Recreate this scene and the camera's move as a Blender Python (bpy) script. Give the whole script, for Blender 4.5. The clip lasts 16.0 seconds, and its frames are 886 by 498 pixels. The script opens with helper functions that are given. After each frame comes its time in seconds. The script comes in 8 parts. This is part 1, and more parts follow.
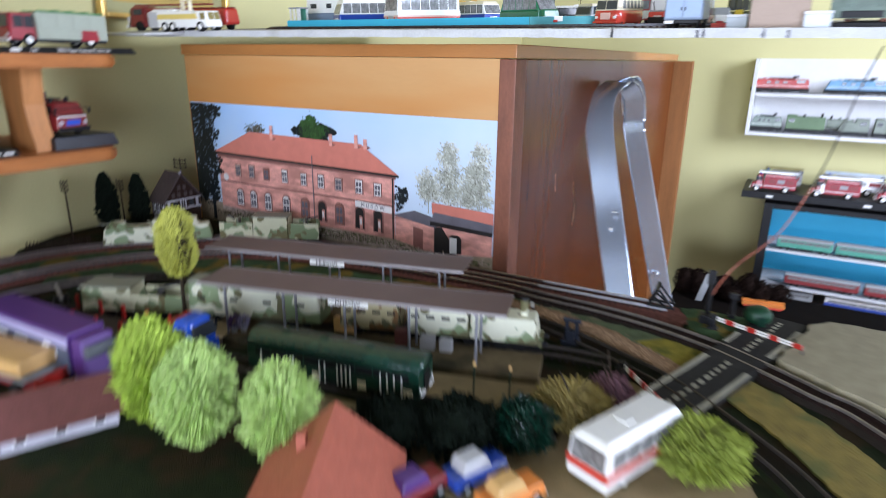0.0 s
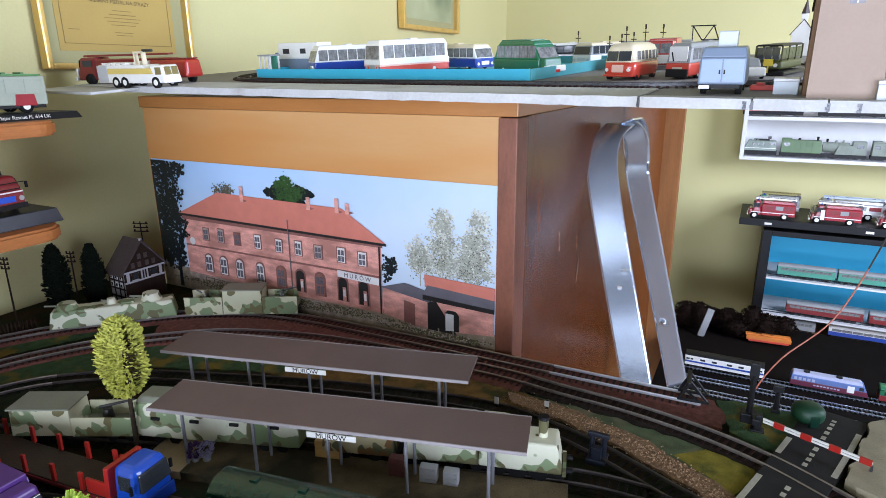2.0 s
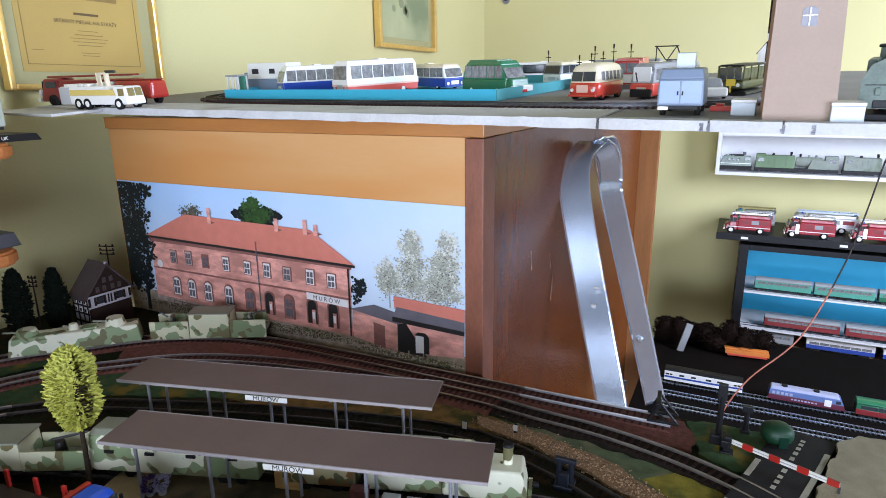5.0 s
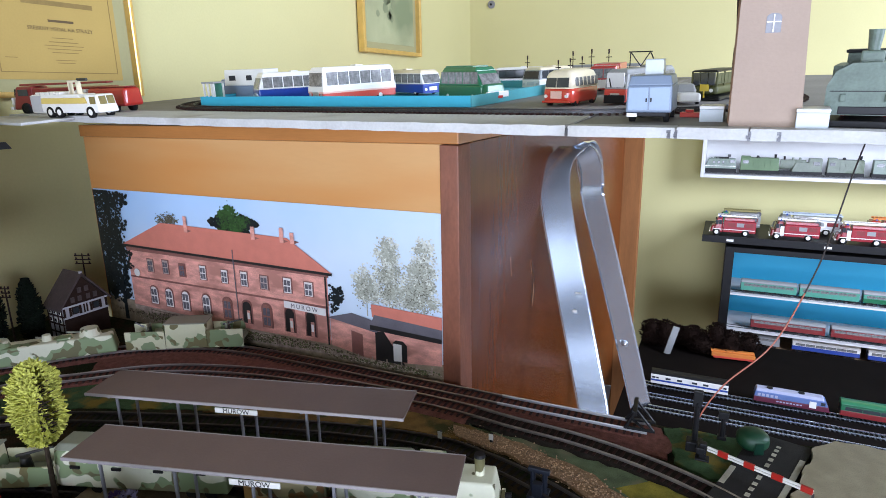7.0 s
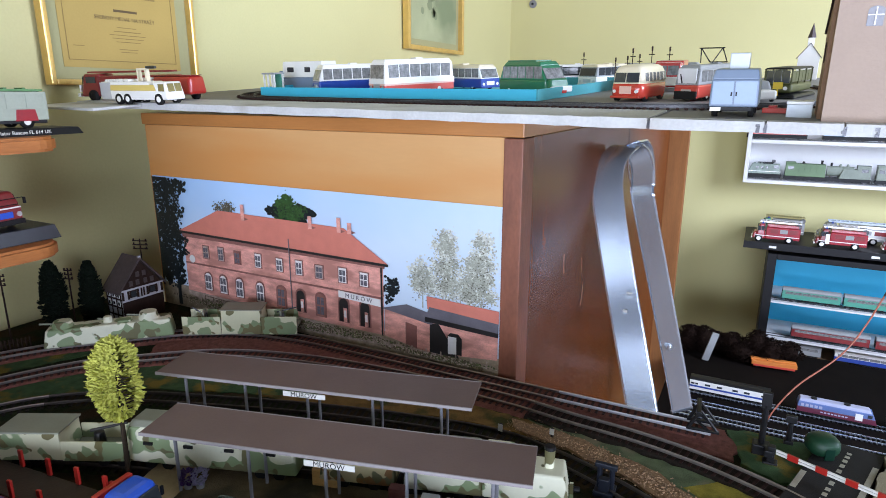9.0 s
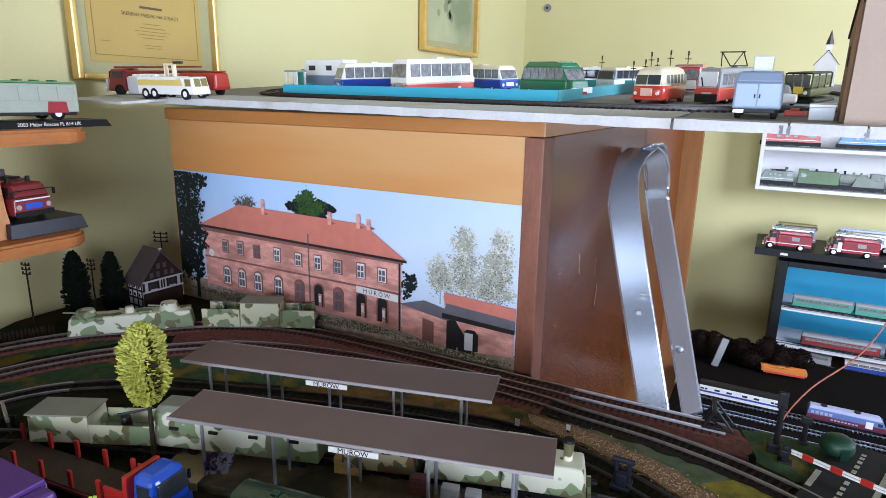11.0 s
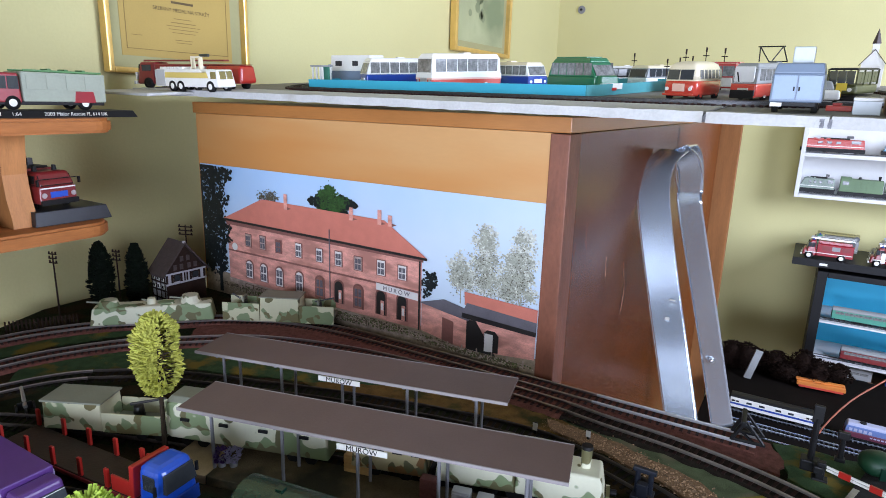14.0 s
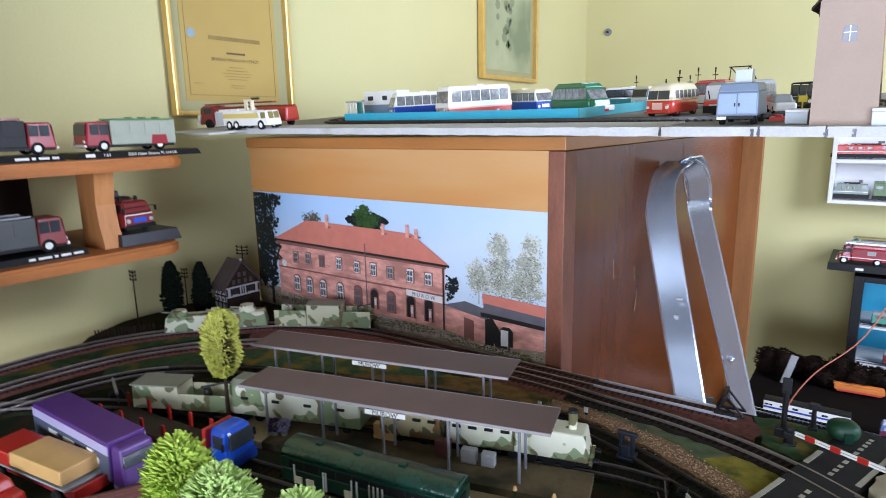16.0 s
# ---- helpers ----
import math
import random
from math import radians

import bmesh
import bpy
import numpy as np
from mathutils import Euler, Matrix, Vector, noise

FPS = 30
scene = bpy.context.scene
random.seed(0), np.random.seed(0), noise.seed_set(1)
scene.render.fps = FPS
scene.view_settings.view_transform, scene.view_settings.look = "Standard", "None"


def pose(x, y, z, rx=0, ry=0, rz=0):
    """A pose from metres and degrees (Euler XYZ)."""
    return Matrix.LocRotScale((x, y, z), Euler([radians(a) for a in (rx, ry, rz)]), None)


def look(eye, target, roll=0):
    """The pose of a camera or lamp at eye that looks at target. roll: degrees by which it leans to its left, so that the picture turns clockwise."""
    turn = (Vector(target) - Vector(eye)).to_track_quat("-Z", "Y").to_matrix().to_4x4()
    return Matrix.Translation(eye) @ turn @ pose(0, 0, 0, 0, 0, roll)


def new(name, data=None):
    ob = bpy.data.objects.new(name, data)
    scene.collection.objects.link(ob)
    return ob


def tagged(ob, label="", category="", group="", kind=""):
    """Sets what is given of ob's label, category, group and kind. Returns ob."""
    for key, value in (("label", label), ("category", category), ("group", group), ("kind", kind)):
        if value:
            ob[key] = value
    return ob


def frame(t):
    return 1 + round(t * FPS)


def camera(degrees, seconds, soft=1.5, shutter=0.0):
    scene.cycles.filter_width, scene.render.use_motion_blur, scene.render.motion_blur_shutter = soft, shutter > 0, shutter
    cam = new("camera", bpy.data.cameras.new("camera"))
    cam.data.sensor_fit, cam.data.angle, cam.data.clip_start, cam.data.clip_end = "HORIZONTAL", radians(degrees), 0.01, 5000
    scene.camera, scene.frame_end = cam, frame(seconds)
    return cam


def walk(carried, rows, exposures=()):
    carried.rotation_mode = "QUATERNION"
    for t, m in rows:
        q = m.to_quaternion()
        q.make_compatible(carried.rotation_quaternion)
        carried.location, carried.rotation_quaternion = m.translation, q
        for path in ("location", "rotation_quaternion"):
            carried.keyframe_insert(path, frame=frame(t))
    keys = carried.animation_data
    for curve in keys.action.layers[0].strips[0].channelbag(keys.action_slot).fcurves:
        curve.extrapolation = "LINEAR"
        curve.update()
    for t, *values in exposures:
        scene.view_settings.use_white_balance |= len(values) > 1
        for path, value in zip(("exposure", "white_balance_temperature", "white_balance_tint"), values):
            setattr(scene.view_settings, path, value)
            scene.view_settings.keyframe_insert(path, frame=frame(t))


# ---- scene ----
cam = camera(72.2, 16.0, soft=0.45, shutter=0.5)
PATH = [
    (0, (0.3130, -0.7060, 1.1700), (-0.6100, 0.9640, 0.5700), 0.7),
    (0.2, (0.2710, -0.6340, 1.1930), (-0.6720, 1.0130, 0.5620), -2.5),
    (0.5, (0.2300, -0.6020, 1.1950), (-0.6400, 1.0970, 0.5980), 0.2),
    (1, (0.2400, -0.6160, 1.2150), (-0.6480, 1.0890, 0.6650), -1.0),
    (1.5, (0.2420, -0.6160, 1.2150), (-0.6360, 1.0950, 0.6660), -0.3),
    (2, (0.2480, -0.6130, 1.2160), (-0.6350, 1.0920, 0.6580), -0.5),
    (2.5, (0.2470, -0.6110, 1.2150), (-0.6350, 1.0990, 0.6690), -0.5),
    (3, (0.2410, -0.6060, 1.2130), (-0.6250, 1.1170, 0.6800), 0.0),
    (3.5, (0.2390, -0.6020, 1.2110), (-0.6200, 1.1270, 0.6880), 0.1),
    (4, (0.2430, -0.6000, 1.2130), (-0.6090, 1.1340, 0.6950), -0.1),
    (6.5, (0.2810, -0.5860, 1.2270), (-0.5650, 1.1560, 0.7280), -1.5),
    (7, (0.2750, -0.5830, 1.2230), (-0.5500, 1.1690, 0.7230), -1.0),
    (7.5, (0.2640, -0.5910, 1.2230), (-0.5870, 1.1510, 0.7300), -0.5),
    (8, (0.2580, -0.5920, 1.2200), (-0.5960, 1.1480, 0.7260), -0.3),
    (8.5, (0.2500, -0.5980, 1.2180), (-0.6210, 1.1340, 0.7280), -0.0),
    (9, (0.2400, -0.6030, 1.2150), (-0.6540, 1.1150, 0.7180), 0.1),
    (9.5, (0.2350, -0.6060, 1.2120), (-0.6620, 1.1110, 0.7160), 0.5),
    (10, (0.2320, -0.6110, 1.2110), (-0.6690, 1.1050, 0.7160), 0.8),
    (12.3, (0.2340, -0.6230, 1.2090), (-0.6950, 1.0820, 0.7270), 1.2),
    (12.5, (0.2340, -0.6200, 1.2080), (-0.6890, 1.0860, 0.7210), 1.4),
    (13, (0.2370, -0.6150, 1.2080), (-0.7040, 1.0810, 0.7220), 1.2),
    (13.5, (0.2360, -0.6050, 1.2030), (-0.7460, 1.0670, 0.7140), 1.6),
    (14, (0.2350, -0.6030, 1.2000), (-0.7650, 1.0610, 0.7230), 1.7),
    (14.5, (0.2660, -0.6390, 1.2070), (-0.7540, 1.0140, 0.7290), 0.3),
    (15, (0.2860, -0.6530, 1.2020), (-0.6950, 1.0170, 0.7030), 0.3),
    (15.5, (0.3050, -0.6590, 1.1920), (-0.7660, 0.9730, 0.7560), 1.9),
    (16, (0.3210, -0.6680, 1.2030), (-0.8230, 0.9230, 0.8010), -1.1),
]
walk(cam, [(t, look(eye, target, roll)) for t, eye, target, roll in PATH], ((0, 0.05), (0.5, 0.0)))

# ---- world and light ----
world = bpy.data.worlds.new("sky")
scene.world = world
world.use_nodes = True
wn = world.node_tree.nodes
sky = wn.new("ShaderNodeTexSky")
sky.sky_type = "NISHITA"
sky.sun_disc = False
sky.sun_elevation, sky.sun_rotation = radians(40), radians(150)
world.node_tree.links.new(sky.outputs[0], wn["Background"].inputs[0])
wn["Background"].inputs[1].default_value = 0.12


def area_lamp(name, eye, target, sx, sy, power, colour):
    data = bpy.data.lights.new(name, "AREA")
    data.shape, data.size, data.size_y, data.energy, data.color = "RECTANGLE", sx, sy, power, colour
    ob = new(name, data)
    ob.matrix_world = look(eye, target)
    return ob


# daylight entering by the two windows of the room
area_lamp("window_daylight_south", (0.78, -1.93, 0.96), (0.62, 0.0, 1.0), 1.95, 0.98, 95, (0.682, 0.768, 1.0))
area_lamp("window_daylight_east", (1.86, 0.32, 1.62), (0.20, 1.25, 0.95), 0.75, 0.95, 82, (0.682, 0.768, 1.0))


# ---- materials ----
def mat(name, col, rough=0.5, metal=0.0, var=0.18, scale=40.0, fine=400.0, bump=0.15, spec=0.5, coat=0.0, stretch=(1, 1, 1), tint=None, amount=0.0, random_tone=0.0):
    m = bpy.data.materials.new(name)
    m.use_nodes = True
    n, l = m.node_tree.nodes, m.node_tree.links
    b = n["Principled BSDF"]
    tc = n.new("ShaderNodeTexCoord")
    mp = n.new("ShaderNodeMapping")
    mp.inputs["Scale"].default_value = stretch
    l.new(tc.outputs["Object"], mp.inputs[0])
    big, small = n.new("ShaderNodeTexNoise"), n.new("ShaderNodeTexNoise")
    big.inputs["Scale"].default_value, big.inputs["Detail"].default_value = scale, 5
    small.inputs["Scale"].default_value, small.inputs["Detail"].default_value = fine, 3
    l.new(mp.outputs[0], big.inputs[0])
    l.new(mp.outputs[0], small.inputs[0])
    mixv = n.new("ShaderNodeMix")
    mixv.data_type = "FLOAT"
    mixv.inputs[0].default_value = 0.35
    l.new(big.outputs[0], mixv.inputs[2])
    l.new(small.outputs[0], mixv.inputs[3])
    ramp = n.new("ShaderNodeValToRGB")
    lo = [c * (1 - var) for c in col]
    hi = [min(1, c * (1 + var)) for c in col]
    ramp.color_ramp.elements[0].position, ramp.color_ramp.elements[1].position = 0.3, 0.7
    ramp.color_ramp.elements[0].color, ramp.color_ramp.elements[1].color = (*lo, 1), (*hi, 1)
    l.new(mixv.outputs[0], ramp.inputs[0])
    out = ramp.outputs[0]
    if tint:
        pat = n.new("ShaderNodeTexNoise")
        pat.inputs["Scale"].default_value, pat.inputs["Detail"].default_value = scale * 0.35, 4
        l.new(mp.outputs[0], pat.inputs[0])
        r2 = n.new("ShaderNodeValToRGB")
        r2.color_ramp.elements[0].position, r2.color_ramp.elements[1].position = 0.5 - amount * 0.3, 0.62 - amount * 0.3
        l.new(pat.outputs[0], r2.inputs[0])
        mx = n.new("ShaderNodeMix")
        mx.data_type = "RGBA"
        l.new(r2.outputs[0], mx.inputs[0])
        l.new(out, mx.inputs[6])
        mx.inputs[7].default_value = (*tint, 1)
        out = mx.outputs[2]
    if random_tone:
        info = n.new("ShaderNodeObjectInfo")
        hsv = n.new("ShaderNodeHueSaturation")
        rng = n.new("ShaderNodeMapRange")
        rng.inputs[3].default_value, rng.inputs[4].default_value = 1 - random_tone, 1 + random_tone
        l.new(info.outputs["Random"], rng.inputs[0])
        l.new(rng.outputs[0], hsv.inputs["Value"])
        l.new(out, hsv.inputs["Color"])
        out = hsv.outputs[0]
    l.new(out, b.inputs["Base Color"])
    b.inputs["Roughness"].default_value, b.inputs["Metallic"].default_value = rough, metal
    b.inputs["Specular IOR Level"].default_value = spec
    b.inputs["Coat Weight"].default_value = coat
    b.inputs["Coat Roughness"].default_value = 0.12
    if bump:
        bp = n.new("ShaderNodeBump")
        bp.inputs["Strength"].default_value, bp.inputs["Distance"].default_value = bump, 0.002
        l.new(small.outputs[0], bp.inputs["Height"])
        l.new(bp.outputs[0], b.inputs["Normal"])
    return m


# out of view, kept dark to cut bounced light
WALL_UNSEEN = mat("dark_brown_unseen_wall", (0.06, 0.045, 0.032), 0.6, var=0.2, scale=5, stretch=(6, 6, 0.6))
WALL = mat("yellow_wall_paint", (0.575, 0.53, 0.265), 0.85, var=0.05, scale=3, fine=250, bump=0.12)
# ceiling out of view, greyed down to lower the bounce from above
CEIL = mat("grey_unseen_ceiling", (0.27, 0.26, 0.24), 0.9, var=0.03, scale=3)
FLOOR = mat("brown_floor_boards", (0.11, 0.07, 0.04), 0.5, scale=4, stretch=(1, 8, 1))
VENEER = mat("honey_wood_veneer", (0.60, 0.33, 0.13), 0.38, var=0.04, scale=3, fine=60, bump=0.02, stretch=(1, 1, 5), coat=0.15, tint=(0.56, 0.25, 0.075), amount=0.1)
VENEER_TOP = mat("orange_brown_veneer", (0.42, 0.17, 0.045), 0.4, var=0.12, scale=8, fine=90, bump=0.03, stretch=(1, 1, 7), coat=0.15)
POSTWOOD = mat("mottled_red_brown_wood", (0.2, 0.068, 0.036), 0.5, var=0.28, scale=40, fine=300, bump=0.15, stretch=(1, 1, 0.4))
VENEER_DARK = mat("red_brown_wood_veneer", (0.135, 0.035, 0.0065), 0.27, var=0.2, scale=7, fine=60, bump=0.03, stretch=(6, 6, 0.7), spec=0.34)
PINE = mat("stained_pine", (0.38, 0.135, 0.036), 0.55, var=0.25, scale=14, fine=120, bump=0.08, stretch=(7, 0.8, 7), spec=0.25)
DARKWOOD = mat("dark_stained_wood", (0.02, 0.012, 0.008), 0.7, var=0.3, scale=14, stretch=(7, 0.8, 7), spec=0.15)
PINE_POST = mat("pale_pine", (0.5, 0.21, 0.065), 0.55, var=0.2, scale=14, fine=120, bump=0.05, stretch=(7, 7, 0.8))
REARWOOD = mat("brown_rear_wood", (0.25, 0.105, 0.035), 0.6, var=0.2, scale=10, fine=90, bump=0.04, stretch=(6, 6, 0.7), spec=0.2)
SHELF_EDGE = mat("chipped_white_board", (0.47, 0.47, 0.46), 0.7, var=0.15, scale=25, bump=0.3, tint=(0.3, 0.27, 0.23), amount=-0.35)
SHELF_TOP = mat("grey_board", (0.22, 0.21, 0.195), 0.75, var=0.2, scale=12, bump=0.2)
STEEL = mat("satin_steel", (0.73, 0.83, 0.99), 0.23, 0.88, var=0.06, scale=30, fine=600, bump=0.03, stretch=(1, 1, 0.1))
DARK_STEEL = mat("dark_metal", (0.09, 0.09, 0.095), 0.4, 0.9, var=0.2)
RAIL = mat("rail_metal", (0.34, 0.29, 0.28), 0.35, 1.0, var=0.2, scale=80)
SLEEPER = mat("dark_plastic_sleepers", (0.038, 0.018, 0.015), 0.6, var=0.3, scale=200, spec=0.15)
RAIL_DULL = mat("dull_brown_rail", (0.24, 0.21, 0.19), 0.45, 0.7, var=0.3, scale=80)
# darker rails past x = -0.40 on the inner and platform tracks
RAIL_DARK = mat("dark_brown_rail", (0.07, 0.058, 0.05), 0.5, 0.6, var=0.3, scale=80)
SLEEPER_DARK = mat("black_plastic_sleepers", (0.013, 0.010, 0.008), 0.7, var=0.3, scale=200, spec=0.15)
# window glint on the siding's east rails, put into a paler metal colour
RAIL_GLINT = mat("glinting_rail", (0.62, 0.62, 0.65), 0.42, 0.8, var=0.15, scale=80)
BED_DARK = mat("dark_ballast", (0.026, 0.02, 0.016), 0.9, var=0.45, scale=160, fine=900, bump=0.9, spec=0.15)
OCHRE_TURF = mat("ochre_brown_scatter", (0.17, 0.098, 0.028), 0.95, var=0.45, scale=80, fine=900, bump=0.9, tint=(0.05, 0.05, 0.015), amount=0.0, spec=0.15)
GREY_TURF = mat("grey_green_scatter", (0.105, 0.135, 0.07), 0.95, var=0.4, scale=60, fine=900, bump=0.9, tint=(0.19, 0.16, 0.10), amount=-0.15, spec=0.15)
YELLOW_TURF = mat("yellow_green_scatter", (0.24, 0.20, 0.03), 0.95, var=0.4, scale=80, fine=900, bump=0.9, tint=(0.07, 0.085, 0.02), amount=0.0, spec=0.15)
BALLAST = mat("red_brown_ballast", (0.18, 0.07, 0.055), 0.9, var=0.45, scale=160, fine=900, bump=0.9, spec=0.15)
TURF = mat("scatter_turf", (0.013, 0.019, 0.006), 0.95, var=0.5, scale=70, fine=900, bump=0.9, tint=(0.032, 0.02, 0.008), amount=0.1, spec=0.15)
TURF_BRIGHT = mat("green_scatter", (0.05, 0.095, 0.04), 0.95, var=0.4, scale=90, fine=900, bump=0.9, tint=(0.20, 0.145, 0.028), amount=0.0, spec=0.15)
# platform sand in two tones: lit open end, then roof shade painted in
SAND_LIT = mat("lit_tan_sand", (0.42, 0.32, 0.19), 0.9, var=0.25, scale=60, fine=900, bump=0.5, spec=0.15)
SLAB_SHADED = mat("shaded_sandy_platform", (0.15, 0.112, 0.06), 0.9, var=0.45, scale=40, fine=900, bump=0.5, spec=0.15, tint=(0.045, 0.04, 0.022), amount=0.0)
GRAVEL = mat("tan_gravel", (0.25, 0.155, 0.085), 0.9, var=0.5, scale=300, fine=900, bump=0.6, spec=0.15)
PALESAND = mat("pale_grey_sand", (0.34, 0.30, 0.20), 0.95, var=0.18, scale=60, fine=800, bump=0.6, spec=0.15)
CONCRETE = mat("grey_sand_scatter", (0.26, 0.195, 0.10), 0.95, var=0.2, scale=60, fine=800, bump=0.6, spec=0.15)
ASPHALT = mat("road_paint_grey", (0.026, 0.025, 0.024), 0.8, var=0.2, scale=80, fine=900, bump=0.3, spec=0.15)
ROADWHITE = mat("road_marking_white", (0.38, 0.36, 0.28), 0.8, var=0.25)
# edge highlight of the platform roofs, painted as a paler strip
ROOFEDGE = mat("pale_edge_highlight", (0.30, 0.27, 0.27), 0.6, var=0.1)
ROOF_BROWN = mat("brown_grey_roof", (0.145, 0.096, 0.085), 0.62, var=0.1, scale=25, fine=500, bump=0.1)
GREYPLASTIC = mat("grey_plastic", (0.2, 0.2, 0.22), 0.45, var=0.1)
BLACK = mat("black_plastic", (0.009, 0.009, 0.01), 0.45, var=0.2, bump=0, spec=0.25)
TYRE = mat("black_rubber", (0.014, 0.014, 0.014), 0.8, var=0.2, bump=0, spec=0.15)
GLASSY = mat("tinted_window", (0.035, 0.04, 0.045), 0.12, var=0.2, spec=0.7, bump=0)
PALEGLASS = mat("pale_window", (0.17, 0.17, 0.165), 0.12, var=0.65, scale=110, spec=0.7, bump=0)
WHITE = mat("white_enamel", (0.75, 0.74, 0.70), 0.3, var=0.04, coat=0.3, bump=0)
CREAM = mat("cream_enamel", (0.70, 0.62, 0.45), 0.32, var=0.05, coat=0.3, bump=0)
CRIMSON = mat("crimson_enamel", (0.27, 0.008, 0.018), 0.28, var=0.15, coat=0.4, bump=0)
RED = mat("red_enamel", (0.40, 0.022, 0.016), 0.28, var=0.08, coat=0.4, bump=0)
DARKRED = mat("dark_red_enamel", (0.2, 0.018, 0.02), 0.32, var=0.12, coat=0.3, bump=0)
CORAL = mat("coral_red_enamel", (0.56, 0.062, 0.042), 0.3, var=0.06, coat=0.3, bump=0)
PINKSTRIPE = mat("pale_pink_stripe", (0.72, 0.45, 0.36), 0.3, var=0.04, coat=0.3, bump=0)
ORANGE = mat("orange_plastic", (0.62, 0.2, 0.04), 0.4, var=0.1, bump=0)
OCHRE = mat("ochre_plastic", (0.55, 0.33, 0.12), 0.45, var=0.1, bump=0)
BLUE = mat("deep_blue_enamel", (0.012, 0.05, 0.3), 0.28, var=0.1, coat=0.4, bump=0)
BRIGHTBLUE = mat("bright_blue_plastic", (0.008, 0.075, 0.5), 0.3, var=0.08, coat=0.4, bump=0)
CYAN = mat("sky_blue_card", (0.05, 0.47, 0.66), 0.5, var=0.05, bump=0)
TEAL = mat("teal_card", (0.06, 0.3, 0.33), 0.5, var=0.1, bump=0)
GREEN = mat("bottle_green_enamel", (0.012, 0.13, 0.055), 0.3, var=0.1, coat=0.4, bump=0)
DARKGREEN = mat("dark_green_plastic", (0.004, 0.03, 0.017), 0.3, var=0.2, coat=0.2, bump=0)
SEAGREEN = mat("sea_green_enamel", (0.07, 0.28, 0.2), 0.35, var=0.1, bump=0)
BLUEGREY = mat("blue_grey_enamel", (0.17, 0.22, 0.30), 0.4, var=0.05, bump=0)
SAGE = mat("sage_grey_plastic", (0.30, 0.33, 0.26), 0.5, var=0.1, bump=0)
GREY = mat("mid_grey_enamel", (0.27, 0.28, 0.28), 0.45, var=0.1, bump=0)
SILVER = mat("silver_grille", (0.6, 0.6, 0.6), 0.35, 0.8, var=0.1, bump=0)
YELLOW = mat("pale_yellow_enamel", (0.62, 0.47, 0.13), 0.35, var=0.06, bump=0)
BRIGHTYELLOW = mat("bright_yellow", (0.7, 0.5, 0.03), 0.4, var=0.06, bump=0)
PURPLE = mat("purple_plastic", (0.075, 0.026, 0.15), 0.4, var=0.1, bump=0)
LAVENDER = mat("lavender_stripe", (0.36, 0.33, 0.5), 0.4, var=0.06, bump=0)
OLIVE = mat("olive_plastic", (0.07, 0.075, 0.02), 0.45, var=0.2, bump=0)
LOCOGREY = mat("grey_green_loco", (0.22, 0.27, 0.23), 0.5, var=0.2, bump=0.1)
def camouflage(name, pale, mid, dark, scale):
    m = mat(name, pale, 0.6, var=0.05, bump=0.05)
    n, l = m.node_tree.nodes, m.node_tree.links
    tc, blot, blot2 = n.new("ShaderNodeTexCoord"), n.new("ShaderNodeTexNoise"), n.new("ShaderNodeTexNoise")
    col = n["Principled BSDF"].inputs["Base Color"].links[0].from_socket
    for q, sc, th, c in ((blot, scale, 0.5, mid), (blot2, scale * 1.27, 0.57, dark)):
        q.inputs["Scale"].default_value, q.inputs["Detail"].default_value = sc, 1.5
        l.new(tc.outputs["Object"], q.inputs[0])
        r, x = n.new("ShaderNodeValToRGB"), n.new("ShaderNodeMix")
        r.color_ramp.elements[0].position, r.color_ramp.elements[1].position = th, th + 0.015
        l.new(q.outputs[0], r.inputs[0])
        x.data_type = "RGBA"
        l.new(r.outputs[0], x.inputs[0])
        l.new(col, x.inputs[6])
        x.inputs[7].default_value = (*c, 1)
        col = x.outputs[2]
    l.new(col, n["Principled BSDF"].inputs["Base Color"])
    return m


CAMO = camouflage("camouflage_paint", (0.58, 0.57, 0.38), (0.2, 0.26, 0.13), (0.15, 0.13, 0.05), 46)
CAMO_PALE = camouflage("pale_camouflage_paint", (0.66, 0.66, 0.50), (0.21, 0.28, 0.14), (0.13, 0.12, 0.05), 44)
CAMO_BROWN = camouflage("brown_camouflage_paint", (0.42, 0.36, 0.20), (0.10, 0.10, 0.045), (0.17, 0.085, 0.025), 52)
CAMO_TOP = mat("grey_green_armour", (0.24, 0.25, 0.19), 0.6, var=0.1, bump=0.05)
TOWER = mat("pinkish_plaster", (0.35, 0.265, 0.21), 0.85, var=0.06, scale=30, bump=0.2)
# darker and browner than the front; for side walls, back and annex
TOWER_SIDE = mat("brown_tower_side", (0.25, 0.145, 0.085), 0.85, var=0.12, scale=30, bump=0.2)
GOLD = mat("gilded_wood", (0.72, 0.48, 0.16), 0.28, 0.55, var=0.15, scale=40, bump=0.08)
PAPER = mat("aged_parchment", (0.42, 0.29, 0.08), 0.75, var=0.08, scale=8, bump=0.02)
PALEMAT = mat("pale_green_mount", (0.34, 0.32, 0.16), 0.8, var=0.06, scale=10, bump=0.02)
TITLEINK = mat("soft_brown_ink", (0.11, 0.07, 0.03), 0.8, var=0.2, bump=0)
FAINTINK = mat("faded_ink", (0.25, 0.165, 0.05), 0.8, var=0.2, bump=0)
FOLIAGE = mat("yellow_green_foam", (0.52, 0.52, 0.11), 0.9, var=0.35, scale=150, fine=900, bump=0.4, spec=0.15)
FOLIAGE_PALE = mat("pale_green_foam", (0.52, 0.68, 0.24), 0.9, var=0.3, scale=150, fine=900, bump=0.4, spec=0.15)
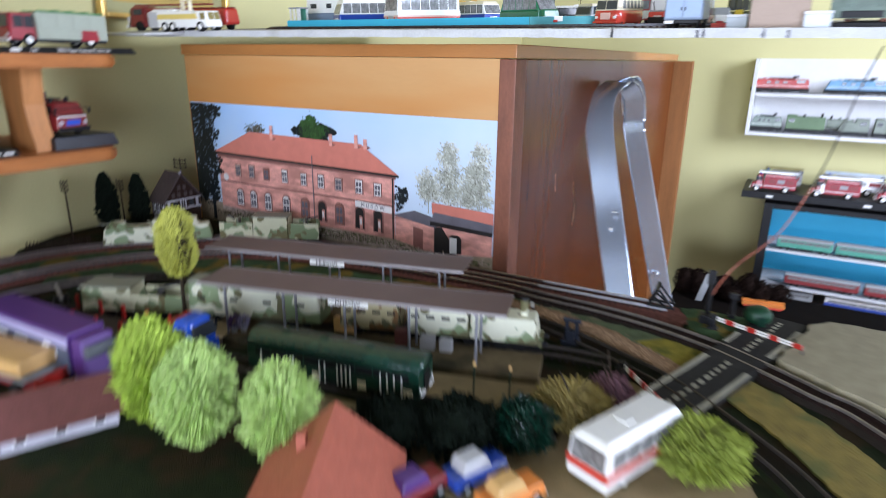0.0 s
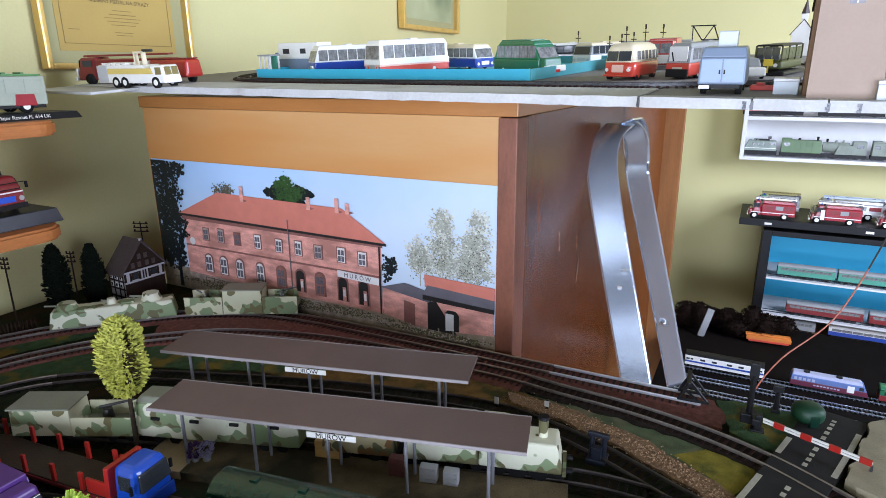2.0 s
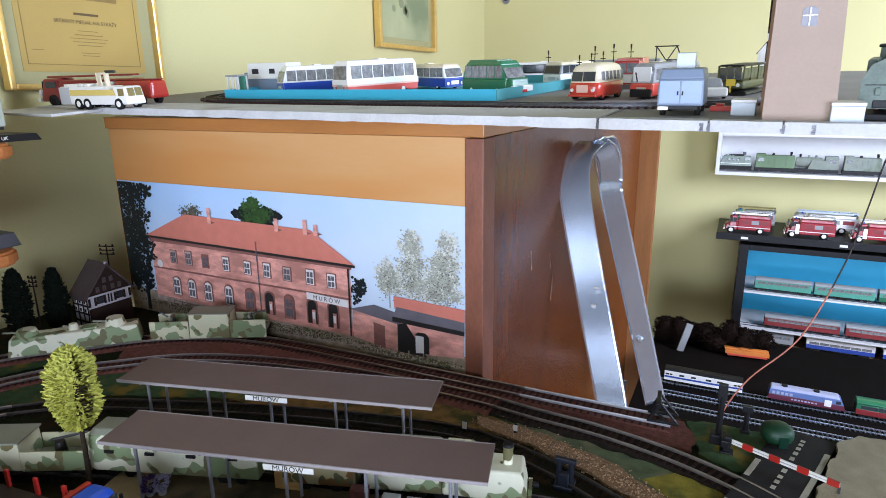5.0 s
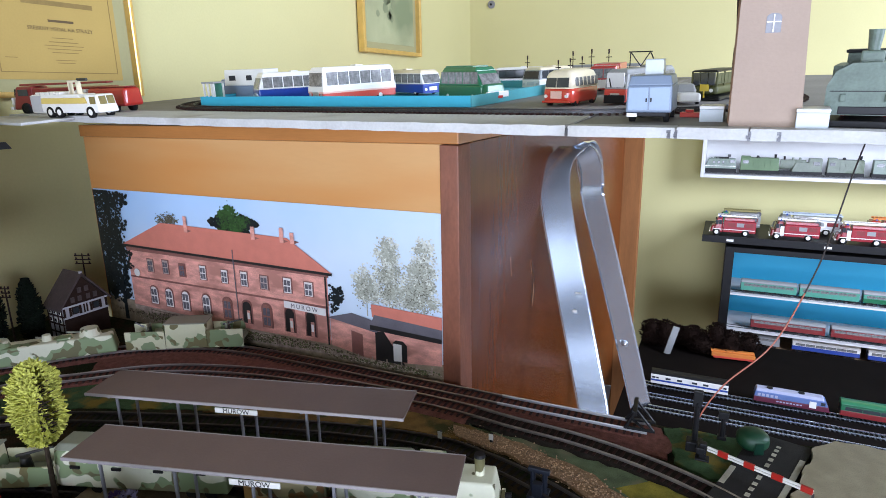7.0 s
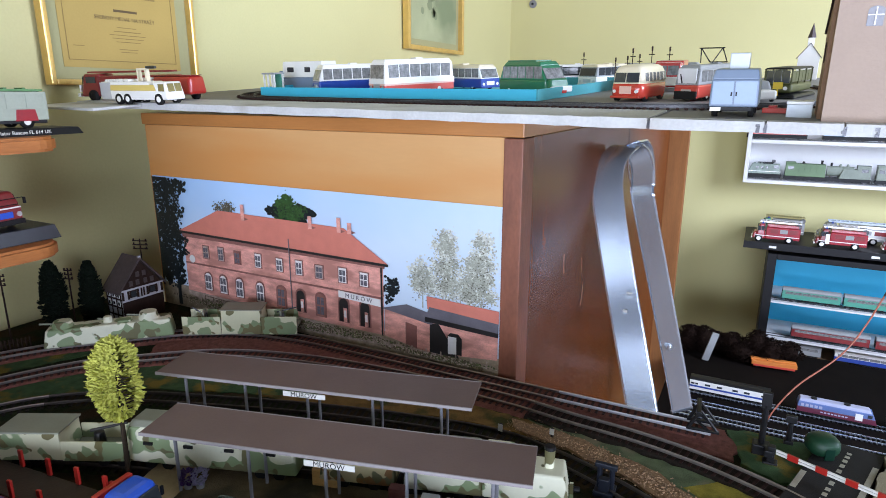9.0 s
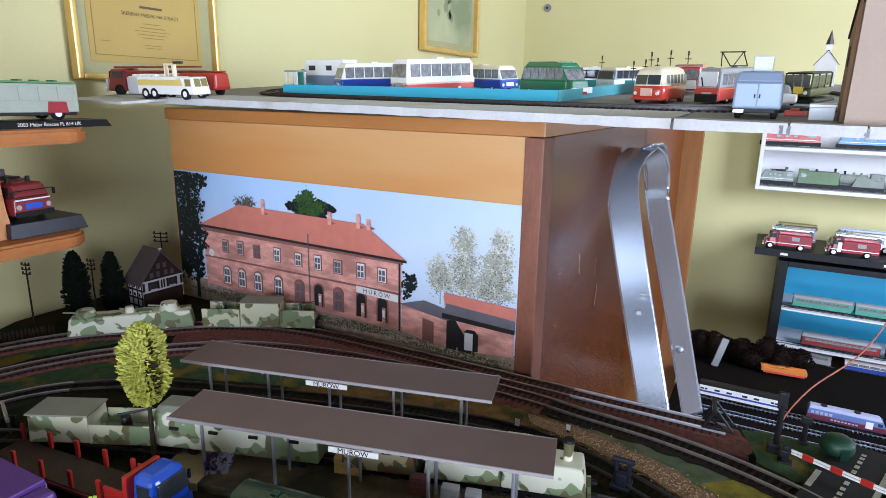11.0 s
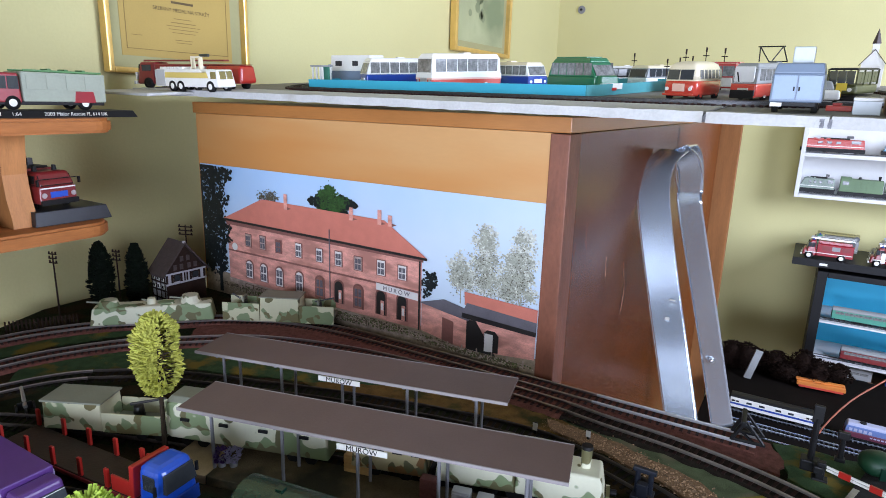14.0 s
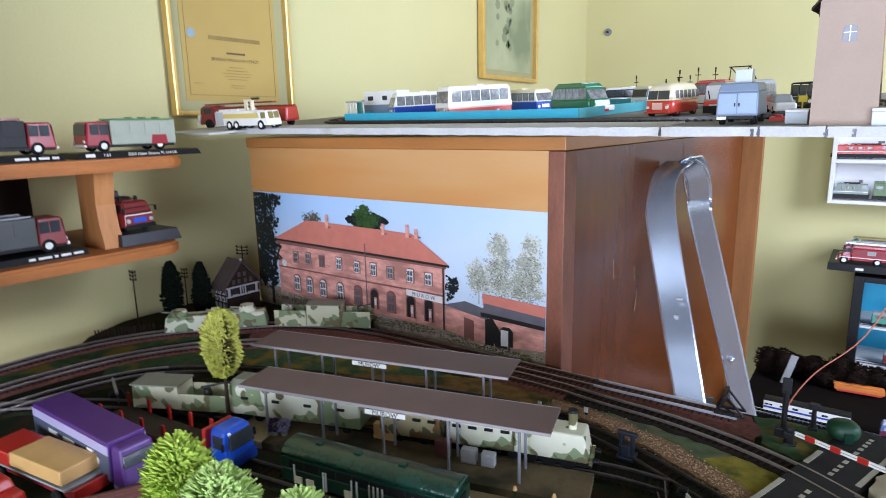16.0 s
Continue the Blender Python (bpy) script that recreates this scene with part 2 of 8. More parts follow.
FOLIAGE_LIME = mat("lime_green_foam", (0.46, 0.60, 0.10), 0.9, var=0.3, scale=150, fine=900, bump=0.4, spec=0.15)
DARKLEAF = mat("dark_conifer_foam", (0.005, 0.009, 0.005), 0.95, var=0.4, scale=150, bump=0.4, spec=0.15)
BARK = mat("dark_bark", (0.035, 0.025, 0.016), 0.9, var=0.3, scale=200, bump=0.6, spec=0.15)
BRICKROOF = mat("terracotta_roof_plastic", (0.38, 0.1, 0.06), 0.6, var=0.15, scale=120, bump=0.3)
BROWNROOF = mat("maroon_roof_plastic", (0.15, 0.05, 0.045), 0.6, var=0.15, scale=120, bump=0.3)
SLATE = mat("purple_grey_slate", (0.06, 0.042, 0.042), 0.7, var=0.3, scale=150, bump=0.4)
TIMBER = mat("dark_timber", (0.028, 0.016, 0.012), 0.7, var=0.3, bump=0.2, spec=0.15)
PLASTER = mat("white_plaster", (0.45, 0.44, 0.48), 0.8, var=0.1, bump=0.2)
PINK = mat("pink_flowers", (0.22, 0.11, 0.13), 0.9, var=0.3, scale=200, bump=0.5)
WIRE = mat("orange_red_cable", (0.42, 0.12, 0.07), 0.45, var=0.1, bump=0)
CASEBLUE = mat("sky_blue_backing", (0.035, 0.5, 0.8), 0.6, var=0.06, scale=6, bump=0)
SHELFWHITE = mat("white_laminate", (0.66, 0.66, 0.66), 0.45, var=0.04, bump=0.02)
# printed colours of the station picture
P_SKY = mat("printed_sky", (0.36, 0.56, 0.84), 0.35, var=0.05, scale=4, fine=20, bump=0)
pn, pl = P_SKY.node_tree.nodes, P_SKY.node_tree.links
tco, sep, add, rmp, mixer = pn.new("ShaderNodeTexCoord"), pn.new("ShaderNodeSeparateXYZ"), pn.new("ShaderNodeMath"), pn.new("ShaderNodeValToRGB"), pn.new("ShaderNodeMix")
noi, scl = pn.new("ShaderNodeTexNoise"), pn.new("ShaderNodeMath")
noi.inputs["Scale"].default_value = 14
pl.new(tco.outputs["Object"], noi.inputs[0])
pl.new(tco.outputs["Object"], sep.inputs[0])
scl.operation = "MULTIPLY_ADD"
scl.inputs[1].default_value, scl.inputs[2].default_value = 0.5, 0.0
pl.new(noi.outputs[0], scl.inputs[0])
dn = pn.new("ShaderNodeMath")
dn.operation = "MULTIPLY_ADD"
dn.inputs[1].default_value, dn.inputs[2].default_value = -4.5, 5.55
pl.new(sep.outputs["Z"], dn.inputs[0])
ax = pn.new("ShaderNodeMath")
ax.operation = "MULTIPLY_ADD"
ax.inputs[1].default_value = 1.35
pl.new(sep.outputs["X"], ax.inputs[0])
pl.new(dn.outputs[0], ax.inputs[2])
pl.new(ax.outputs[0], add.inputs[0])
pl.new(scl.outputs[0], add.inputs[1])
rmp.color_ramp.elements[0].position, rmp.color_ramp.elements[1].position = 0.22, 1.15
pl.new(add.outputs[0], rmp.inputs[0])
mixer.data_type = "RGBA"
pl.new(rmp.outputs[0], mixer.inputs[0])
pl.new(pn["Principled BSDF"].inputs["Base Color"].links[0].from_socket, mixer.inputs[6])
mixer.inputs[7].default_value = (0.56, 0.67, 0.80, 1)
pl.new(mixer.outputs[2], pn["Principled BSDF"].inputs["Base Color"])
P_BRICK = mat("printed_brick", (0.70, 0.33, 0.27), 0.35, var=0.4, scale=55, fine=420, bump=0, stretch=(1, 1, 2.6), tint=(0.44, 0.20, 0.16), amount=0.05)
P_BRICKD = mat("printed_shaded_brick", (0.24, 0.10, 0.085), 0.35, var=0.2, scale=90, bump=0)
P_ROOF = mat("printed_tiles", (0.58, 0.19, 0.14), 0.35, var=0.1, scale=60, fine=900, bump=0)
P_SLATE = mat("printed_slate", (0.13, 0.12, 0.14), 0.35, var=0.15, scale=60, bump=0)
P_DARK = mat("printed_dark", (0.02, 0.018, 0.018), 0.35, var=0.3, bump=0)
P_WHITE = mat("printed_white", (0.72, 0.7, 0.68), 0.35, var=0.06, bump=0)
P_PANE = mat("printed_panes", (0.12, 0.11, 0.13), 0.35, var=0.4, scale=300, bump=0)
P_TREE = mat("printed_dark_leaves", (0.03, 0.075, 0.02), 0.35, var=0.5, scale=200, bump=0)
P_TREEB = mat("printed_black_leaves", (0.008, 0.012, 0.014), 0.35, var=0.5, scale=200, bump=0)
P_CURTAIN = mat("printed_curtain", (0.42, 0.34, 0.31), 0.35, var=0.15, scale=200, bump=0)
P_BRICKL = mat("printed_arch_brick", (0.3, 0.13, 0.1), 0.35, var=0.2, scale=120, bump=0)
P_TWIG = mat("printed_brown_twigs", (0.10, 0.09, 0.06), 0.35, var=0.35, scale=200, bump=0)
P_PALED = mat("printed_grey_leaves", (0.34, 0.35, 0.29), 0.35, var=0.35, scale=200, bump=0)
P_PALE = mat("printed_pale_leaves", (0.56, 0.58, 0.52), 0.35, var=0.35, scale=200, bump=0)
P_GRASS = mat("printed_grass", (0.34, 0.27, 0.19), 0.35, var=0.4, scale=120, bump=0)
P_PATH = mat("printed_path", (0.40, 0.31, 0.26), 0.35, var=0.5, scale=120, bump=0)


# ---- mesh helpers ----
def box(bm, x0, x1, y0, y1, z0, z1, bevel=0.0, m=None):
    r = bmesh.ops.create_cube(bm, size=1.0)
    vs = r["verts"]
    t = Matrix.Translation(((x0 + x1) / 2, (y0 + y1) / 2, (z0 + z1) / 2)) @ Matrix.Diagonal((abs(x1 - x0), abs(y1 - y0), abs(z1 - z0), 1))
    if m:
        t = m @ t
    bmesh.ops.transform(bm, matrix=t, verts=vs)
    if bevel:
        es = list({e for v in vs for e in v.link_edges})
        bmesh.ops.bevel(bm, geom=es, offset=bevel, segments=2, affect="EDGES", profile=0.6)
    return bm


def hexa(bm, x0, x1, z0, z1, w0, w1, dx0=0.0, dx1=0.0, bevel=0.0):
    """A block along x: width w0 below, w1 above; the top is pulled in by dx0 and dx1 at its ends."""
    vs = [bm.verts.new(p) for p in (
        (x0, -w0 / 2, z0), (x1, -w0 / 2, z0), (x1, w0 / 2, z0), (x0, w0 / 2, z0),
        (x0 + dx0, -w1 / 2, z1), (x1 - dx1, -w1 / 2, z1), (x1 - dx1, w1 / 2, z1), (x0 + dx0, w1 / 2, z1))]
    for f in ((3, 2, 1, 0), (4, 5, 6, 7), (0, 1, 5, 4), (1, 2, 6, 5), (2, 3, 7, 6), (3, 0, 4, 7)):
        bm.faces.new([vs[i] for i in f])
    if bevel:
        es = list({e for v in vs for e in v.link_edges})
        bmesh.ops.bevel(bm, geom=es, offset=bevel, segments=3, affect="EDGES", profile=0.5)
    return bm


def cyl(bm, p0, p1, r0, r1=None, n=12):
    p0, p1 = Vector(p0), Vector(p1)
    d = p1 - p0
    m = Matrix.Translation((p0 + p1) / 2) @ d.to_track_quat("Z", "Y").to_matrix().to_4x4()
    bmesh.ops.create_cone(bm, cap_ends=True, segments=n, radius1=r0, radius2=r0 if r1 is None else r1, depth=d.length, matrix=m)
    return bm


def poly(bm, pts, thick, axis="y"):
    """A flat outline in (x, z) given thickness along y (or in (x, y) along z)."""
    f = (lambda p, d: (p[0], d, p[1])) if axis == "y" else (lambda p, d: (p[0], p[1], d))
    a = [bm.verts.new(f(p, 0.0)) for p in pts]
    b = [bm.verts.new(f(p, thick)) for p in pts]
    n = len(pts)
    bm.faces.new(a)
    bm.faces.new(b[::-1])
    for i in range(n):
        j = (i + 1) % n
        bm.faces.new((a[i], b[i], b[j], a[j]))
    bmesh.ops.recalc_face_normals(bm, faces=bm.faces)
    return bm


def sweep(bm, pts, prof, closed=False):
    """Carries a profile of (side, up) points along a line in space."""
    rings = []
    n = len(pts)
    for i, p in enumerate(pts):
        a, b = Vector(pts[max(0, i - 1)]), Vector(pts[min(n - 1, i + 1)])
        d = (b - a).normalized()
        s = d.cross(Vector((0, 0, 1)))
        s = s.normalized() if s.length > 1e-4 else Vector((1, 0, 0))
        u = s.cross(d)
        rings.append([bm.verts.new(Vector(p) + s * q[0] + u * q[1]) for q in prof])
    k = len(prof)
    for r, q in zip(rings, rings[1:]):
        for i in range(k):
            j = (i + 1) % k
            bm.faces.new((r[i], r[j], q[j], q[i]))
    bm.faces.new(rings[0][::-1])
    bm.faces.new(rings[-1])
    bmesh.ops.recalc_face_normals(bm, faces=bm.faces)
    return bm


def spline(pts, step=0.01):
    """A smooth line through some points, in even steps."""
    P = [Vector(p) for p in pts]
    P = [2 * P[0] - P[1]] + P + [2 * P[-1] - P[-2]]
    out = []
    for i in range(1, len(P) - 2):
        a, b, c, d = P[i - 1], P[i], P[i + 1], P[i + 2]
        k = max(2, int((c - b).length / step))
        for j in range(k):
            t = j / k
            out.append(0.5 * ((2 * b) + (c - a) * t + (2 * a - 5 * b + 4 * c - d) * t * t + (3 * b - a - 3 * c + d) * t ** 3))
    out.append(P[-2])
    return out


def part(name, bm, material, parent, label=""):
    if isinstance(bm, bpy.types.Mesh):
        me = bm
    else:
        me = bpy.data.meshes.new(name)
        bm.to_mesh(me)
        bm.free()
        me.materials.append(material)
    ob = new(name, me)
    if parent is not None:
        ob.parent = parent
    if label:
        ob["label"] = label
    return ob


def smooth(ob):
    for p in ob.data.polygons:
        p.use_smooth = True
    return ob


def thing(name, m, label, category, group="", kind=""):
    ob = new(name)
    ob.empty_display_size = 0.01
    ob.matrix_world = m
    return tagged(ob, label, category, group, kind)


def B():
    return bmesh.new()


def solid(name, bm, material, label, category, kind="", m=None, group=""):
    ob = part(name, bm, material, None)
    if m:
        ob.matrix_world = m
    return tagged(ob, label, category, group, kind)


def words(name, body, size, material, parent, m, depth=0.0002, align="CENTER"):
    """Lettering in the built-in font, turned into a mesh."""
    cu = bpy.data.curves.new(name, "FONT")
    cu.body, cu.size, cu.extrude, cu.align_x, cu.align_y = body, size, depth, align, "CENTER"
    ob = bpy.data.objects.new(name, cu)
    scene.collection.objects.link(ob)
    me = bpy.data.meshes.new_from_object(ob.evaluated_get(bpy.context.evaluated_depsgraph_get()))
    bpy.data.objects.remove(ob)
    me.materials.clear()
    me.materials.append(material)
    o = new(name, me)
    o.parent = parent
    o.matrix_local = m
    return o

# ---- large structure ----
ROOM_W, ROOM_E, ROOM_S, ROOM_N, ROOM_H = -0.668, 2.1, -2.0, 1.70, 2.5


def wall_with_window(name, axis, at, out, a0, a1, w0, w1, s0, s1, material=WALL, label="pale yellow painted plaster wall"):
    """A wall across one axis with one window opening (none if w0 is None)."""
    bm = B()
    spans = [(a0, a1, 0, ROOM_H)] if w0 is None else [(a0, w0, 0, ROOM_H), (w1, a1, 0, ROOM_H), (w0, w1, 0, s0), (w0, w1, s1, ROOM_H)]
    for p, q, z0, z1 in spans:
        if axis == "x":
            box(bm, min(at, at + out), max(at, at + out), p, q, z0, z1)
        else:
            box(bm, p, q, min(at, at + out), max(at, at + out), z0, z1)
    return solid(name, bm, material, label, "wall", "structure")


wall_with_window("wall_west", "x", ROOM_W, -0.12, ROOM_S - 0.12, ROOM_N + 0.12, None, None, 0, 0)
wall_with_window("wall_north", "y", ROOM_N, 0.12, ROOM_W, ROOM_E, None, None, 0, 0)
wall_with_window("wall_east", "x", ROOM_E, 0.12, ROOM_S - 0.12, ROOM_N + 0.12, -0.25, 0.97, 0.95, 2.3, WALL_UNSEEN, "plain dark brown unseen wall with a window")
wall_with_window("wall_south", "y", ROOM_S, -0.12, ROOM_W, ROOM_E, -0.58, 1.8, 0.45, 2.2, WALL_UNSEEN, "plain dark brown unseen wall with a window")
solid("floor", box(B(), ROOM_W - 0.12, ROOM_E + 0.12, ROOM_S - 0.12, ROOM_N + 0.12, -0.05, 0.0), FLOOR, "brown wooden floor of the room", "floor", "structure")
solid("ceiling", box(B(), ROOM_W - 0.12, ROOM_E + 0.12, ROOM_S - 0.12, ROOM_N + 0.12, ROOM_H, ROOM_H + 0.1), CEIL, "plain grey unseen ceiling", "ceiling", "structure")


def window_frame_in(name, axis, at, a0, a1, z0, z1):
    w = thing(name, Matrix(), "white framed window letting in daylight", "window", "", "structure")
    for i, (p, q, r, s) in enumerate(((a0, a0 + 0.05, z0, z1), (a1 - 0.05, a1, z0, z1), (a0 + 0.05, a1 - 0.05, z0, z0 + 0.05), (a0 + 0.05, a1 - 0.05, z1 - 0.05, z1), ((a0 + a1) / 2 - 0.03, (a0 + a1) / 2 + 0.03, z0 + 0.05, z1 - 0.05))):
        bm = B()
        if axis == "y":
            box(bm, p, q, at - 0.03, at + 0.03, r, s, 0.004)
        else:
            box(bm, at - 0.03, at + 0.03, p, q, r, s, 0.004)
        part("window_frame", bm, WHITE, w)


window_frame_in("window_1", "y", ROOM_S - 0.06, -0.58, 1.8, 0.45, 2.2)
window_frame_in("window_2", "x", ROOM_E + 0.06, -0.25, 0.97, 0.95, 2.3)

# ---- the wooden cabinet below the shelf ----
CAB = thing("cabinet", Matrix(), "honey and red-brown veneered wooden cabinet against the yellow wall", "cabinet")
part("side_panel", box(B(), -0.567, 0.0015, 0.0, 0.02, 0.0, 1.170, 0.0008), VENEER, CAB, "honey coloured veneer panel")
part("top_board", box(B(), -0.568, 0.022, -0.004, 1.16, 1.1705, 1.1865, 0.001), VENEER_TOP, CAB)
part("corner_post", box(B(), -0.0003, 0.0215, -0.0035, 0.03, 0.0, 1.1695, 0.0012), POSTWOOD, CAB, "red-brown wooden corner strip")
part("door", box(B(), 0.004, 0.0185, 0.0315, 1.128, 0.0, 1.1695, 0.001), VENEER_DARK, CAB, "red-brown glossy veneered door")
part("rear_post", box(B(), -0.02, 0.066, 1.13, 1.16, 0.0, 1.1695, 0.0015), REARWOOD, CAB)
part("carcass", box(B(), -0.564, 0.003, 0.021, 1.155, 0.02, 1.1695), VENEER_DARK, CAB)

# ---- the printed station picture ----
POSTER = thing("station_picture", pose(0, -0.0012, 0), "printed picture of a red brick railway station building", "picture")


def printed(name, pts, layer, material):
    ob = part(name, poly(B(), [(x, z) for x, z in pts], 0.0003), material, POSTER)
    ob.location = (0, -0.00045 * layer, 0)
    return ob


def printed_leaves(name, cx, cz, rx, rz, n, size, layer, material, seed, hole=0.0, clumps=0):
    """A crown printed as many small flat leaf shapes."""
    rnd = random.Random(seed)
    bm = B()
    spots = [(rnd.uniform(0, 6.283), math.sqrt(rnd.uniform(0, 1))) for k in range(clumps)]
    for i in range(n):
        a, r = rnd.uniform(0, 2 * math.pi), math.sqrt(rnd.uniform(hole, 1))
        lump = 1 + 0.22 * math.sin(3 * a + seed) + 0.13 * math.sin(7 * a + 2 * seed)
        x, z = cx + rx * r * lump * math.cos(a), cz + rz * r * lump * math.sin(a)
        if clumps:
            a, r = rnd.choice(spots)
            x, z = cx + rx * r * math.cos(a) + rnd.gauss(0, 0.0042), cz + rz * r * math.sin(a) + rnd.gauss(0, 0.0036)
        x, z = min(max(x, -0.5605), -0.0015), min(max(z, 0.903), 1.0925)
        s, t = size * rnd.uniform(0.5, 1.3), rnd.uniform(0, 6.28)
        k = 5
        f = [bm.verts.new((min(max(x + s * math.cos(t + 6.283 * j / k), -0.5615), -0.0008), -0.00045 * layer - rnd.uniform(0, 0.0004), min(z + s * rnd.uniform(0.6, 1.1) * math.sin(t + 6.283 * j / k), 1.0945))) for j in range(k)]
        bm.faces.new(f)
    return part(name, bm, material, POSTER)


part("sheet", box(B(), -0.562, -0.0005, -0.0002, 0.0006, 0.86, 1.096), P_SKY, POSTER, "printed blue sky with white clouds")
printed("ground", [(-0.562, 0.862), (-0.0005, 0.862), (-0.0005, 0.919), (-0.09, 0.914), (-0.155, 0.924), (-0.36, 0.928), (-0.562, 0.932)], 1, P_GRASS)
printed("path", [(-0.46, 0.903), (-0.24, 0.902), (-0.12, 0.906), (-0.155, 0.9155), (-0.505, 0.920)], 2, P_PATH)
printed("wall_foot", [(-0.506, 0.919), (-0.36, 0.912), (-0.25, 0.909), (-0.25, 0.918), (-0.506, 0.926)], 4, P_PATH)
printed("facade", [(-0.506, 0.921), (-0.1555, 0.919), (-0.1555, 1.0115), (-0.506, 1.0135)], 3, P_BRICK)
printed("cornice", [(-0.508, 1.009), (-0.153, 1.0065), (-0.153, 1.0125), (-0.508, 1.0145)], 4, P_BRICKD)
printed("string_course", [(-0.506, 0.9685), (-0.156, 0.9665), (-0.156, 0.969), (-0.506, 0.971)], 4, P_BRICKD)
printed("roof", [(-0.513, 1.0175), (-0.148, 1.0125), (-0.212, 1.0515), (-0.430, 1.0545)], 5, P_ROOF)
printed("gutter", [(-0.514, 1.0145), (-0.147, 1.0095), (-0.147, 1.0128), (-0.514, 1.0178)], 6, P_DARK)
for cx, h in ((-0.385, 0.017), (-0.268, 0.012), (-0.222, 0.014), (-0.206, 0.009)):
    printed("chimney", [(cx, 1.045), (cx + 0.006, 1.045), (cx + 0.006, 1.05 + h), (cx, 1.05 + h)], 7, P_BRICK)
    printed("chimney_shade", [(cx + 0.006, 1.045), (cx + 0.013, 1.0475), (cx + 0.006, 1.049)], 6, P_BRICKD)


def printed_window(cx, z0, w, h, arched, door=False, light=P_WHITE):
    top = [(cx + w / 2 * math.cos(a), z0 + h - w / 2 + w / 2 * math.sin(a)) for a in [math.pi * k / 6 for k in range(7)]] if arched else [(cx + w / 2, z0 + h), (cx - w / 2, z0 + h)]
    grow = [(cx + (x - cx) * 1.3, z0 - 0.001 + (z - z0) * 1.12) for x, z in [(cx - w / 2, z0), (cx + w / 2, z0)] + top]
    printed("window_surround", grow, 5, P_BRICKD)
    printed("window_light", [(cx - w / 2, z0), (cx + w / 2, z0)] + top, 6, P_DARK if door else light)
    if door:
        printed("door_leaf", [(cx, z0), (cx + w * 0.38, z0), (cx + w * 0.38, z0 + h * 0.6), (cx, z0 + h * 0.6)], 7, P_BRICK)
        printed("door_panel", [(cx + w * 0.06, z0 + h * 0.2), (cx + w * 0.32, z0 + h * 0.2), (cx + w * 0.32, z0 + h * 0.5), (cx + w * 0.06, z0 + h * 0.5)], 8, P_WHITE)
    else:
        for sx in (-1, 1):
            for k in range(2):
                a, b = z0 + h * (0.08 + 0.44 * k), z0 + h * (0.44 + 0.42 * k)
                printed("window_pane", [(cx + sx * w * 0.05, a), (cx + sx * w * 0.40, a), (cx + sx * w * 0.40, b), (cx + sx * w * 0.05, b)], 7, P_PANE)


for k, x in enumerate((-0.461, -0.431, -0.399, -0.360, -0.3215, -0.2875, -0.254, -0.2165, -0.1835)):
    printed_window(x, 0.981 - 0.0002 * k, 0.0105 + 0.0012 * (k > 5), 0.018 + 0.0015 * (k % 2), False, False, (P_PATH, P_CURTAIN, P_BRICKD, P_WHITE, P_WHITE, P_WHITE, P_CURTAIN, P_WHITE, P_WHITE)[k])
    printed_window(x, 0.9325 - 0.0008 * k, 0.013 + 0.001 * (k > 3), 0.026 + 0.0008 * k, True, k in (5, 7, 8), P_BRICKL if k in (4, 6) else P_WHITE)
printed("down_pipe", [(-0.303, 0.921), (-0.3015, 0.921), (-0.3015, 1.028), (-0.303, 1.028)], 8, P_SLATE)
printed("corner_pipe", [(-0.158, 0.919), (-0.1558, 0.919), (-0.1558, 1.008), (-0.158, 1.008)], 8, P_DARK)
printed("satellite_dish", [(-0.489 + 0.006 * math.cos(a * 0.6283), 0.977 + 0.006 * math.sin(a * 0.6283)) for a in range(10)], 9, P_WHITE)
printed("station_sign", [(-0.223, 0.9600), (-0.1585, 0.9570), (-0.1585, 0.9665), (-0.223, 0.9690)], 9, P_WHITE)
words("station_lettering", "M U R Ó W", 0.0082, P_SLATE, POSTER, pose(-0.191, -0.0048, 0.9632, 90, 1.6, 0), 0.0001)
printed("shed_wall", [(-0.1545, 0.919), (-0.09, 0.908), (-0.09, 0.947), (-0.1545, 0.955)], 3, P_BRICK)
printed("shed_opening", [(-0.124, 0.914), (-0.108, 0.911), (-0.108, 0.94), (-0.124, 0.943)], 4, P_BRICKD)
printed("shed_shadow", [(-0.09, 0.908), (-0.05, 0.909), (-0.078, 0.948), (-0.09, 0.947)], 4, P_DARK)
printed("shed_roof", [(-0.158, 0.9555), (-0.088, 0.9455), (-0.075, 0.957), (-0.122, 0.966)], 5, P_SLATE)
printed("annex_wall", [(-0.088, 0.909), (-0.002, 0.917), (-0.002, 0.948), (-0.088, 0.954)], 3, P_BRICK)
printed("annex_door", [(-0.066, 0.912), (-0.047, 0.914), (-0.047, 0.935), (-0.052, 0.94), (-0.062, 0.94), (-0.066, 0.936)], 5, P_DARK)
printed("annex_door_leaf", [(-0.0645, 0.9135), (-0.0535, 0.9148), (-0.0535, 0.936), (-0.0645, 0.936)], 8, P_WHITE)
printed("annex_roof", [(-0.096, 0.953), (-0.001, 0.949), (-0.001, 0.962), (-0.09, 0.968)], 6, P_SLATE)
printed("annex_tiles", [(-0.093, 0.965), (-0.001, 0.962), (-0.001, 0.977), (-0.094, 0.981)], 5, P_ROOF)
printed("annex_eave", [(-0.096, 0.949), (-0.001, 0.9455), (-0.001, 0.951), (-0.096, 0.955)], 7, P_DARK)
for k in range(7):
    x = -0.135 + k * 0.02
    printed("fence_post", [(x, 0.905), (x + 0.0016, 0.905), (x + 0.0016, 0.9145), (x, 0.9145)], 8, P_PATH)
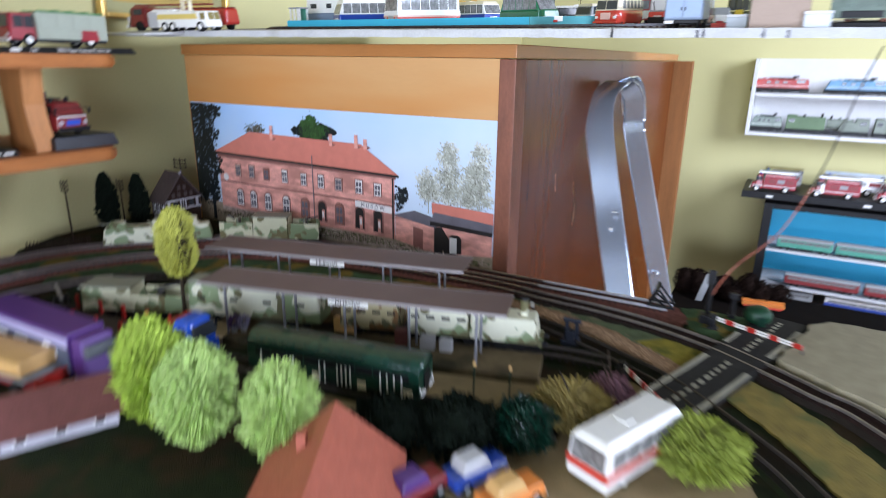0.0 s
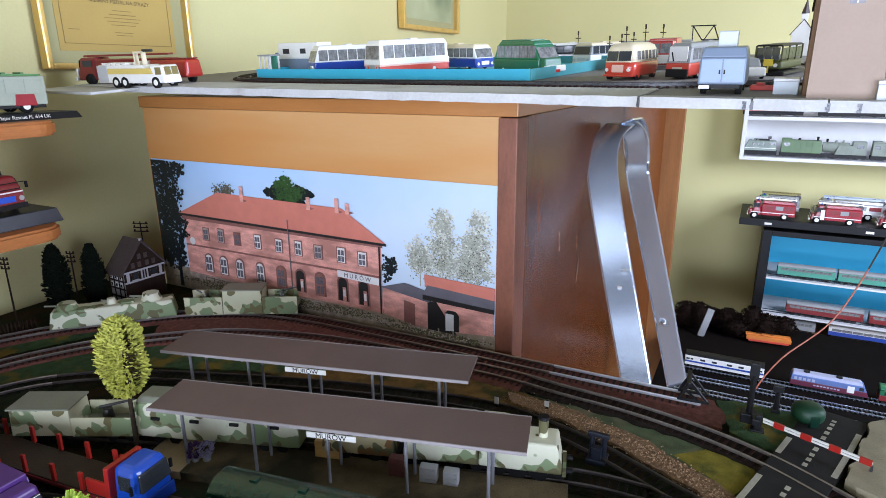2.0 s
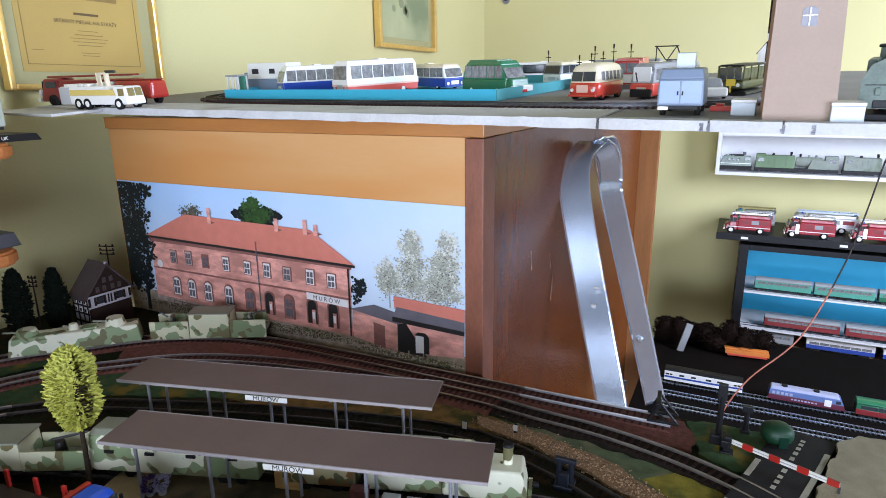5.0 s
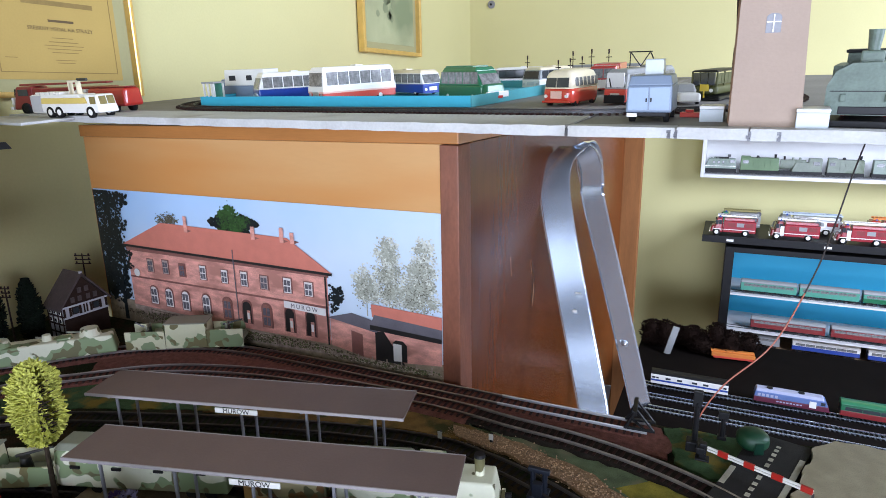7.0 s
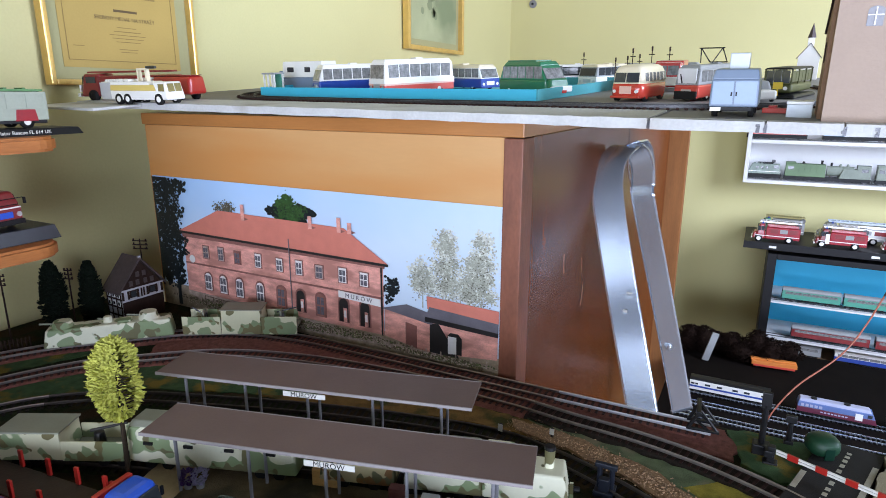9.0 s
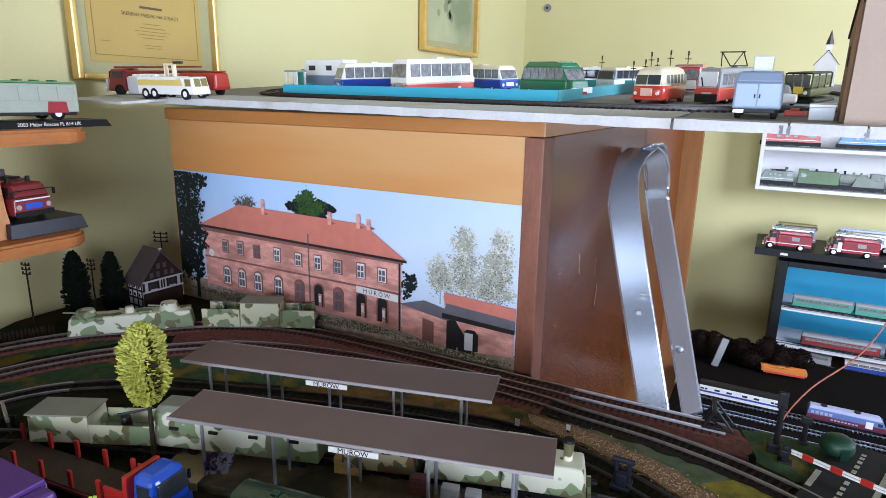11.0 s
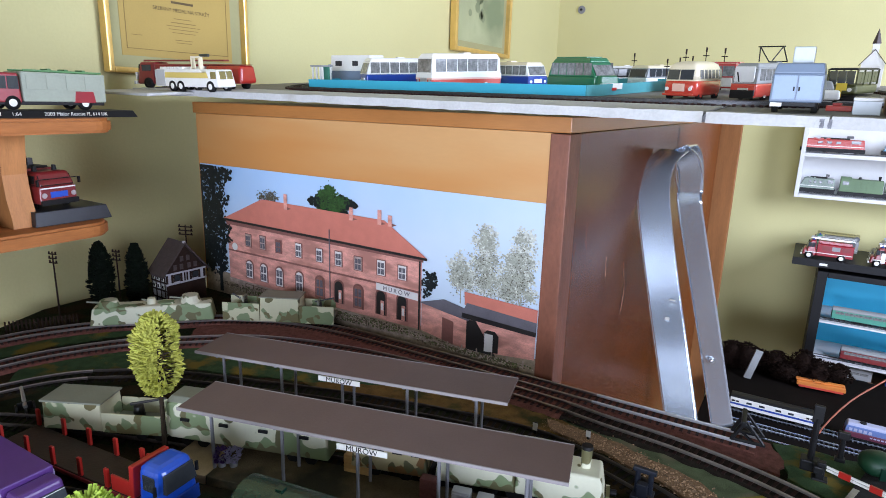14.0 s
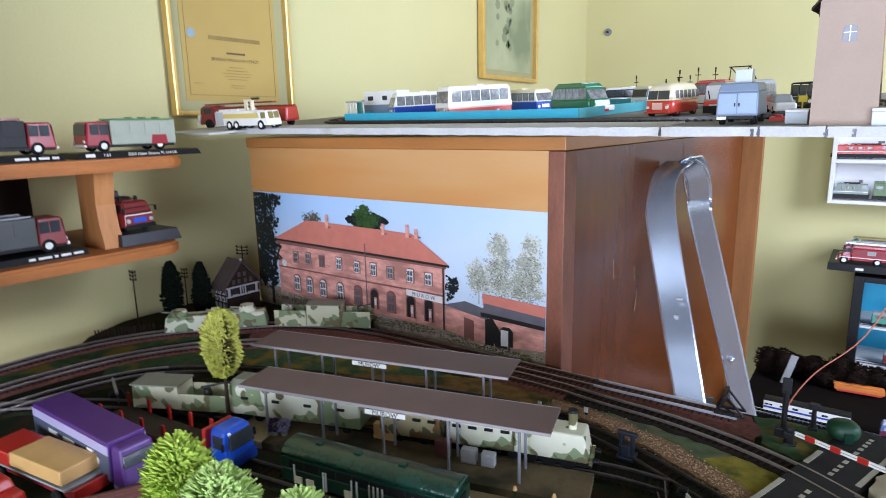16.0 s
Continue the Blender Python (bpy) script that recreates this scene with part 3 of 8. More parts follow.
printed("fence_rail", [(-0.14, 0.910), (-0.005, 0.9085), (-0.005, 0.9098), (-0.14, 0.9113)], 8, P_PATH)
P_SOIL = mat("printed_dark_soil", (0.13, 0.095, 0.06), 0.35, var=0.4, scale=150, bump=0)
P_STONE = mat("printed_pale_stones", (0.52, 0.44, 0.36), 0.35, var=0.3, scale=150, bump=0)
P_HERB = mat("printed_herbs", (0.12, 0.14, 0.05), 0.35, var=0.4, scale=150, bump=0)
for k, (name, ma, n, size) in enumerate((("soil_specks", P_SOIL, 520, 0.0016), ("herb_specks", P_HERB, 380, 0.0014), ("stone_specks", P_STONE, 420, 0.0010))):
    printed_leaves(name, -0.33, 0.9115, 0.185, 0.0075, n, size, 6 + k, ma, 120 + k)
    printed_leaves(name, -0.075, 0.9065, 0.068, 0.0040, n // 3, size, 9 + k, ma, 130 + k)
for k in range(15):
    x = -0.47 + k * 0.0165
    z = 0.9165 - 0.0007 * k
    printed("garden_post", [(x, z), (x + 0.0009, z), (x + 0.0009, z + 0.0072), (x, z + 0.0072)], 9, P_SOIL)
printed("garden_rail", [(-0.47, 0.9222), (-0.238, 0.9124), (-0.238, 0.9130), (-0.47, 0.9229)], 9, P_SOIL)
printed_leaves("dark_tree", -0.548, 1.01, 0.033, 0.09, 1900, 0.0028, 3, P_TREEB, 3)
printed_leaves("dark_tree_fringe", -0.528, 1.01, 0.026, 0.085, 420, 0.0022, 3, P_TREEB, 13, clumps=34)
printed_leaves("dark_tree_edge", -0.52, 1.03, 0.022, 0.06, 160, 0.0026, 3, P_TREEB, 4, clumps=16)
printed("dark_trunk", [(-0.53, 0.9), (-0.5225, 0.9), (-0.523, 0.965), (-0.528, 0.965)], 5, P_TREEB)
printed_leaves("dark_tree_top", -0.52, 1.082, 0.03, 0.012, 150, 0.003, 3, P_TREEB, 5)
printed_leaves("green_tree", -0.298, 1.060, 0.034, 0.014, 520, 0.0036, 2, P_TREEB, 6)
printed_leaves("green_tree_top", -0.300, 1.066, 0.027, 0.017, 620, 0.0019, 3, P_TREE, 16, clumps=30)
printed_leaves("small_tree", -0.418, 1.057, 0.02, 0.010, 330, 0.0013, 2, P_TWIG, 7, clumps=18)
printed_leaves("side_tree", -0.146, 0.978, 0.008, 0.015, 170, 0.002, 2, P_TREEB, 8, clumps=9)
for k, (x, z, a, b, q) in enumerate(((-0.069, 1.029, 0.0135, 0.036, 170), (-0.023, 1.03, 0.0125, 0.036, 170), (-0.1, 1.003, 0.014, 0.02, 110), (-0.05, 0.996, 0.045, 0.013, 170), (-0.038, 1.012, 0.008, 0.024, 70))):
    printed_leaves("pale_tree", x, z, a, b, q * 6, 0.0015, 2, P_PALE, 20 + k, clumps=44)
    printed_leaves("pale_tree_shade", x, z - 0.004, a * 0.92, b * 0.92, q * 5, 0.0012, 3, P_PALED, 60 + k, clumps=34)
    printed_leaves("pale_tree_twigs", x, z - 0.012, a * 0.8, b * 0.7, q // 2, 0.0008, 4, P_TWIG, 90 + k, clumps=22)
    printed("pale_trunk", [(x - 0.0008, 0.965), (x + 0.0008, 0.965), (x + 0.0003, z + b * 0.6), (x - 0.0003, z + b * 0.6)], 2, P_PALED)

# ---- the shelf above the cabinet ----
SHELF_M = pose(0.0, -0.11, 1.1975, 0, 0, -3.43) @ pose(0, 0, 0, 3.6, 0.5, 0)


def on_shelf(u, v, z=0.0, turn=0.0):
    return SHELF_M @ pose(u, v, z, 0, 0, turn)


SHELF = thing("model_shelf", SHELF_M, "grey-topped board with a chipped white front edge on the cabinet", "shelf")
part("board", box(B(), -0.60, 0.1615, 0.0, 0.72, -0.0065, 0.0, 0.0008), SHELF_TOP, SHELF)
part("board", box(B(), 0.1635, 0.95, 0.0005, 0.72, -0.0065, 0.0, 0.0008), SHELF_TOP, SHELF)
rs = random.Random(5)
for a, b in ((-0.60, 0.1615), (0.1635, 0.2398), (0.2412, 0.2858), (0.2870, 0.95)):
    bm = B()
    n = max(3, int((b - a) / 0.012))
    tops = [(a + (b - a) * i / n, 0.0013 + rs.uniform(-0.0005, 0.0002)) for i in range(n + 1)]
    bots = [(a + (b - a) * i / n, -0.0067 + rs.uniform(-0.0004, 0.0004)) for i in range(n, -1, -1)]
    poly(bm, tops + bots, -0.0018)
    part("edge_strip", bm, SHELF_EDGE, SHELF, "chipped white painted edge")
    part("edge_cap", box(B(), a, b, 0.0002, 0.068 if a < 0 else 0.012, -0.00015, 0.0010), SHELF_EDGE, SHELF)
for u in (0.1625, 0.2405, 0.2360, 0.2864, 0.3040, 0.415):
    bm = B()
    for k in range(4):
        box(bm, u - 0.0008 + rs.uniform(-0.0008, 0.0008), u + 0.0012, -0.0026, -0.0016, -0.0025 - k * 0.0013, -0.0005 - k * 0.0013)
    part("chip", bm, DARK_STEEL, SHELF)

# ---- left wall shelves ----
for zt, y1 in ((1.1695, -0.2), (1.0565, -0.215)):
    ws = thing("wall_shelf", pose(-0.63, y1, zt), "stained pine wall shelf with a rounded front corner", "shelf", "shelves on the side wall")
    r = 0.028
    pts = [(-0.0375, 0.0), (0.2 - r, 0.0)] + [(0.2 - r + r * math.sin(k * math.pi / 12), -r + r * math.cos(k * math.pi / 12)) for k in range(1, 7)] + [(0.2, -0.5205 - y1), (-0.0375, -0.5205 - y1)]
    bm = poly(B(), pts, -0.0155, "z")
    bmesh.ops.bevel(bm, geom=[e for e in bm.edges if abs(e.verts[0].co.z - e.verts[1].co.z) < 1e-6], offset=0.003, segments=2, affect="EDGES")
    part("board", bm, PINE, ws)
post = thing("shelf_support", pose(-0.63, -0.307, 1.0565), "pale pine support between two wall shelves", "bracket")
bm = B()
prof = [(0.118, 0.0), (0.169, 0.0), (0.167, 0.012), (0.161, 0.03), (0.158, 0.055), (0.161, 0.08), (0.164, 0.0970), (0.118, 0.0970)]
poly(bm, prof, 0.024)
part("bracket", bm, PINE_POST, post)
part("bracket_foot", box(B(), 0.110, 0.117, 0.002, 0.022, 0.0, 0.0965, 0.001), PINE_POST, post)
bk = thing("shelf_casing_and_shade", pose(-0.63, -0.52, 1.0567), "dark stained back board between two wall shelves", "shelf panel")
part("back_board", box(B(), -0.037, -0.030, 0.0, 0.212, 0.0, 0.0972), DARKWOOD, bk)
# added board out of view, keeps south window light off the shelves
bk2 = thing("shelf_casing_and_shade", pose(-0.63, -0.535, 1.0), "added unseen dark board shading the wall shelves", "shelf panel")
part("shade_board", box(B(), -0.037, 0.29, 0.0, 0.014, -0.065, 0.45), DARKWOOD, bk2)
part("shade_board_cap", box(B(), -0.037, 0.29, -0.002, 0.016, 0.4502, 0.456, 0.001), DARKWOOD, bk2)

# ---- the model railway's board ----
GZ = 0.897
edge = [(-0.515, -1.0), (-0.535, -0.45), (-0.565, -0.33), (-0.63, -0.27), (-0.66, -0.2), (-0.66, -0.003), (0.2, -0.003), (0.235, -0.001), (0.30, 0.0), (0.345, 0.011), (0.388, 0.02), (0.70, 0.045), (0.95, 0.05), (0.95, -1.0)]
solid("layout_board", poly(B(), edge, -0.03, "z"), TURF, "model railway baseboard with dark green and brown scatter", "model landscape", "structure", Matrix.Translation((0, 0, GZ)))
for x, y in ((-0.45, -0.9), (0.85, -0.9), (0.85, -0.05)):
    solid("board_leg", box(B(), x - 0.025, x + 0.025, y - 0.025, y + 0.025, 0.0, GZ - 0.0305, 0.002), PINE, "plain wooden leg under the layout board", "table leg", group="legs of the layout board")


def patch(name, pts, height, material, label, rough=0.002, seed=1):
    """A low uneven patch of scatter on the board."""
    rnd = random.Random(seed)
    out = []
    n = len(pts)
    for i in range(n):
        a, b = Vector(pts[i]), Vector(pts[(i + 1) % n])
        k = max(2, int((b - a).length / 0.008))
        out += [tuple(a.lerp(b, j / k) + Vector((rnd.uniform(-rough, rough), rnd.uniform(-rough, rough)))) for j in range(k)]
    return solid(name, poly(B(), out, -height - 0.001, "z"), material, label, "scatter", "structure", Matrix.Translation((0, 0, GZ + height)))


def along(pts, off):
    out = []
    for i, p in enumerate(pts):
        d = (Vector(pts[min(len(pts) - 1, i + 1)]) - Vector(pts[max(0, i - 1)])).normalized()
        out.append(Vector(p) + Vector((d.y, -d.x, 0)) * off)
    return out


def track(name, pts, label, bed=0.021, bed_mat=BALLAST, z=GZ, step=0.0072, rail=RAIL, split=9.0, east=(BED_DARK, RAIL_DULL), sleeper=SLEEPER):
    """Ballast bed, two rails and sleepers; from x = split on, the bed and the rails are those named in east."""
    t = thing(name, Matrix(), label, "railway track", "tracks of the layout")
    line = spline([(x, y, z) for x, y in pts], 0.008)
    top = [p + Vector((0, 0, 0.003)) for p in line]
    cut = next((i for i, p in enumerate(line) if p.x > split), len(line) - 1)
    for a, b, bm_mat, rail_mat in ((0, cut, bed_mat, rail), (cut, len(line) - 1, *east)):
        if b - a < 2:
            continue
        part("ballast_bed", sweep(B(), line[a:b + 1], [(-bed, 0.0), (-bed * 0.75, 0.003), (bed * 0.75, 0.003), (bed, 0.0)]), bm_mat, t)
        for s in (-1, 1):
            part("rail", sweep(B(), along(top, s * 0.0087)[a:b + 1], [(-0.0009, 0.0012), (-0.0009, 0.0034), (-0.0004, 0.0042), (0.0004, 0.0042), (0.0009, 0.0034), (0.0009, 0.0012)]), rail_mat, t)
    verts, faces = [], []
    dist, want = 0.0, 0.0
    for a, b in zip(top, top[1:]):
        d = (b - a)
        while want < dist + d.length:
            c = a + d * ((want - dist) / d.length)
            f = d.normalized()
            s = Vector((f.y, -f.x, 0))
            k = len(verts)
            for zz in (-0.0004, 0.0009):
                for p, q in ((-1, -1), (1, -1), (1, 1), (-1, 1)):
                    verts.append(c + s * 0.0145 * p + f * 0.0013 * q + Vector((0, 0, zz)))
            faces += [(k + i, k + (i + 1) % 4, k + 4 + (i + 1) % 4, k + 4 + i) for i in range(4)] + [(k + 4, k + 5, k + 6, k + 7)]
            want += step
        dist += d.length
    me = bpy.data.meshes.new("sleeper_grid")
    me.from_pydata(verts, [], faces)
    me.materials.append(sleeper)
    tagged(part("sleeper_grid", me, None, t), kind="stuff")


track("siding_track", [(-0.56, -0.62), (-0.585, -0.40), (-0.571, -0.28), (-0.530, -0.199), (-0.4806, -0.1475), (-0.42, -0.088), (-0.35, -0.0485), (-0.27, -0.030), (-0.15, -0.0255), (0.0, -0.0245), (0.1, -0.0240), (0.2, -0.0225), (0.228, -0.0225)], "outer siding track with glint-coloured east rails on red-brown ballast", bed=0.02, z=GZ + 0.0005, split=0.075, east=(BALLAST, RAIL_GLINT))
track("main_track", [(-0.46, -0.75), (-0.508, -0.5), (-0.500, -0.33), (-0.456, -0.225), (-0.397, -0.165), (-0.32, -0.108), (-0.2, -0.071), (-0.05, -0.057), (0.04, -0.056), (0.1, -0.062), (0.16, -0.066), (0.21, -0.0745), (0.25, -0.0855), (0.29, -0.102), (0.33, -0.126), (0.37, -0.153), (0.416, -0.188), (0.53, -0.34), (0.60, -0.55)], "main curved model railway track on dark ballast", bed=0.02, split=0.055)
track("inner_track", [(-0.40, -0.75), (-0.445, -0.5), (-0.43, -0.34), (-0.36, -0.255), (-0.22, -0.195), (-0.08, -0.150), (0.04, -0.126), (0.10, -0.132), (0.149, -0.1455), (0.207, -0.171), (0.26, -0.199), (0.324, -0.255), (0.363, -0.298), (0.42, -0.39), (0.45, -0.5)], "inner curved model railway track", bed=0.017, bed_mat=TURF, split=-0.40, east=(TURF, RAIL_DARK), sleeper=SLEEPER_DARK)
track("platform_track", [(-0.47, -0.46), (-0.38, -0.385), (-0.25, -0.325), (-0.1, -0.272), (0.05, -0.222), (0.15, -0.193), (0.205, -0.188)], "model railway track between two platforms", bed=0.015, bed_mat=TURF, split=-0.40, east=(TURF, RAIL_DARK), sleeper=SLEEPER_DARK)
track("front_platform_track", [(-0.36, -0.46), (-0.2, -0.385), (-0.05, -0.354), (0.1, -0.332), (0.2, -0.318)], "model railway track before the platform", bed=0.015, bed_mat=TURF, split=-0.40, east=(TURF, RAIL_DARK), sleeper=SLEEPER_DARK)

patch("ballast_shoulder", [(-0.43, -0.12), (-0.35, -0.06), (-0.27, -0.02), (-0.2, -0.009), (-0.06, -0.007), (0.1, -0.007), (0.222, -0.007), (0.240, -0.012), (0.252, -0.033), (0.250, -0.060), (0.235, -0.060), (0.21, -0.057), (0.16, -0.048), (0.1, -0.044), (0.04, -0.038), (-0.05, -0.05), (-0.2, -0.066), (-0.32, -0.107), (-0.397, -0.165)], 0.0025, BALLAST, "red-brown ballast shoulder beside the siding", rough=0.0025, seed=12)
patch("grass_strip", [(0.06, -0.078), (0.10, -0.0825), (0.16, -0.086), (0.21, -0.095), (0.25, -0.106), (0.283, -0.119), (0.276, -0.15), (0.249, -0.146), (0.218, -0.129), (0.195, -0.114), (0.167, -0.105), (0.135, -0.095), (0.1, -0.087)], 0.0022, GREY_TURF, "grey-green scatter between the tracks", seed=2)
patch("yellow_scatter", [(0.216, -0.124), (0.238, -0.103), (0.262, -0.108), (0.278, -0.116), (0.277, -0.135), (0.264, -0.157), (0.249, -0.146)], 0.0027, YELLOW_TURF, "yellow-green scatter beside the road", seed=14)
patch("ochre_ground", [(-0.21, -0.163), (-0.133, -0.122), (-0.05, -0.081), (0.0, -0.077), (0.056, -0.079), (0.1, -0.086), (0.1, -0.1), (0.06, -0.106), (0.0, -0.112), (-0.08, -0.131), (-0.17, -0.163)], 0.0017, OCHRE_TURF, "ochre-brown scatter between the two tracks", seed=15)
patch("platform_ground", [(-0.20, -0.205), (-0.08, -0.170), (0.04, -0.146), (0.12, -0.155), (0.13, -0.18), (0.05, -0.195), (-0.08, -0.24), (-0.2, -0.275), (-0.24, -0.262)], 0.0012, OCHRE_TURF, "ochre-brown scatter round the far platform", seed=16)
patch("gravel_strip", [(0.05, -0.086), (0.102, -0.087), (0.135, -0.095), (0.167, -0.105), (0.195, -0.114), (0.218, -0.130), (0.249, -0.147), (0.269, -0.166), (0.265, -0.185), (0.252, -0.173), (0.228, -0.160), (0.202, -0.147), (0.174, -0.134), (0.145, -0.123), (0.114, -0.113), (0.06, -0.104)], 0.003, GRAVEL, "strip of tan gravel beside the track", seed=3)
patch("yellow_meadow", [(0.322, -0.150), (0.36, -0.178), (0.42, -0.25), (0.5, -0.36), (0.56, -0.55), (0.49, -0.55), (0.43, -0.36), (0.345, -0.235), (0.305, -0.195)], 0.002, mat("ochre_scatter", (0.2, 0.15, 0.03), 0.95, var=0.35, scale=70, bump=0.9, tint=(0.1, 0.11, 0.025), amount=0.0), "ochre and green meadow scatter", seed=4)
patch("sand_area", [(0.340, -0.106), (0.371, 0.002), (0.388, 0.017), (0.7, 0.042), (0.93, 0.04), (0.93, -0.4), (0.62, -0.4), (0.51, -0.23), (0.42, -0.160), (0.37, -0.126)], 0.0085, PALESAND, "grey sandy square beside the road", seed=5)
patch("green_verge", [(0.240, -0.010), (0.258, -0.003), (0.30, -0.003), (0.318, 0.002), (0.298, -0.072), (0.284, -0.080), (0.255, -0.062), (0.252, -0.035)], 0.0027, TURF_BRIGHT, "green verge by the crossing", seed=6)
patch("station_yard", [(-0.02, -0.375), (0.02, -0.285), (0.14, -0.248), (0.232, -0.205), (0.27, -0.228), (0.30, -0.26), (0.35, -0.34), (0.37, -0.45), (0.22, -0.45), (0.10, -0.385)], 0.001, CONCRETE, "sandy yard before the station", seed=7)
patch("field", [(-0.50, -0.30), (-0.40, -0.17), (-0.25, -0.11), (-0.05, -0.085), (-0.02, -0.1), (-0.22, -0.165), (-0.37, -0.225), (-0.45, -0.34)], 0.0012, TURF_BRIGHT, "green and brown scatter between the curves", seed=8)

patch("left_verge", [(-0.55, -0.6), (-0.572, -0.42), (-0.60, -0.285), (-0.555, -0.21), (-0.50, -0.16), (-0.47, -0.175), (-0.515, -0.26), (-0.54, -0.36), (-0.53, -0.55)], 0.0012, TURF_BRIGHT, "green scatter along the outer curve", seed=9)

ROAD = thing("road", Matrix(), "dark grey model road with pale dashed markings over the tracks", "road", "", "structure")
rc = spline([(0.262, -0.24, GZ + 0.0064), (0.288, -0.17, GZ + 0.0064), (0.320, -0.075, GZ + 0.0064), (0.341, -0.008, GZ + 0.0062), (0.345, 0.006, GZ + 0.006)], 0.005)
part("carriageway", sweep(B(), rc, [(-0.024, -0.006), (-0.024, 0.0), (0.024, 0.0), (0.024, -0.006)]), ASPHALT, ROAD)
for s, gaps in ((-0.0215, ((-0.121, -0.086), (-0.055, 0.02))), (0.0215, ((-0.145, -0.106), (-0.022, 0.02)))):
    off = along(rc, s)
    keep = [not any(a < p.y < b for a, b in gaps) for p in off]
    i = 0
    while i < len(off):
        j = i
        while j < len(off) and keep[j]:
            j += 1
        if j - i > 1:
            part("edge_marking", sweep(B(), off[i:j], [(-0.0022, 0.0), (-0.0022, 0.0005), (0.0022, 0.0005), (0.0022, 0.0)]), ROADWHITE, ROAD)
        i = j + 1
for i in range(1, len(rc) - 2, 2):
    if -0.135 < rc[i].y < -0.098:
        continue
    part("centre_marking", sweep(B(), rc[i:i + 2], [(-0.0018, 0.0), (-0.0018, 0.0005), (0.0018, 0.0005), (0.0018, 0.0)]), ROADWHITE, ROAD)


# ---- platforms ----
def platform(a, b, zr, n_posts, sign_at):
    a, b = Vector((*a, 0)), Vector((*b, 0))
    d = b - a
    ang = math.degrees(math.atan2(d.y, d.x))
    L = d.length
    p = thing("station_platform", pose(a.x, a.y, GZ, 0, 0, ang), "model station platform with a flat brown roof on grey posts", "station platform", "platforms")
    part("slab", box(B(), 0.022, L + 0.03, -0.024, 0.024, 0.0, 0.008, 0.0008), SLAB_SHADED, p, "sandy platform slab, coloured dark as in roof shade")
    part("slab_end", box(B(), -0.02, 0.0215, -0.024, 0.024, 0.0, 0.0079, 0.0008), SAND_LIT, p, "sandy end of the slab, coloured pale as lit")
    part("roof", hexa(B(), 0, L, zr - GZ - 0.0022, zr - GZ, 0.0468, 0.0475, 0.0, 0.0, 0.0004), ROOF_BROWN, p, "flat brown-grey roof")
    for s in (-1, 1):
        part("roof_edge", box(B(), 0, L, s * 0.0238 - 0.0005, s * 0.0238 + 0.0005, zr - GZ - 0.0024, zr - GZ + 0.0002), ROOFEDGE, p)
    for i in range(n_posts):
        x = 0.022 + (L - 0.05) * i / (n_posts - 1)
        part("post", cyl(B(), (x, -0.012, 0.008), (x, -0.012, zr - GZ - 0.002), 0.0014, n=8), GREYPLASTIC, p)
        part("post", cyl(B(), (x, 0.012, 0.008), (x, 0.012, zr - GZ - 0.002), 0.0014, n=8), GREYPLASTIC, p)
        part("cross_beam", box(B(), x - 0.001, x + 0.001, -0.022, 0.022, zr - GZ - 0.0045, zr - GZ - 0.0022), GREYPLASTIC, p)
    sg = part("name_board", box(B(), sign_at - 0.0195, sign_at + 0.0195, -0.0255, -0.0245, zr - GZ - 0.0075, zr - GZ - 0.0030, 0.0002), WHITE, p, "white name board with dark lettering")
    words("lettering", "MURÓW", 0.0062, BLACK, sg, pose(sign_at, -0.0257, zr - GZ - 0.0053, 90, 0, 0), 0.0001)
    return p


platform((-0.234, -0.2495), (0.050, -0.1755), 0.968, 5, 0.147)
platform((-0.1675, -0.317), (0.124, -0.2385), 0.961, 5, 0.157)


# ---- kinds of model vehicles ----
def wheel(parent, x, y, r, w, rim=WHITE):
    t = part("wheel", cyl(B(), (0, -w / 2, 0), (0, w / 2, 0), r, n=18), TYRE, parent)
    smooth(t)
    t.location = (x, y, r)
    for s in (-1, 1):
        part("rim", cyl(B(), (0, s * (w / 2 - 0.0002), 0), (0, s * (w / 2 + 0.0003), 0), r * 0.58, r * 0.5, n=14), rim, t)


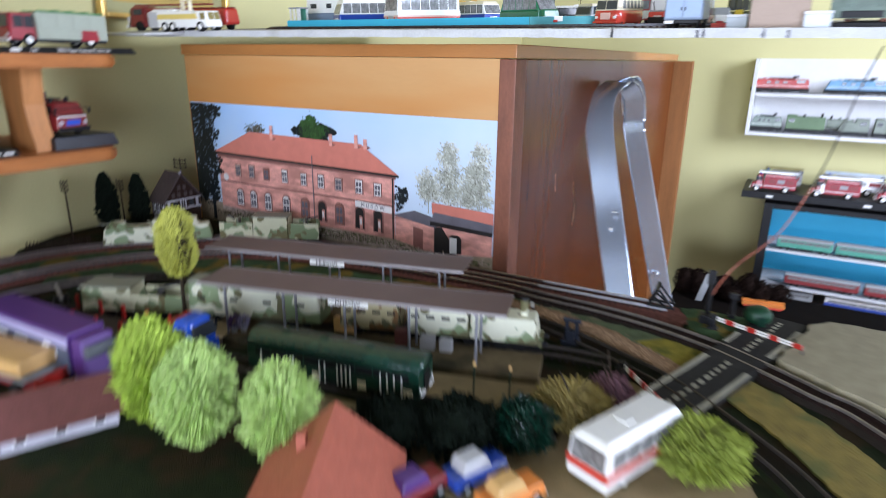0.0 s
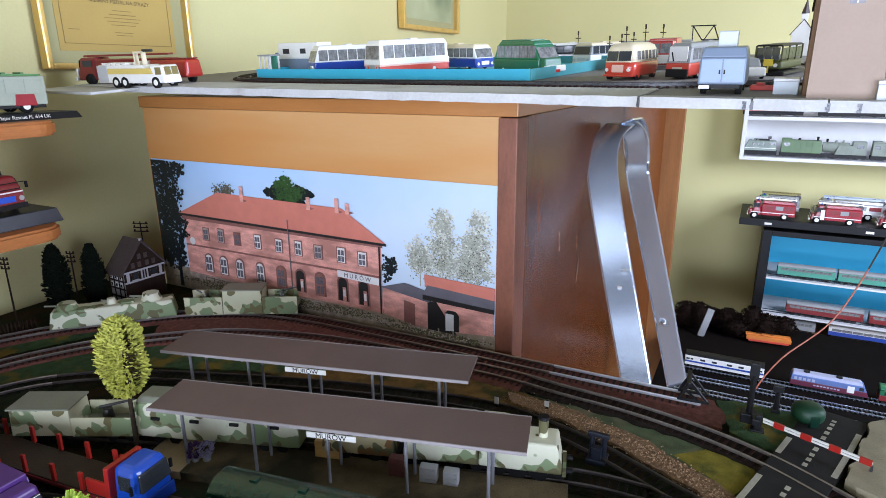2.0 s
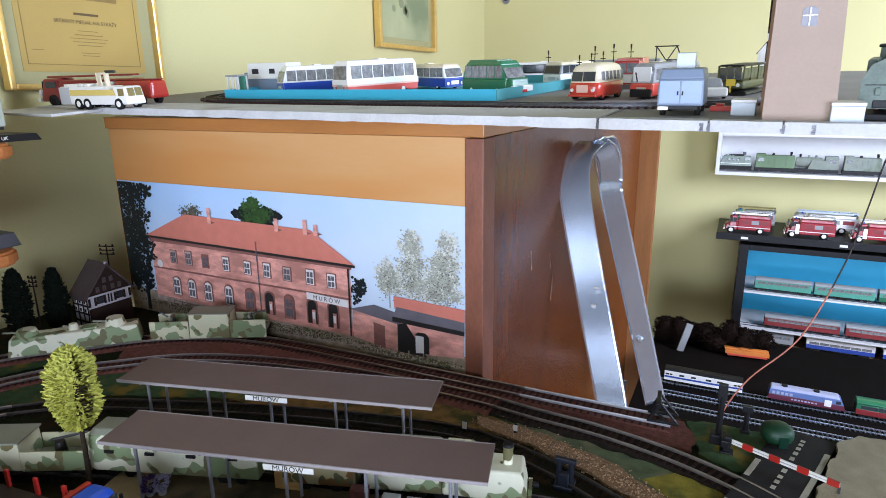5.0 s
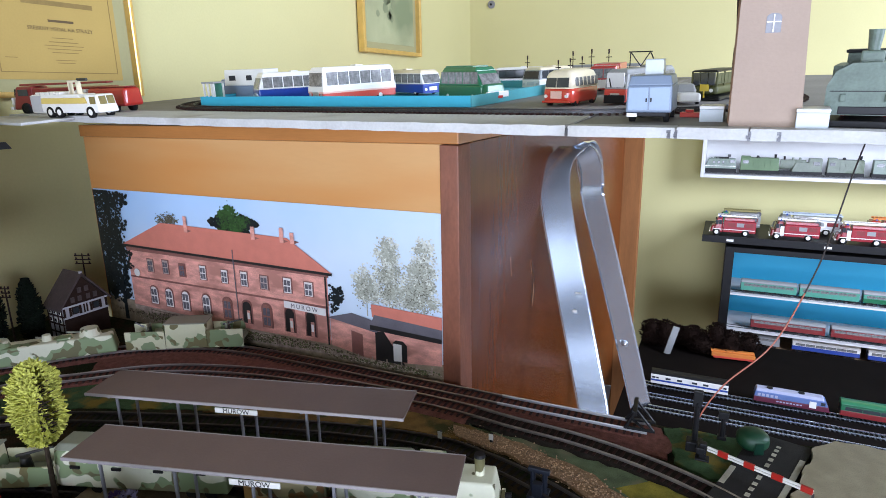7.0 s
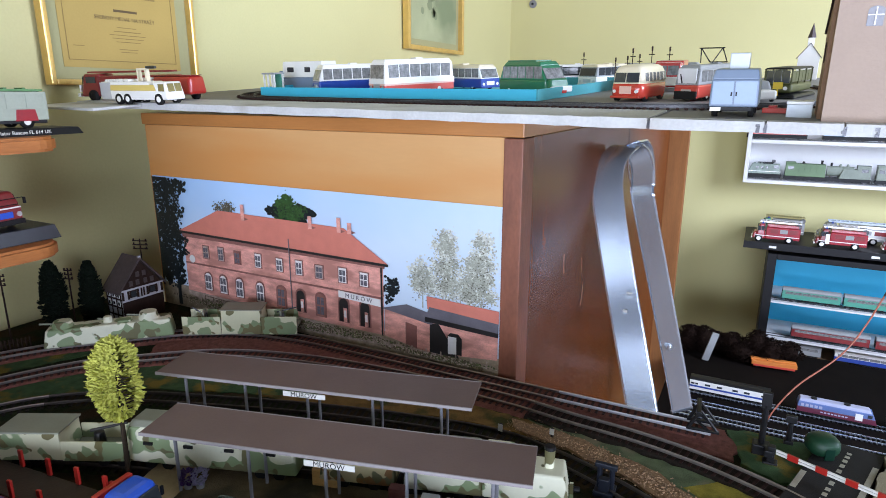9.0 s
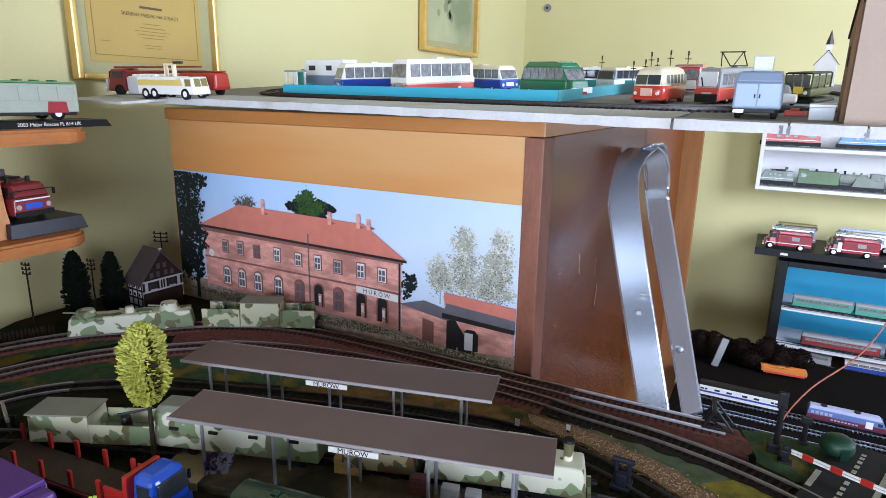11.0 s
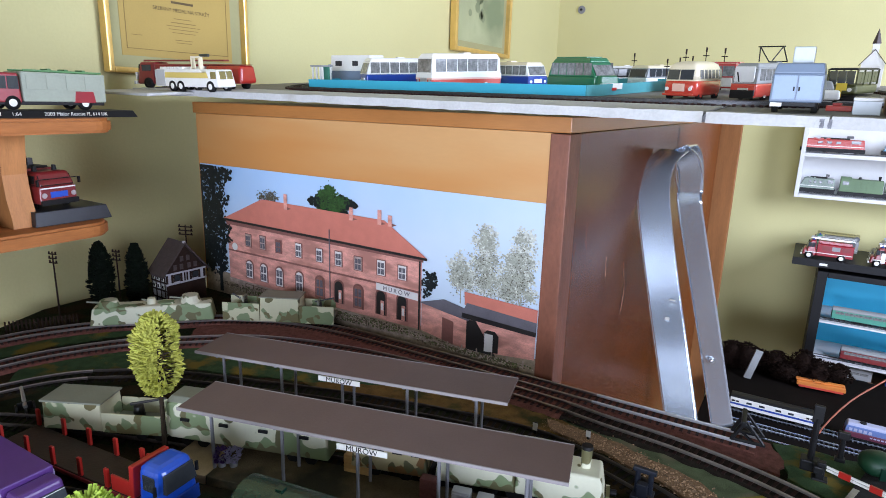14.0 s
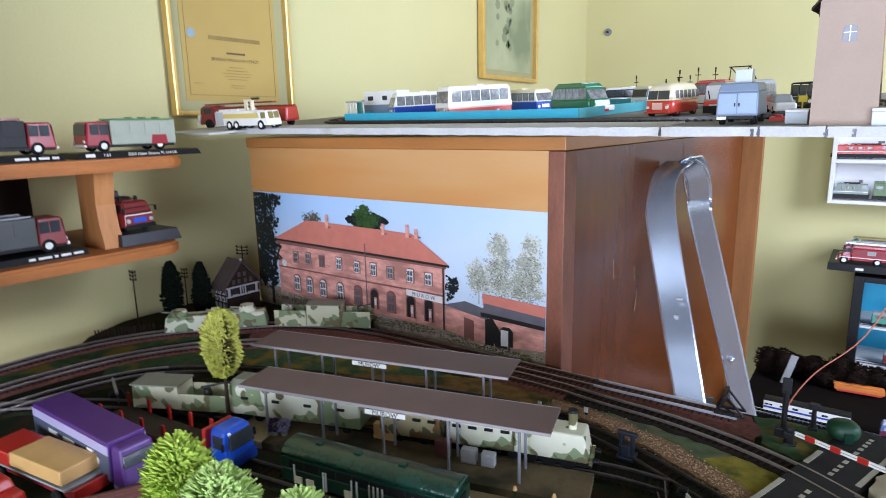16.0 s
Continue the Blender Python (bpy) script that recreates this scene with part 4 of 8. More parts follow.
def vehicle(name, m, label, segs, side=(), ends=(), wheels=(), lamps=(), bars=(), category="model vehicle", group="", rim=WHITE):
    """A model vehicle along x, front at +x. segs: name, x0, x1, z0, z1, w0, w1, dx0, dx1, material, bevel; side: x0, x1, count, z0, z1, half width, material;
    ends: x, z0, z1, width, count, lean, material; wheels: x, radius, half track; lamps: x, y, z, radius, material; bars: name, box, material."""
    v = thing(name, m, label, category, group)
    for n, x0, x1, z0, z1, w0, w1, d0, d1, ma, bev in segs:
        part(n, hexa(B(), x0, x1, z0, z1, w0, w1, d0, d1, bev), ma, v)
    for x0, x1, k, z0, z1, hw, ma in side:
        step = (x1 - x0) / k
        gap = min(0.0012, step * 0.16)
        for s in (-1, 1):
            me = None
            for i in range(k):
                if me is None:
                    bm = box(B(), gap / 2, step - gap / 2, -0.0003, 0.0003, z0, z1, 0.0002)
                    o = part("window", bm, ma, v)
                    me = o.data
                else:
                    o = part("window", me, None, v)
                o.location = (x0 + i * step, s * hw, 0)
    for x, z0, z1, w, k, lean, ma in ends:
        step = w / k
        for i in range(k):
            bm = box(B(), -0.0003, 0.0003, -step / 2 + 0.0006, step / 2 - 0.0006, 0, z1 - z0, 0.0002)
            o = part("windscreen", bm, ma, v)
            o.location = (x, -w / 2 + step * (i + 0.5), z0)
            o.rotation_euler = (0, lean, 0)
    for x, r, hy in wheels:
        for s in (-1, 1):
            wheel(v, x, s * hy, r, r * 0.62, rim)
    for x, y, z, r, ma in lamps:
        part("headlight", cyl(B(), (x - 0.0006, y, z), (x + 0.0006, y, z), r, n=12), ma, v)
    for n, b, ma in bars:
        part(n, box(B(), *b, min(abs(b[1] - b[0]), abs(b[3] - b[2]), abs(b[5] - b[4])) * 0.2), ma, v)
    return v


def bus(m, label, L, W, H, low, high, roof, panes, round_front=0.004, stripe=None, screens=1, name="model_bus", group="model buses on the shelf", glass=PALEGLASS, belt=None):
    h1, h2 = H * 0.46, H * 0.88
    segs = [("lower_body", -L / 2, L / 2, H * 0.09, h1, W, W, 0, 0, low, 0.0018),
            ("window_band", -L / 2 + 0.0004, L / 2 - 0.0004, h1 - 0.0006, h2, W - 0.0006, W * 0.94, round_front * 0.6, round_front, high, 0.0014),
            ("roof", -L / 2 + round_front * 0.6, L / 2 - round_front, h2 - 0.0004, H, W * 0.93, W * 0.74, 0.003, 0.003, roof, 0.0014)]
    if stripe:
        segs.append(("stripe", -L / 2 - 0.0002, L / 2 + 0.0002, h1 * 0.66, h1, W + 0.0004, W + 0.0004, 0, 0, stripe, 0.0006))
    if belt:
        segs.append(("belt", -L / 2 - 0.0003, L / 2 + 0.0003, h1 * 0.62, h1 * 0.74, W + 0.0006, W + 0.0006, 0, 0, belt, 0.0004))
    v = vehicle(name, m, label, segs,
                side=[(-L / 2 + 0.006, L / 2 - 0.006, panes, h1 + 0.0008, h2 - 0.001, W / 2 - 0.0007, glass)],
                ends=[(L / 2 - 0.0004, h1 + 0.001, h2 - 0.001, W * 0.86, screens, -math.atan2(round_front, h2 - h1), glass),
                      (-L / 2 + 0.0003, h1 + 0.001, h2 - 0.001, W * 0.84, screens, math.atan2(round_front * 0.6, h2 - h1), glass)],
                wheels=[(L * 0.31, H * 0.13, W / 2 - 0.0018), (-L * 0.27, H * 0.13, W / 2 - 0.0018)],
                lamps=[(L / 2, s * W * 0.36, H * 0.24, W * 0.06, SILVER) for s in (-1, 1)],
                bars=[("bumper", (L / 2 - 0.0012, L / 2 + 0.0012, -W * 0.47, W * 0.47, H * 0.09, H * 0.14), low),
                      ("grille", (L / 2 - 0.0006, L / 2 + 0.0006, -W * 0.2, W * 0.2, H * 0.19, H * 0.34), SILVER),
                      ("roof_hatch", (-L * 0.12, -L * 0.02, -W * 0.16, W * 0.16, H - 0.0006, H + 0.0014), roof)], group=group, category="model bus")
    return v


REDCOACH = mat("red_coach_enamel", (0.50, 0.05, 0.03), 0.25, var=0.06, coat=0.4, bump=0)
SILVERLAMP = mat("pale_lamp_lens", (0.7, 0.68, 0.62), 0.2, var=0.05, bump=0)

# ---- on the shelf: the oval track, the blue tray and the vehicles ----
sl = spline([(-0.40, 0.46, 0), (-0.44, 0.36, 0), (-0.452, 0.25, 0), (-0.435, 0.16, 0), (-0.37, 0.104, 0), (-0.25, 0.090, 0), (-0.1, 0.087, 0), (0.05, 0.087, 0), (0.15, 0.089, 0), (0.205, 0.103, 0), (0.255, 0.13, 0), (0.30, 0.19, 0), (0.31, 0.28, 0), (0.27, 0.42, 0)], 0.006)
ST = thing("shelf_track", SHELF_M, "dark model railway track looping along the shelf edge", "railway track")
for s in (-1, 1):
    part("rail", sweep(B(), along([p + Vector((0, 0, 0.0015)) for p in sl], s * 0.0087), [(-0.0006, 0.0), (-0.0006, 0.0026), (0.0006, 0.0026), (0.0006, 0.0)]), DARK_STEEL, ST)
bm = B()
for i in range(1, len(sl) - 1):
    d = (sl[i + 1] - sl[i - 1]).normalized()
    box(bm, -0.0013, 0.0013, -0.0145, 0.0145, 0.0004, 0.0022, 0, Matrix.Translation(sl[i]) @ Matrix.Rotation(math.atan2(d.y, d.x), 4, "Z"))
tagged(part("sleeper_grid", bm, SLEEPER, ST), kind="stuff")

TRAY = thing("blue_tray", SHELF_M, "sky-blue card tray holding the parked model buses", "tray")
part("front_wall", box(B(), -0.398, 0.0125, 0.143, 0.1445, 0.0004, 0.0125, 0.0003), CYAN, TRAY)
part("tray_floor", box(B(), -0.3965, 0.0115, 0.1446, 0.45, 0.0004, 0.0022), CYAN, TRAY)
part("end_wall", box(B(), 0.013, 0.0145, 0.0, 0.30, 0.0004, 0.0125, 0.0003, Matrix.Translation((0, 0.143, 0)) @ Matrix.Rotation(-0.09, 4, "Z")), TEAL, TRAY)
part("end_wall", box(B(), -0.3995, -0.398, 0.143, 0.45, 0.0004, 0.0125, 0.0003), CYAN, TRAY)
part("back_wall", box(B(), -0.3965, 0.0115, 0.4485, 0.45, 0.0023, 0.0125, 0.0003), TEAL, TRAY)

TZ = 0.0023
booth = thing("kiosk", on_shelf(-0.3855, 0.156, TZ), "small white and green model kiosk at the tray's end", "model building")
part("base", box(B(), -0.011, 0.011, -0.009, 0.009, 0, 0.003, 0.0004), SEAGREEN, booth)
for x in (-0.0095, -0.002, 0.0055, 0.0095):
    for y in (-0.008, 0.008):
        part("post", box(B(), x - 0.0012, x + 0.0012, y - 0.0008, y + 0.0008, 0.003, 0.027), WHITE, booth)
part("back_panel", box(B(), -0.0095, 0.0095, 0.0045, 0.006, 0.003, 0.027), SEAGREEN, booth)
part("flat_roof", box(B(), -0.012, 0.012, -0.01, 0.01, 0.0271, 0.0292, 0.0004), GREY, booth)

vehicle("model_van", on_shelf(-0.382, 0.222, TZ, 180), "white and blue-grey model box van with small dark windows",
                 [("lower_body", -0.042, 0.042, 0.004, 0.021, 0.032, 0.032, 0, 0, BLUEGREY, 0.001), ("upper_body", -0.042, 0.036, 0.0208, 0.043, 0.032, 0.031, 0, 0.002, WHITE, 0.001),
                  ("cab", 0.030, 0.05, 0.004, 0.03, 0.031, 0.028, 0, 0.006, BLUEGREY, 0.0012)],
                 side=[(-0.02, -0.008, 1, 0.028, 0.035, 0.0158, GLASSY), (0.012, 0.026, 1, 0.028, 0.035, 0.0158, GLASSY)], wheels=[(0.03, 0.0055, 0.014), (-0.024, 0.0055, 0.014)])
bus(on_shelf(-0.290, 0.203, TZ, 238), "white over deep blue model bus parked in the tray", 0.094, 0.034, 0.0385, BLUE, WHITE, WHITE, 6, 0.006)
bus(on_shelf(-0.187, 0.207, TZ, 250), "white and coral-red striped model bus parked in the tray", 0.111, 0.036, 0.0435, CORAL, WHITE, WHITE, 6, 0.002, stripe=WHITE, belt=PINKSTRIPE)
bus(on_shelf(-0.165, 0.315, TZ, -22), "white over deep blue model bus behind the tray's front row", 0.10, 0.034, 0.0335, BLUE, WHITE, CREAM, 6, 0.006)
bus(on_shelf(-0.325, 0.30, TZ, 243), "white model bus with pale windows at the back of the tray", 0.10, 0.034, 0.036, WHITE, WHITE, WHITE, 6, 0.004)
g = bus(on_shelf(-0.0265, 0.222, TZ, -24), "bottle-green model van bus with a white bumper", 0.080, 0.034, 0.0378, GREEN, GREEN, GREEN, 5, 0.010)
part("roof_rack", box(B(), -0.03, 0.02, -0.012, 0.012, 0.0374, 0.039, 0.0003), GREEN, g)
part("bonnet", hexa(B(), 0.038, 0.048, 0.004, 0.019, 0.030, 0.026, 0, 0.003, 0.002), GREEN, g)
part("front_bumper", box(B(), 0.047, 0.0505, -0.016, 0.016, 0.004, 0.0105, 0.0008), WHITE, g, "white bumper")
part("number_plate", box(B(), 0.0504, 0.0512, -0.006, 0.006, 0.003, 0.006), RED, g)

def round_shell(L, W, rows, n=36):
    """A body with rounded ends and sides: rows of height, length scale and width scale over an oblong plan."""
    bm = B()
    rings = []
    for z, a, b in rows:
        ring = []
        for k in range(n):
            c, q = math.cos(2 * math.pi * k / n), math.sin(2 * math.pi * k / n)
            ring.append(bm.verts.new((math.copysign(abs(c) ** 0.32, c) * L / 2 * a, math.copysign(abs(q) ** 0.38, q) * W / 2 * b, z)))
        rings.append(ring)
    for lo, hi in zip(rings, rings[1:]):
        for k in range(n):
            bm.faces.new((lo[k], lo[(k + 1) % n], hi[(k + 1) % n], hi[k]))
    bm.faces.new(rings[0][::-1])
    bm.faces.new(rings[-1])
    return bm


rb = thing("model_bus", on_shelf(0.1076, 0.190, 0, -100), "rounded red and cream model coach with a split windscreen", "model bus", "model buses on the shelf")
smooth(part("lower_body", round_shell(0.066, 0.035, ((0.0035, 0.95, 0.93), (0.006, 1.0, 1.0), (0.013, 1.015, 1.02), (0.0185, 0.985, 0.985))), REDCOACH, rb, "bright red lower body"))
smooth(part("upper_body", round_shell(0.066, 0.035, ((0.0184, 0.98, 0.98), (0.024, 0.95, 0.955), (0.0295, 0.91, 0.91), (0.0330, 0.85, 0.82), (0.0352, 0.72, 0.62), (0.0362, 0.45, 0.35))), CREAM, rb, "cream upper body"))
for q in (-1, 1):
    o = part("windscreen", box(B(), -0.0003, 0.0003, -0.0062, 0.0062, 0, 0.0095, 0.0003), GLASSY, rb)
    o.matrix_local = pose(0.0328, q * 0.0068, 0.0192, 0, -12, q * 9)
    part("headlight", cyl(B(), (0.0322, q * 0.0115, 0.0105), (0.0342, q * 0.0115, 0.0105), 0.0017, n=12), SILVERLAMP, rb)
    for k in range(6):
        o = part("window", box(B(), -0.0033, 0.0033, -0.0003, 0.0003, 0, 0.0085, 0.0003), PALEGLASS, rb)
        o.matrix_local = pose(-0.0235 + k * 0.0088, q * 0.0170, 0.0198, q * 7, 0, 0)
    for x in (0.019, -0.019):
        wheel(rb, x, q * 0.0148, 0.0052, 0.0038, REDCOACH)
part("grille", box(B(), 0.0328, 0.0343, -0.0062, 0.0062, 0.008, 0.0155, 0.0006), PINKSTRIPE, rb)
part("bumper", box(B(), 0.0325, 0.0350, -0.0155, 0.0155, 0.0040, 0.0062, 0.0008), REDCOACH, rb)
part("belt", round_shell(0.0665, 0.0353, ((0.0178, 0.99, 0.99), (0.0186, 0.99, 0.99))), CREAM, rb)
vehicle("model_fire_engine", on_shelf(0.103, 0.365, 0, -84), "bright red model truck with a white front panel",
        [("cab", 0.02, 0.05, 0.006, 0.034, 0.034, 0.031, 0, 0.004, RED, 0.002), ("body", -0.05, 0.019, 0.006, 0.036, 0.034, 0.033, 0, 0, RED, 0.001), ("panel", 0.0495, 0.051, 0.008, 0.018, 0.024, 0.024, 0, 0, WHITE, 0.0003)],
        ends=[(0.0485, 0.02, 0.031, 0.028, 2, -0.15, PALEGLASS)], wheels=[(0.034, 0.006, 0.015), (-0.03, 0.006, 0.015)])
tr = bus(on_shelf(0.171, 0.230, 0, -106), "pink and red model tram with a raised pantograph", 0.11, 0.025, 0.0345, CORAL, GREY, GREY, 8, 0.003, name="model_tram", group="model trams on the shelf")
bm = B()
for a, b in (((-0.012, -0.009, 0.036), (0.006, -0.011, 0.05)), ((-0.012, 0.009, 0.036), (0.006, 0.011, 0.05)), ((0.006, -0.013, 0.05), (0.006, 0.013, 0.05)), ((0.016, -0.006, 0.036), (0.006, -0.011, 0.05)), ((0.016, 0.006, 0.036), (0.006, 0.011, 0.05)), ((-0.012, -0.009, 0.036), (-0.012, 0.009, 0.036))):
    cyl(bm, a, b, 0.0006, n=6)
part("pantograph", bm, BLACK, tr)
part("front_panel", box(B(), 0.0534, 0.0548, -0.0095, 0.0095, 0.0165, 0.0315, 0.0006, Matrix.Rotation(0.0, 4, "Y")), SHELFWHITE, tr, "white front panel")
part("wiper", box(B(), 0.0549, 0.0553, -0.0006, 0.0006, 0.018, 0.027, 0.0, Matrix.Rotation(0.25, 4, "X") ), BLACK, tr)
part("front_apron", box(B(), 0.0545, 0.0565, -0.0115, 0.0115, 0.002, 0.010, 0.0006), BLACK, tr)

ROOFBOX = mat("pale_grey_clear_plastic", (0.42, 0.47, 0.5), 0.3, var=0.08, bump=0)
vn = vehicle("model_truck", on_shelf(0.2140, 0.0560, 0, 92), "blue-grey model truck with closed rear doors and a white roof box",
             [("box_body", -0.022, 0.014, 0.0075, 0.0275, 0.0335, 0.0325, 0.0008, 0, BLUEGREY, 0.0012), ("box_roof", -0.0212, 0.014, 0.0273, 0.0346, 0.0325, 0.029, 0.003, 0.001, BLUEGREY, 0.0012),
              ("cab", 0.0145, 0.026, 0.0065, 0.03, 0.032, 0.028, 0, 0.004, BLUEGREY, 0.002), ("chassis", -0.021, 0.025, 0.0045, 0.0078, 0.026, 0.026, 0, 0, BLACK, 0.0004)],
             wheels=[(-0.0145, 0.0062, 0.0125), (0.018, 0.0062, 0.0125)], rim=BLACK)
for s in (-1, 1):
    d = part("rear_door", box(B(), -0.0227, -0.0218, s * 0.0005, s * 0.0150, 0.0095, 0.0262, 0.0002), mat("pale_blue_door_%s" % ("a" if s > 0 else "b"), (0.23, 0.31, 0.43), 0.4, var=0.05, bump=0), vn)
    part("door_handle", box(B(), -0.0234, -0.0227, s * 0.0012, s * 0.0022, 0.0155, 0.0185), BLACK, d)
part("roof_box", box(B(), -0.006, 0.006, -0.0072, 0.0064, 0.0344, 0.0460, 0.0008), ROOFBOX, vn, "pale grey roof box")
part("number_plate", box(B(), -0.0232, -0.0215, 0.008, 0.0155, 0.0045, 0.0072), WHITE, vn)
vehicle("model_van", on_shelf(0.2165, 0.205, 0, -70) @ Matrix.Scale(0.7, 4), "white and grey model car behind the blue-grey truck", [("body", -0.04, 0.04, 0.004, 0.016, 0.03, 0.029, 0, 0, WHITE, 0.003), ("cabin", -0.03, 0.02, 0.0155, 0.027, 0.028, 0.023, 0.006, 0.008, GREY, 0.003)], wheels=[(0.024, 0.0055, 0.0135), (-0.024, 0.0055, 0.0135)])

tl = vehicle("model_railcar", on_shelf(0.240, 0.262, 0, -104) @ Matrix.Scale(0.74, 4), "olive model tramcar with a yellow front board",
             [("body", -0.045, 0.045, 0.008, 0.02, 0.036, 0.036, 0, 0, OLIVE, 0.004), ("roof", -0.046, 0.046, 0.038, 0.0405, 0.037, 0.03, 0.003, 0.003, BLACK, 0.0012), ("truck", -0.050, 0.050, 0.001, 0.006, 0.05, 0.044, 0.004, 0.004, BLACK, 0.0024)],
             side=[(-0.04, 0.04, 6, 0.022, 0.036, 0.0165, OLIVE)], ends=[(0.0445, 0.021, 0.037, 0.03, 3, 0.0, GLASSY)], lamps=[(0.046, 0.011, 0.014, 0.0025, WHITE), (0.046, -0.011, 0.014, 0.0025, WHITE)], category="model tram")
for x in (-0.043, -0.015, 0.015, 0.043):
    for s in (-1, 1):
        part("post", box(B(), x - 0.001, x + 0.001, s * 0.0165 - 0.001, s * 0.0165 + 0.001, 0.019, 0.0385), OLIVE, tl)
part("front_board", box(B(), 0.0465, 0.0475, -0.004, 0.008, 0.013, 0.022), BRIGHTYELLOW, tl, "yellow board")
part("board_post", box(B(), 0.0465, 0.0475, 0.001, 0.003, 0.0015, 0.013), BRIGHTYELLOW, tl)

vehicle("model_truck", on_shelf(-0.546, 0.046, 0, 200), "dark red and white old model fire truck with a ladder",
        [("cab", 0.035, 0.066, 0.006, 0.036, 0.036, 0.03, 0, 0.006, DARKRED, 0.003), ("front", 0.0655, 0.068, 0.012, 0.022, 0.033, 0.033, 0, 0, WHITE, 0.0006), ("body", -0.07, 0.034, 0.008, 0.033, 0.036, 0.035, 0, 0, DARKRED, 0.0015), ("ladder", -0.07, 0.06, 0.0365, 0.039, 0.014, 0.012, 0, 0, DARKRED, 0.0006)],
        side=[(0.04, 0.056, 1, 0.024, 0.032, 0.0168, GLASSY)], ends=[(0.0645, 0.023, 0.033, 0.028, 2, -0.18, GLASSY)], wheels=[(0.046, 0.0075, 0.016), (-0.04, 0.0075, 0.016)],
        bars=[("bumper", (0.067, 0.0705, -0.018, 0.018, 0.006, 0.0105), WHITE)], rim=BLACK)
SILVERGREY = mat("pale_silver_enamel", (0.42, 0.42, 0.43), 0.35, var=0.08, bump=0)
OLIVEGLASS = mat("amber_window", (0.2, 0.16, 0.06), 0.15, var=0.3, scale=150, bump=0, spec=0.6)
t2 = vehicle("model_truck", on_shelf(-0.453, 0.000, 0, 5) @ Matrix.Scale(0.88, 4), "white and pale yellow model airport fire truck with a roof monitor",
             [("body", -0.066, 0.048, 0.0065, 0.019, 0.031, 0.031, 0.0, 0, WHITE, 0.001), ("yellow_band", -0.0665, 0.046, 0.0188, 0.0265, 0.0315, 0.03, 0.001, 0.004, YELLOW, 0.0008), ("deck", -0.066, 0.035, 0.0263, 0.031, 0.031, 0.028, 0.001, 0.008, WHITE, 0.001),
              ("rear_panel", -0.0668, -0.045, 0.0075, 0.0300, 0.0318, 0.0312, 0.0, 0, SILVERGREY, 0.0006), ("cab", 0.036, 0.068, 0.0065, 0.0305, 0.031, 0.027, 0.004, 0.0045, WHITE, 0.0025)],
             side=[(0.05, 0.062, 1, 0.018, 0.0275, 0.0146, OLIVEGLASS)], ends=[(0.0662, 0.0175, 0.0285, 0.024, 2, -0.2, OLIVEGLASS)], wheels=[(0.05, 0.0075, 0.0138), (-0.012, 0.0075, 0.0138), (-0.03, 0.0075, 0.0138)])
for x in (-0.055, -0.045, -0.035, -0.025, -0.013):
    part("roof_locker", box(B(), x - 0.004, x + 0.004, -0.012, 0.012, 0.0309, 0.034, 0.0005), WHITE, t2)
for x in (0.0, 0.016):
    part("monitor_post", box(B(), x - 0.0014, x + 0.0014, -0.003, 0.003, 0.0305, 0.047), CREAM, t2)
part("monitor_beam", box(B(), -0.0014, 0.0174, -0.003, 0.003, 0.046, 0.0485), CREAM, t2)
part("monitor", cyl(B(), (0.016, 0, 0.0495), (0.034, 0, 0.0495), 0.002, n=10), DARK_STEEL, t2)
vehicle("model_tanker", on_shelf(-0.462, 0.058, 0, 8), "red model tanker truck behind the white fire truck",
        [("tank", -0.03, 0.036, 0.008, 0.031, 0.032, 0.026, 0.001, 0.001, RED, 0.004), ("rail", -0.03, 0.034, 0.0312, 0.0325, 0.02, 0.02, 0, 0, DARKRED, 0.0003), ("cab", -0.056, -0.031, 0.007, 0.03, 0.031, 0.027, 0.005, 0, WHITE, 0.0025)],
        wheels=[(-0.04, 0.0068, 0.0138), (0.016, 0.0068, 0.0138)], rim=BLACK)
part("end_plate", box(B(), -0.605, -0.455, -0.065, -0.002, -0.0035, -0.0002, 0.001), SHELF_EDGE, SHELF)

# far row at the back of the shelf
bus(on_shelf(-0.080, 0.52, 0, 200), "silver and dark model coach far back on the shelf", 0.085, 0.034, 0.030, SILVER, BLACK, WHITE, 5, 0.004, glass=GLASSY)
bus(on_shelf(-0.013, 0.47, 0, 250), "beige and white model coach far back on the shelf", 0.085, 0.034, 0.031, WHITE, GREY, CREAM, 5, 0.004, glass=GLASSY)
bus(on_shelf(-0.125, 0.56, 0, 180), "pale yellow model coach far back on the shelf", 0.07, 0.03, 0.028, YELLOW, YELLOW, CREAM, 5, 0.004)
bus(on_shelf(0.05, 0.55, 0, 182), "cream model railcar far back on the shelf", 0.12, 0.03, 0.03, CREAM, CREAM, GREY, 8, 0.004)
for u, v, h in ((0.045, 0.40, 0.052), (0.068, 0.41, 0.054), (0.089, 0.42, 0.053), (-0.04, 0.45, 0.048), (0.008, 0.45, 0.04), (0.02, 0.47, 0.042), (0.035, 0.48, 0.044)):
    mst = thing("model_mast", on_shelf(u, v), "thin dark model mast behind the buses", "model mast", "masts on the shelf")
    part("pole", cyl(B(), (0, 0, 0), (0, 0, h), 0.0008, 0.0005, 8), TIMBER, mst)
    part("insulator", cyl(B(), (0, 0, h - 0.006), (0, 0, h), 0.0011, 0.0012, 8), TIMBER, mst)
    part("cross_arm", box(B(), -0.004, 0.004, -0.0005, 0.0005, h - 0.011, h - 0.0098), TIMBER, mst)
CH = thing("model_church", on_shelf(0.248, 0.66) @ Matrix.Diagonal((0.48, 0.48, 0.70, 1)), "white model church with a dark pointed spire", "model building")
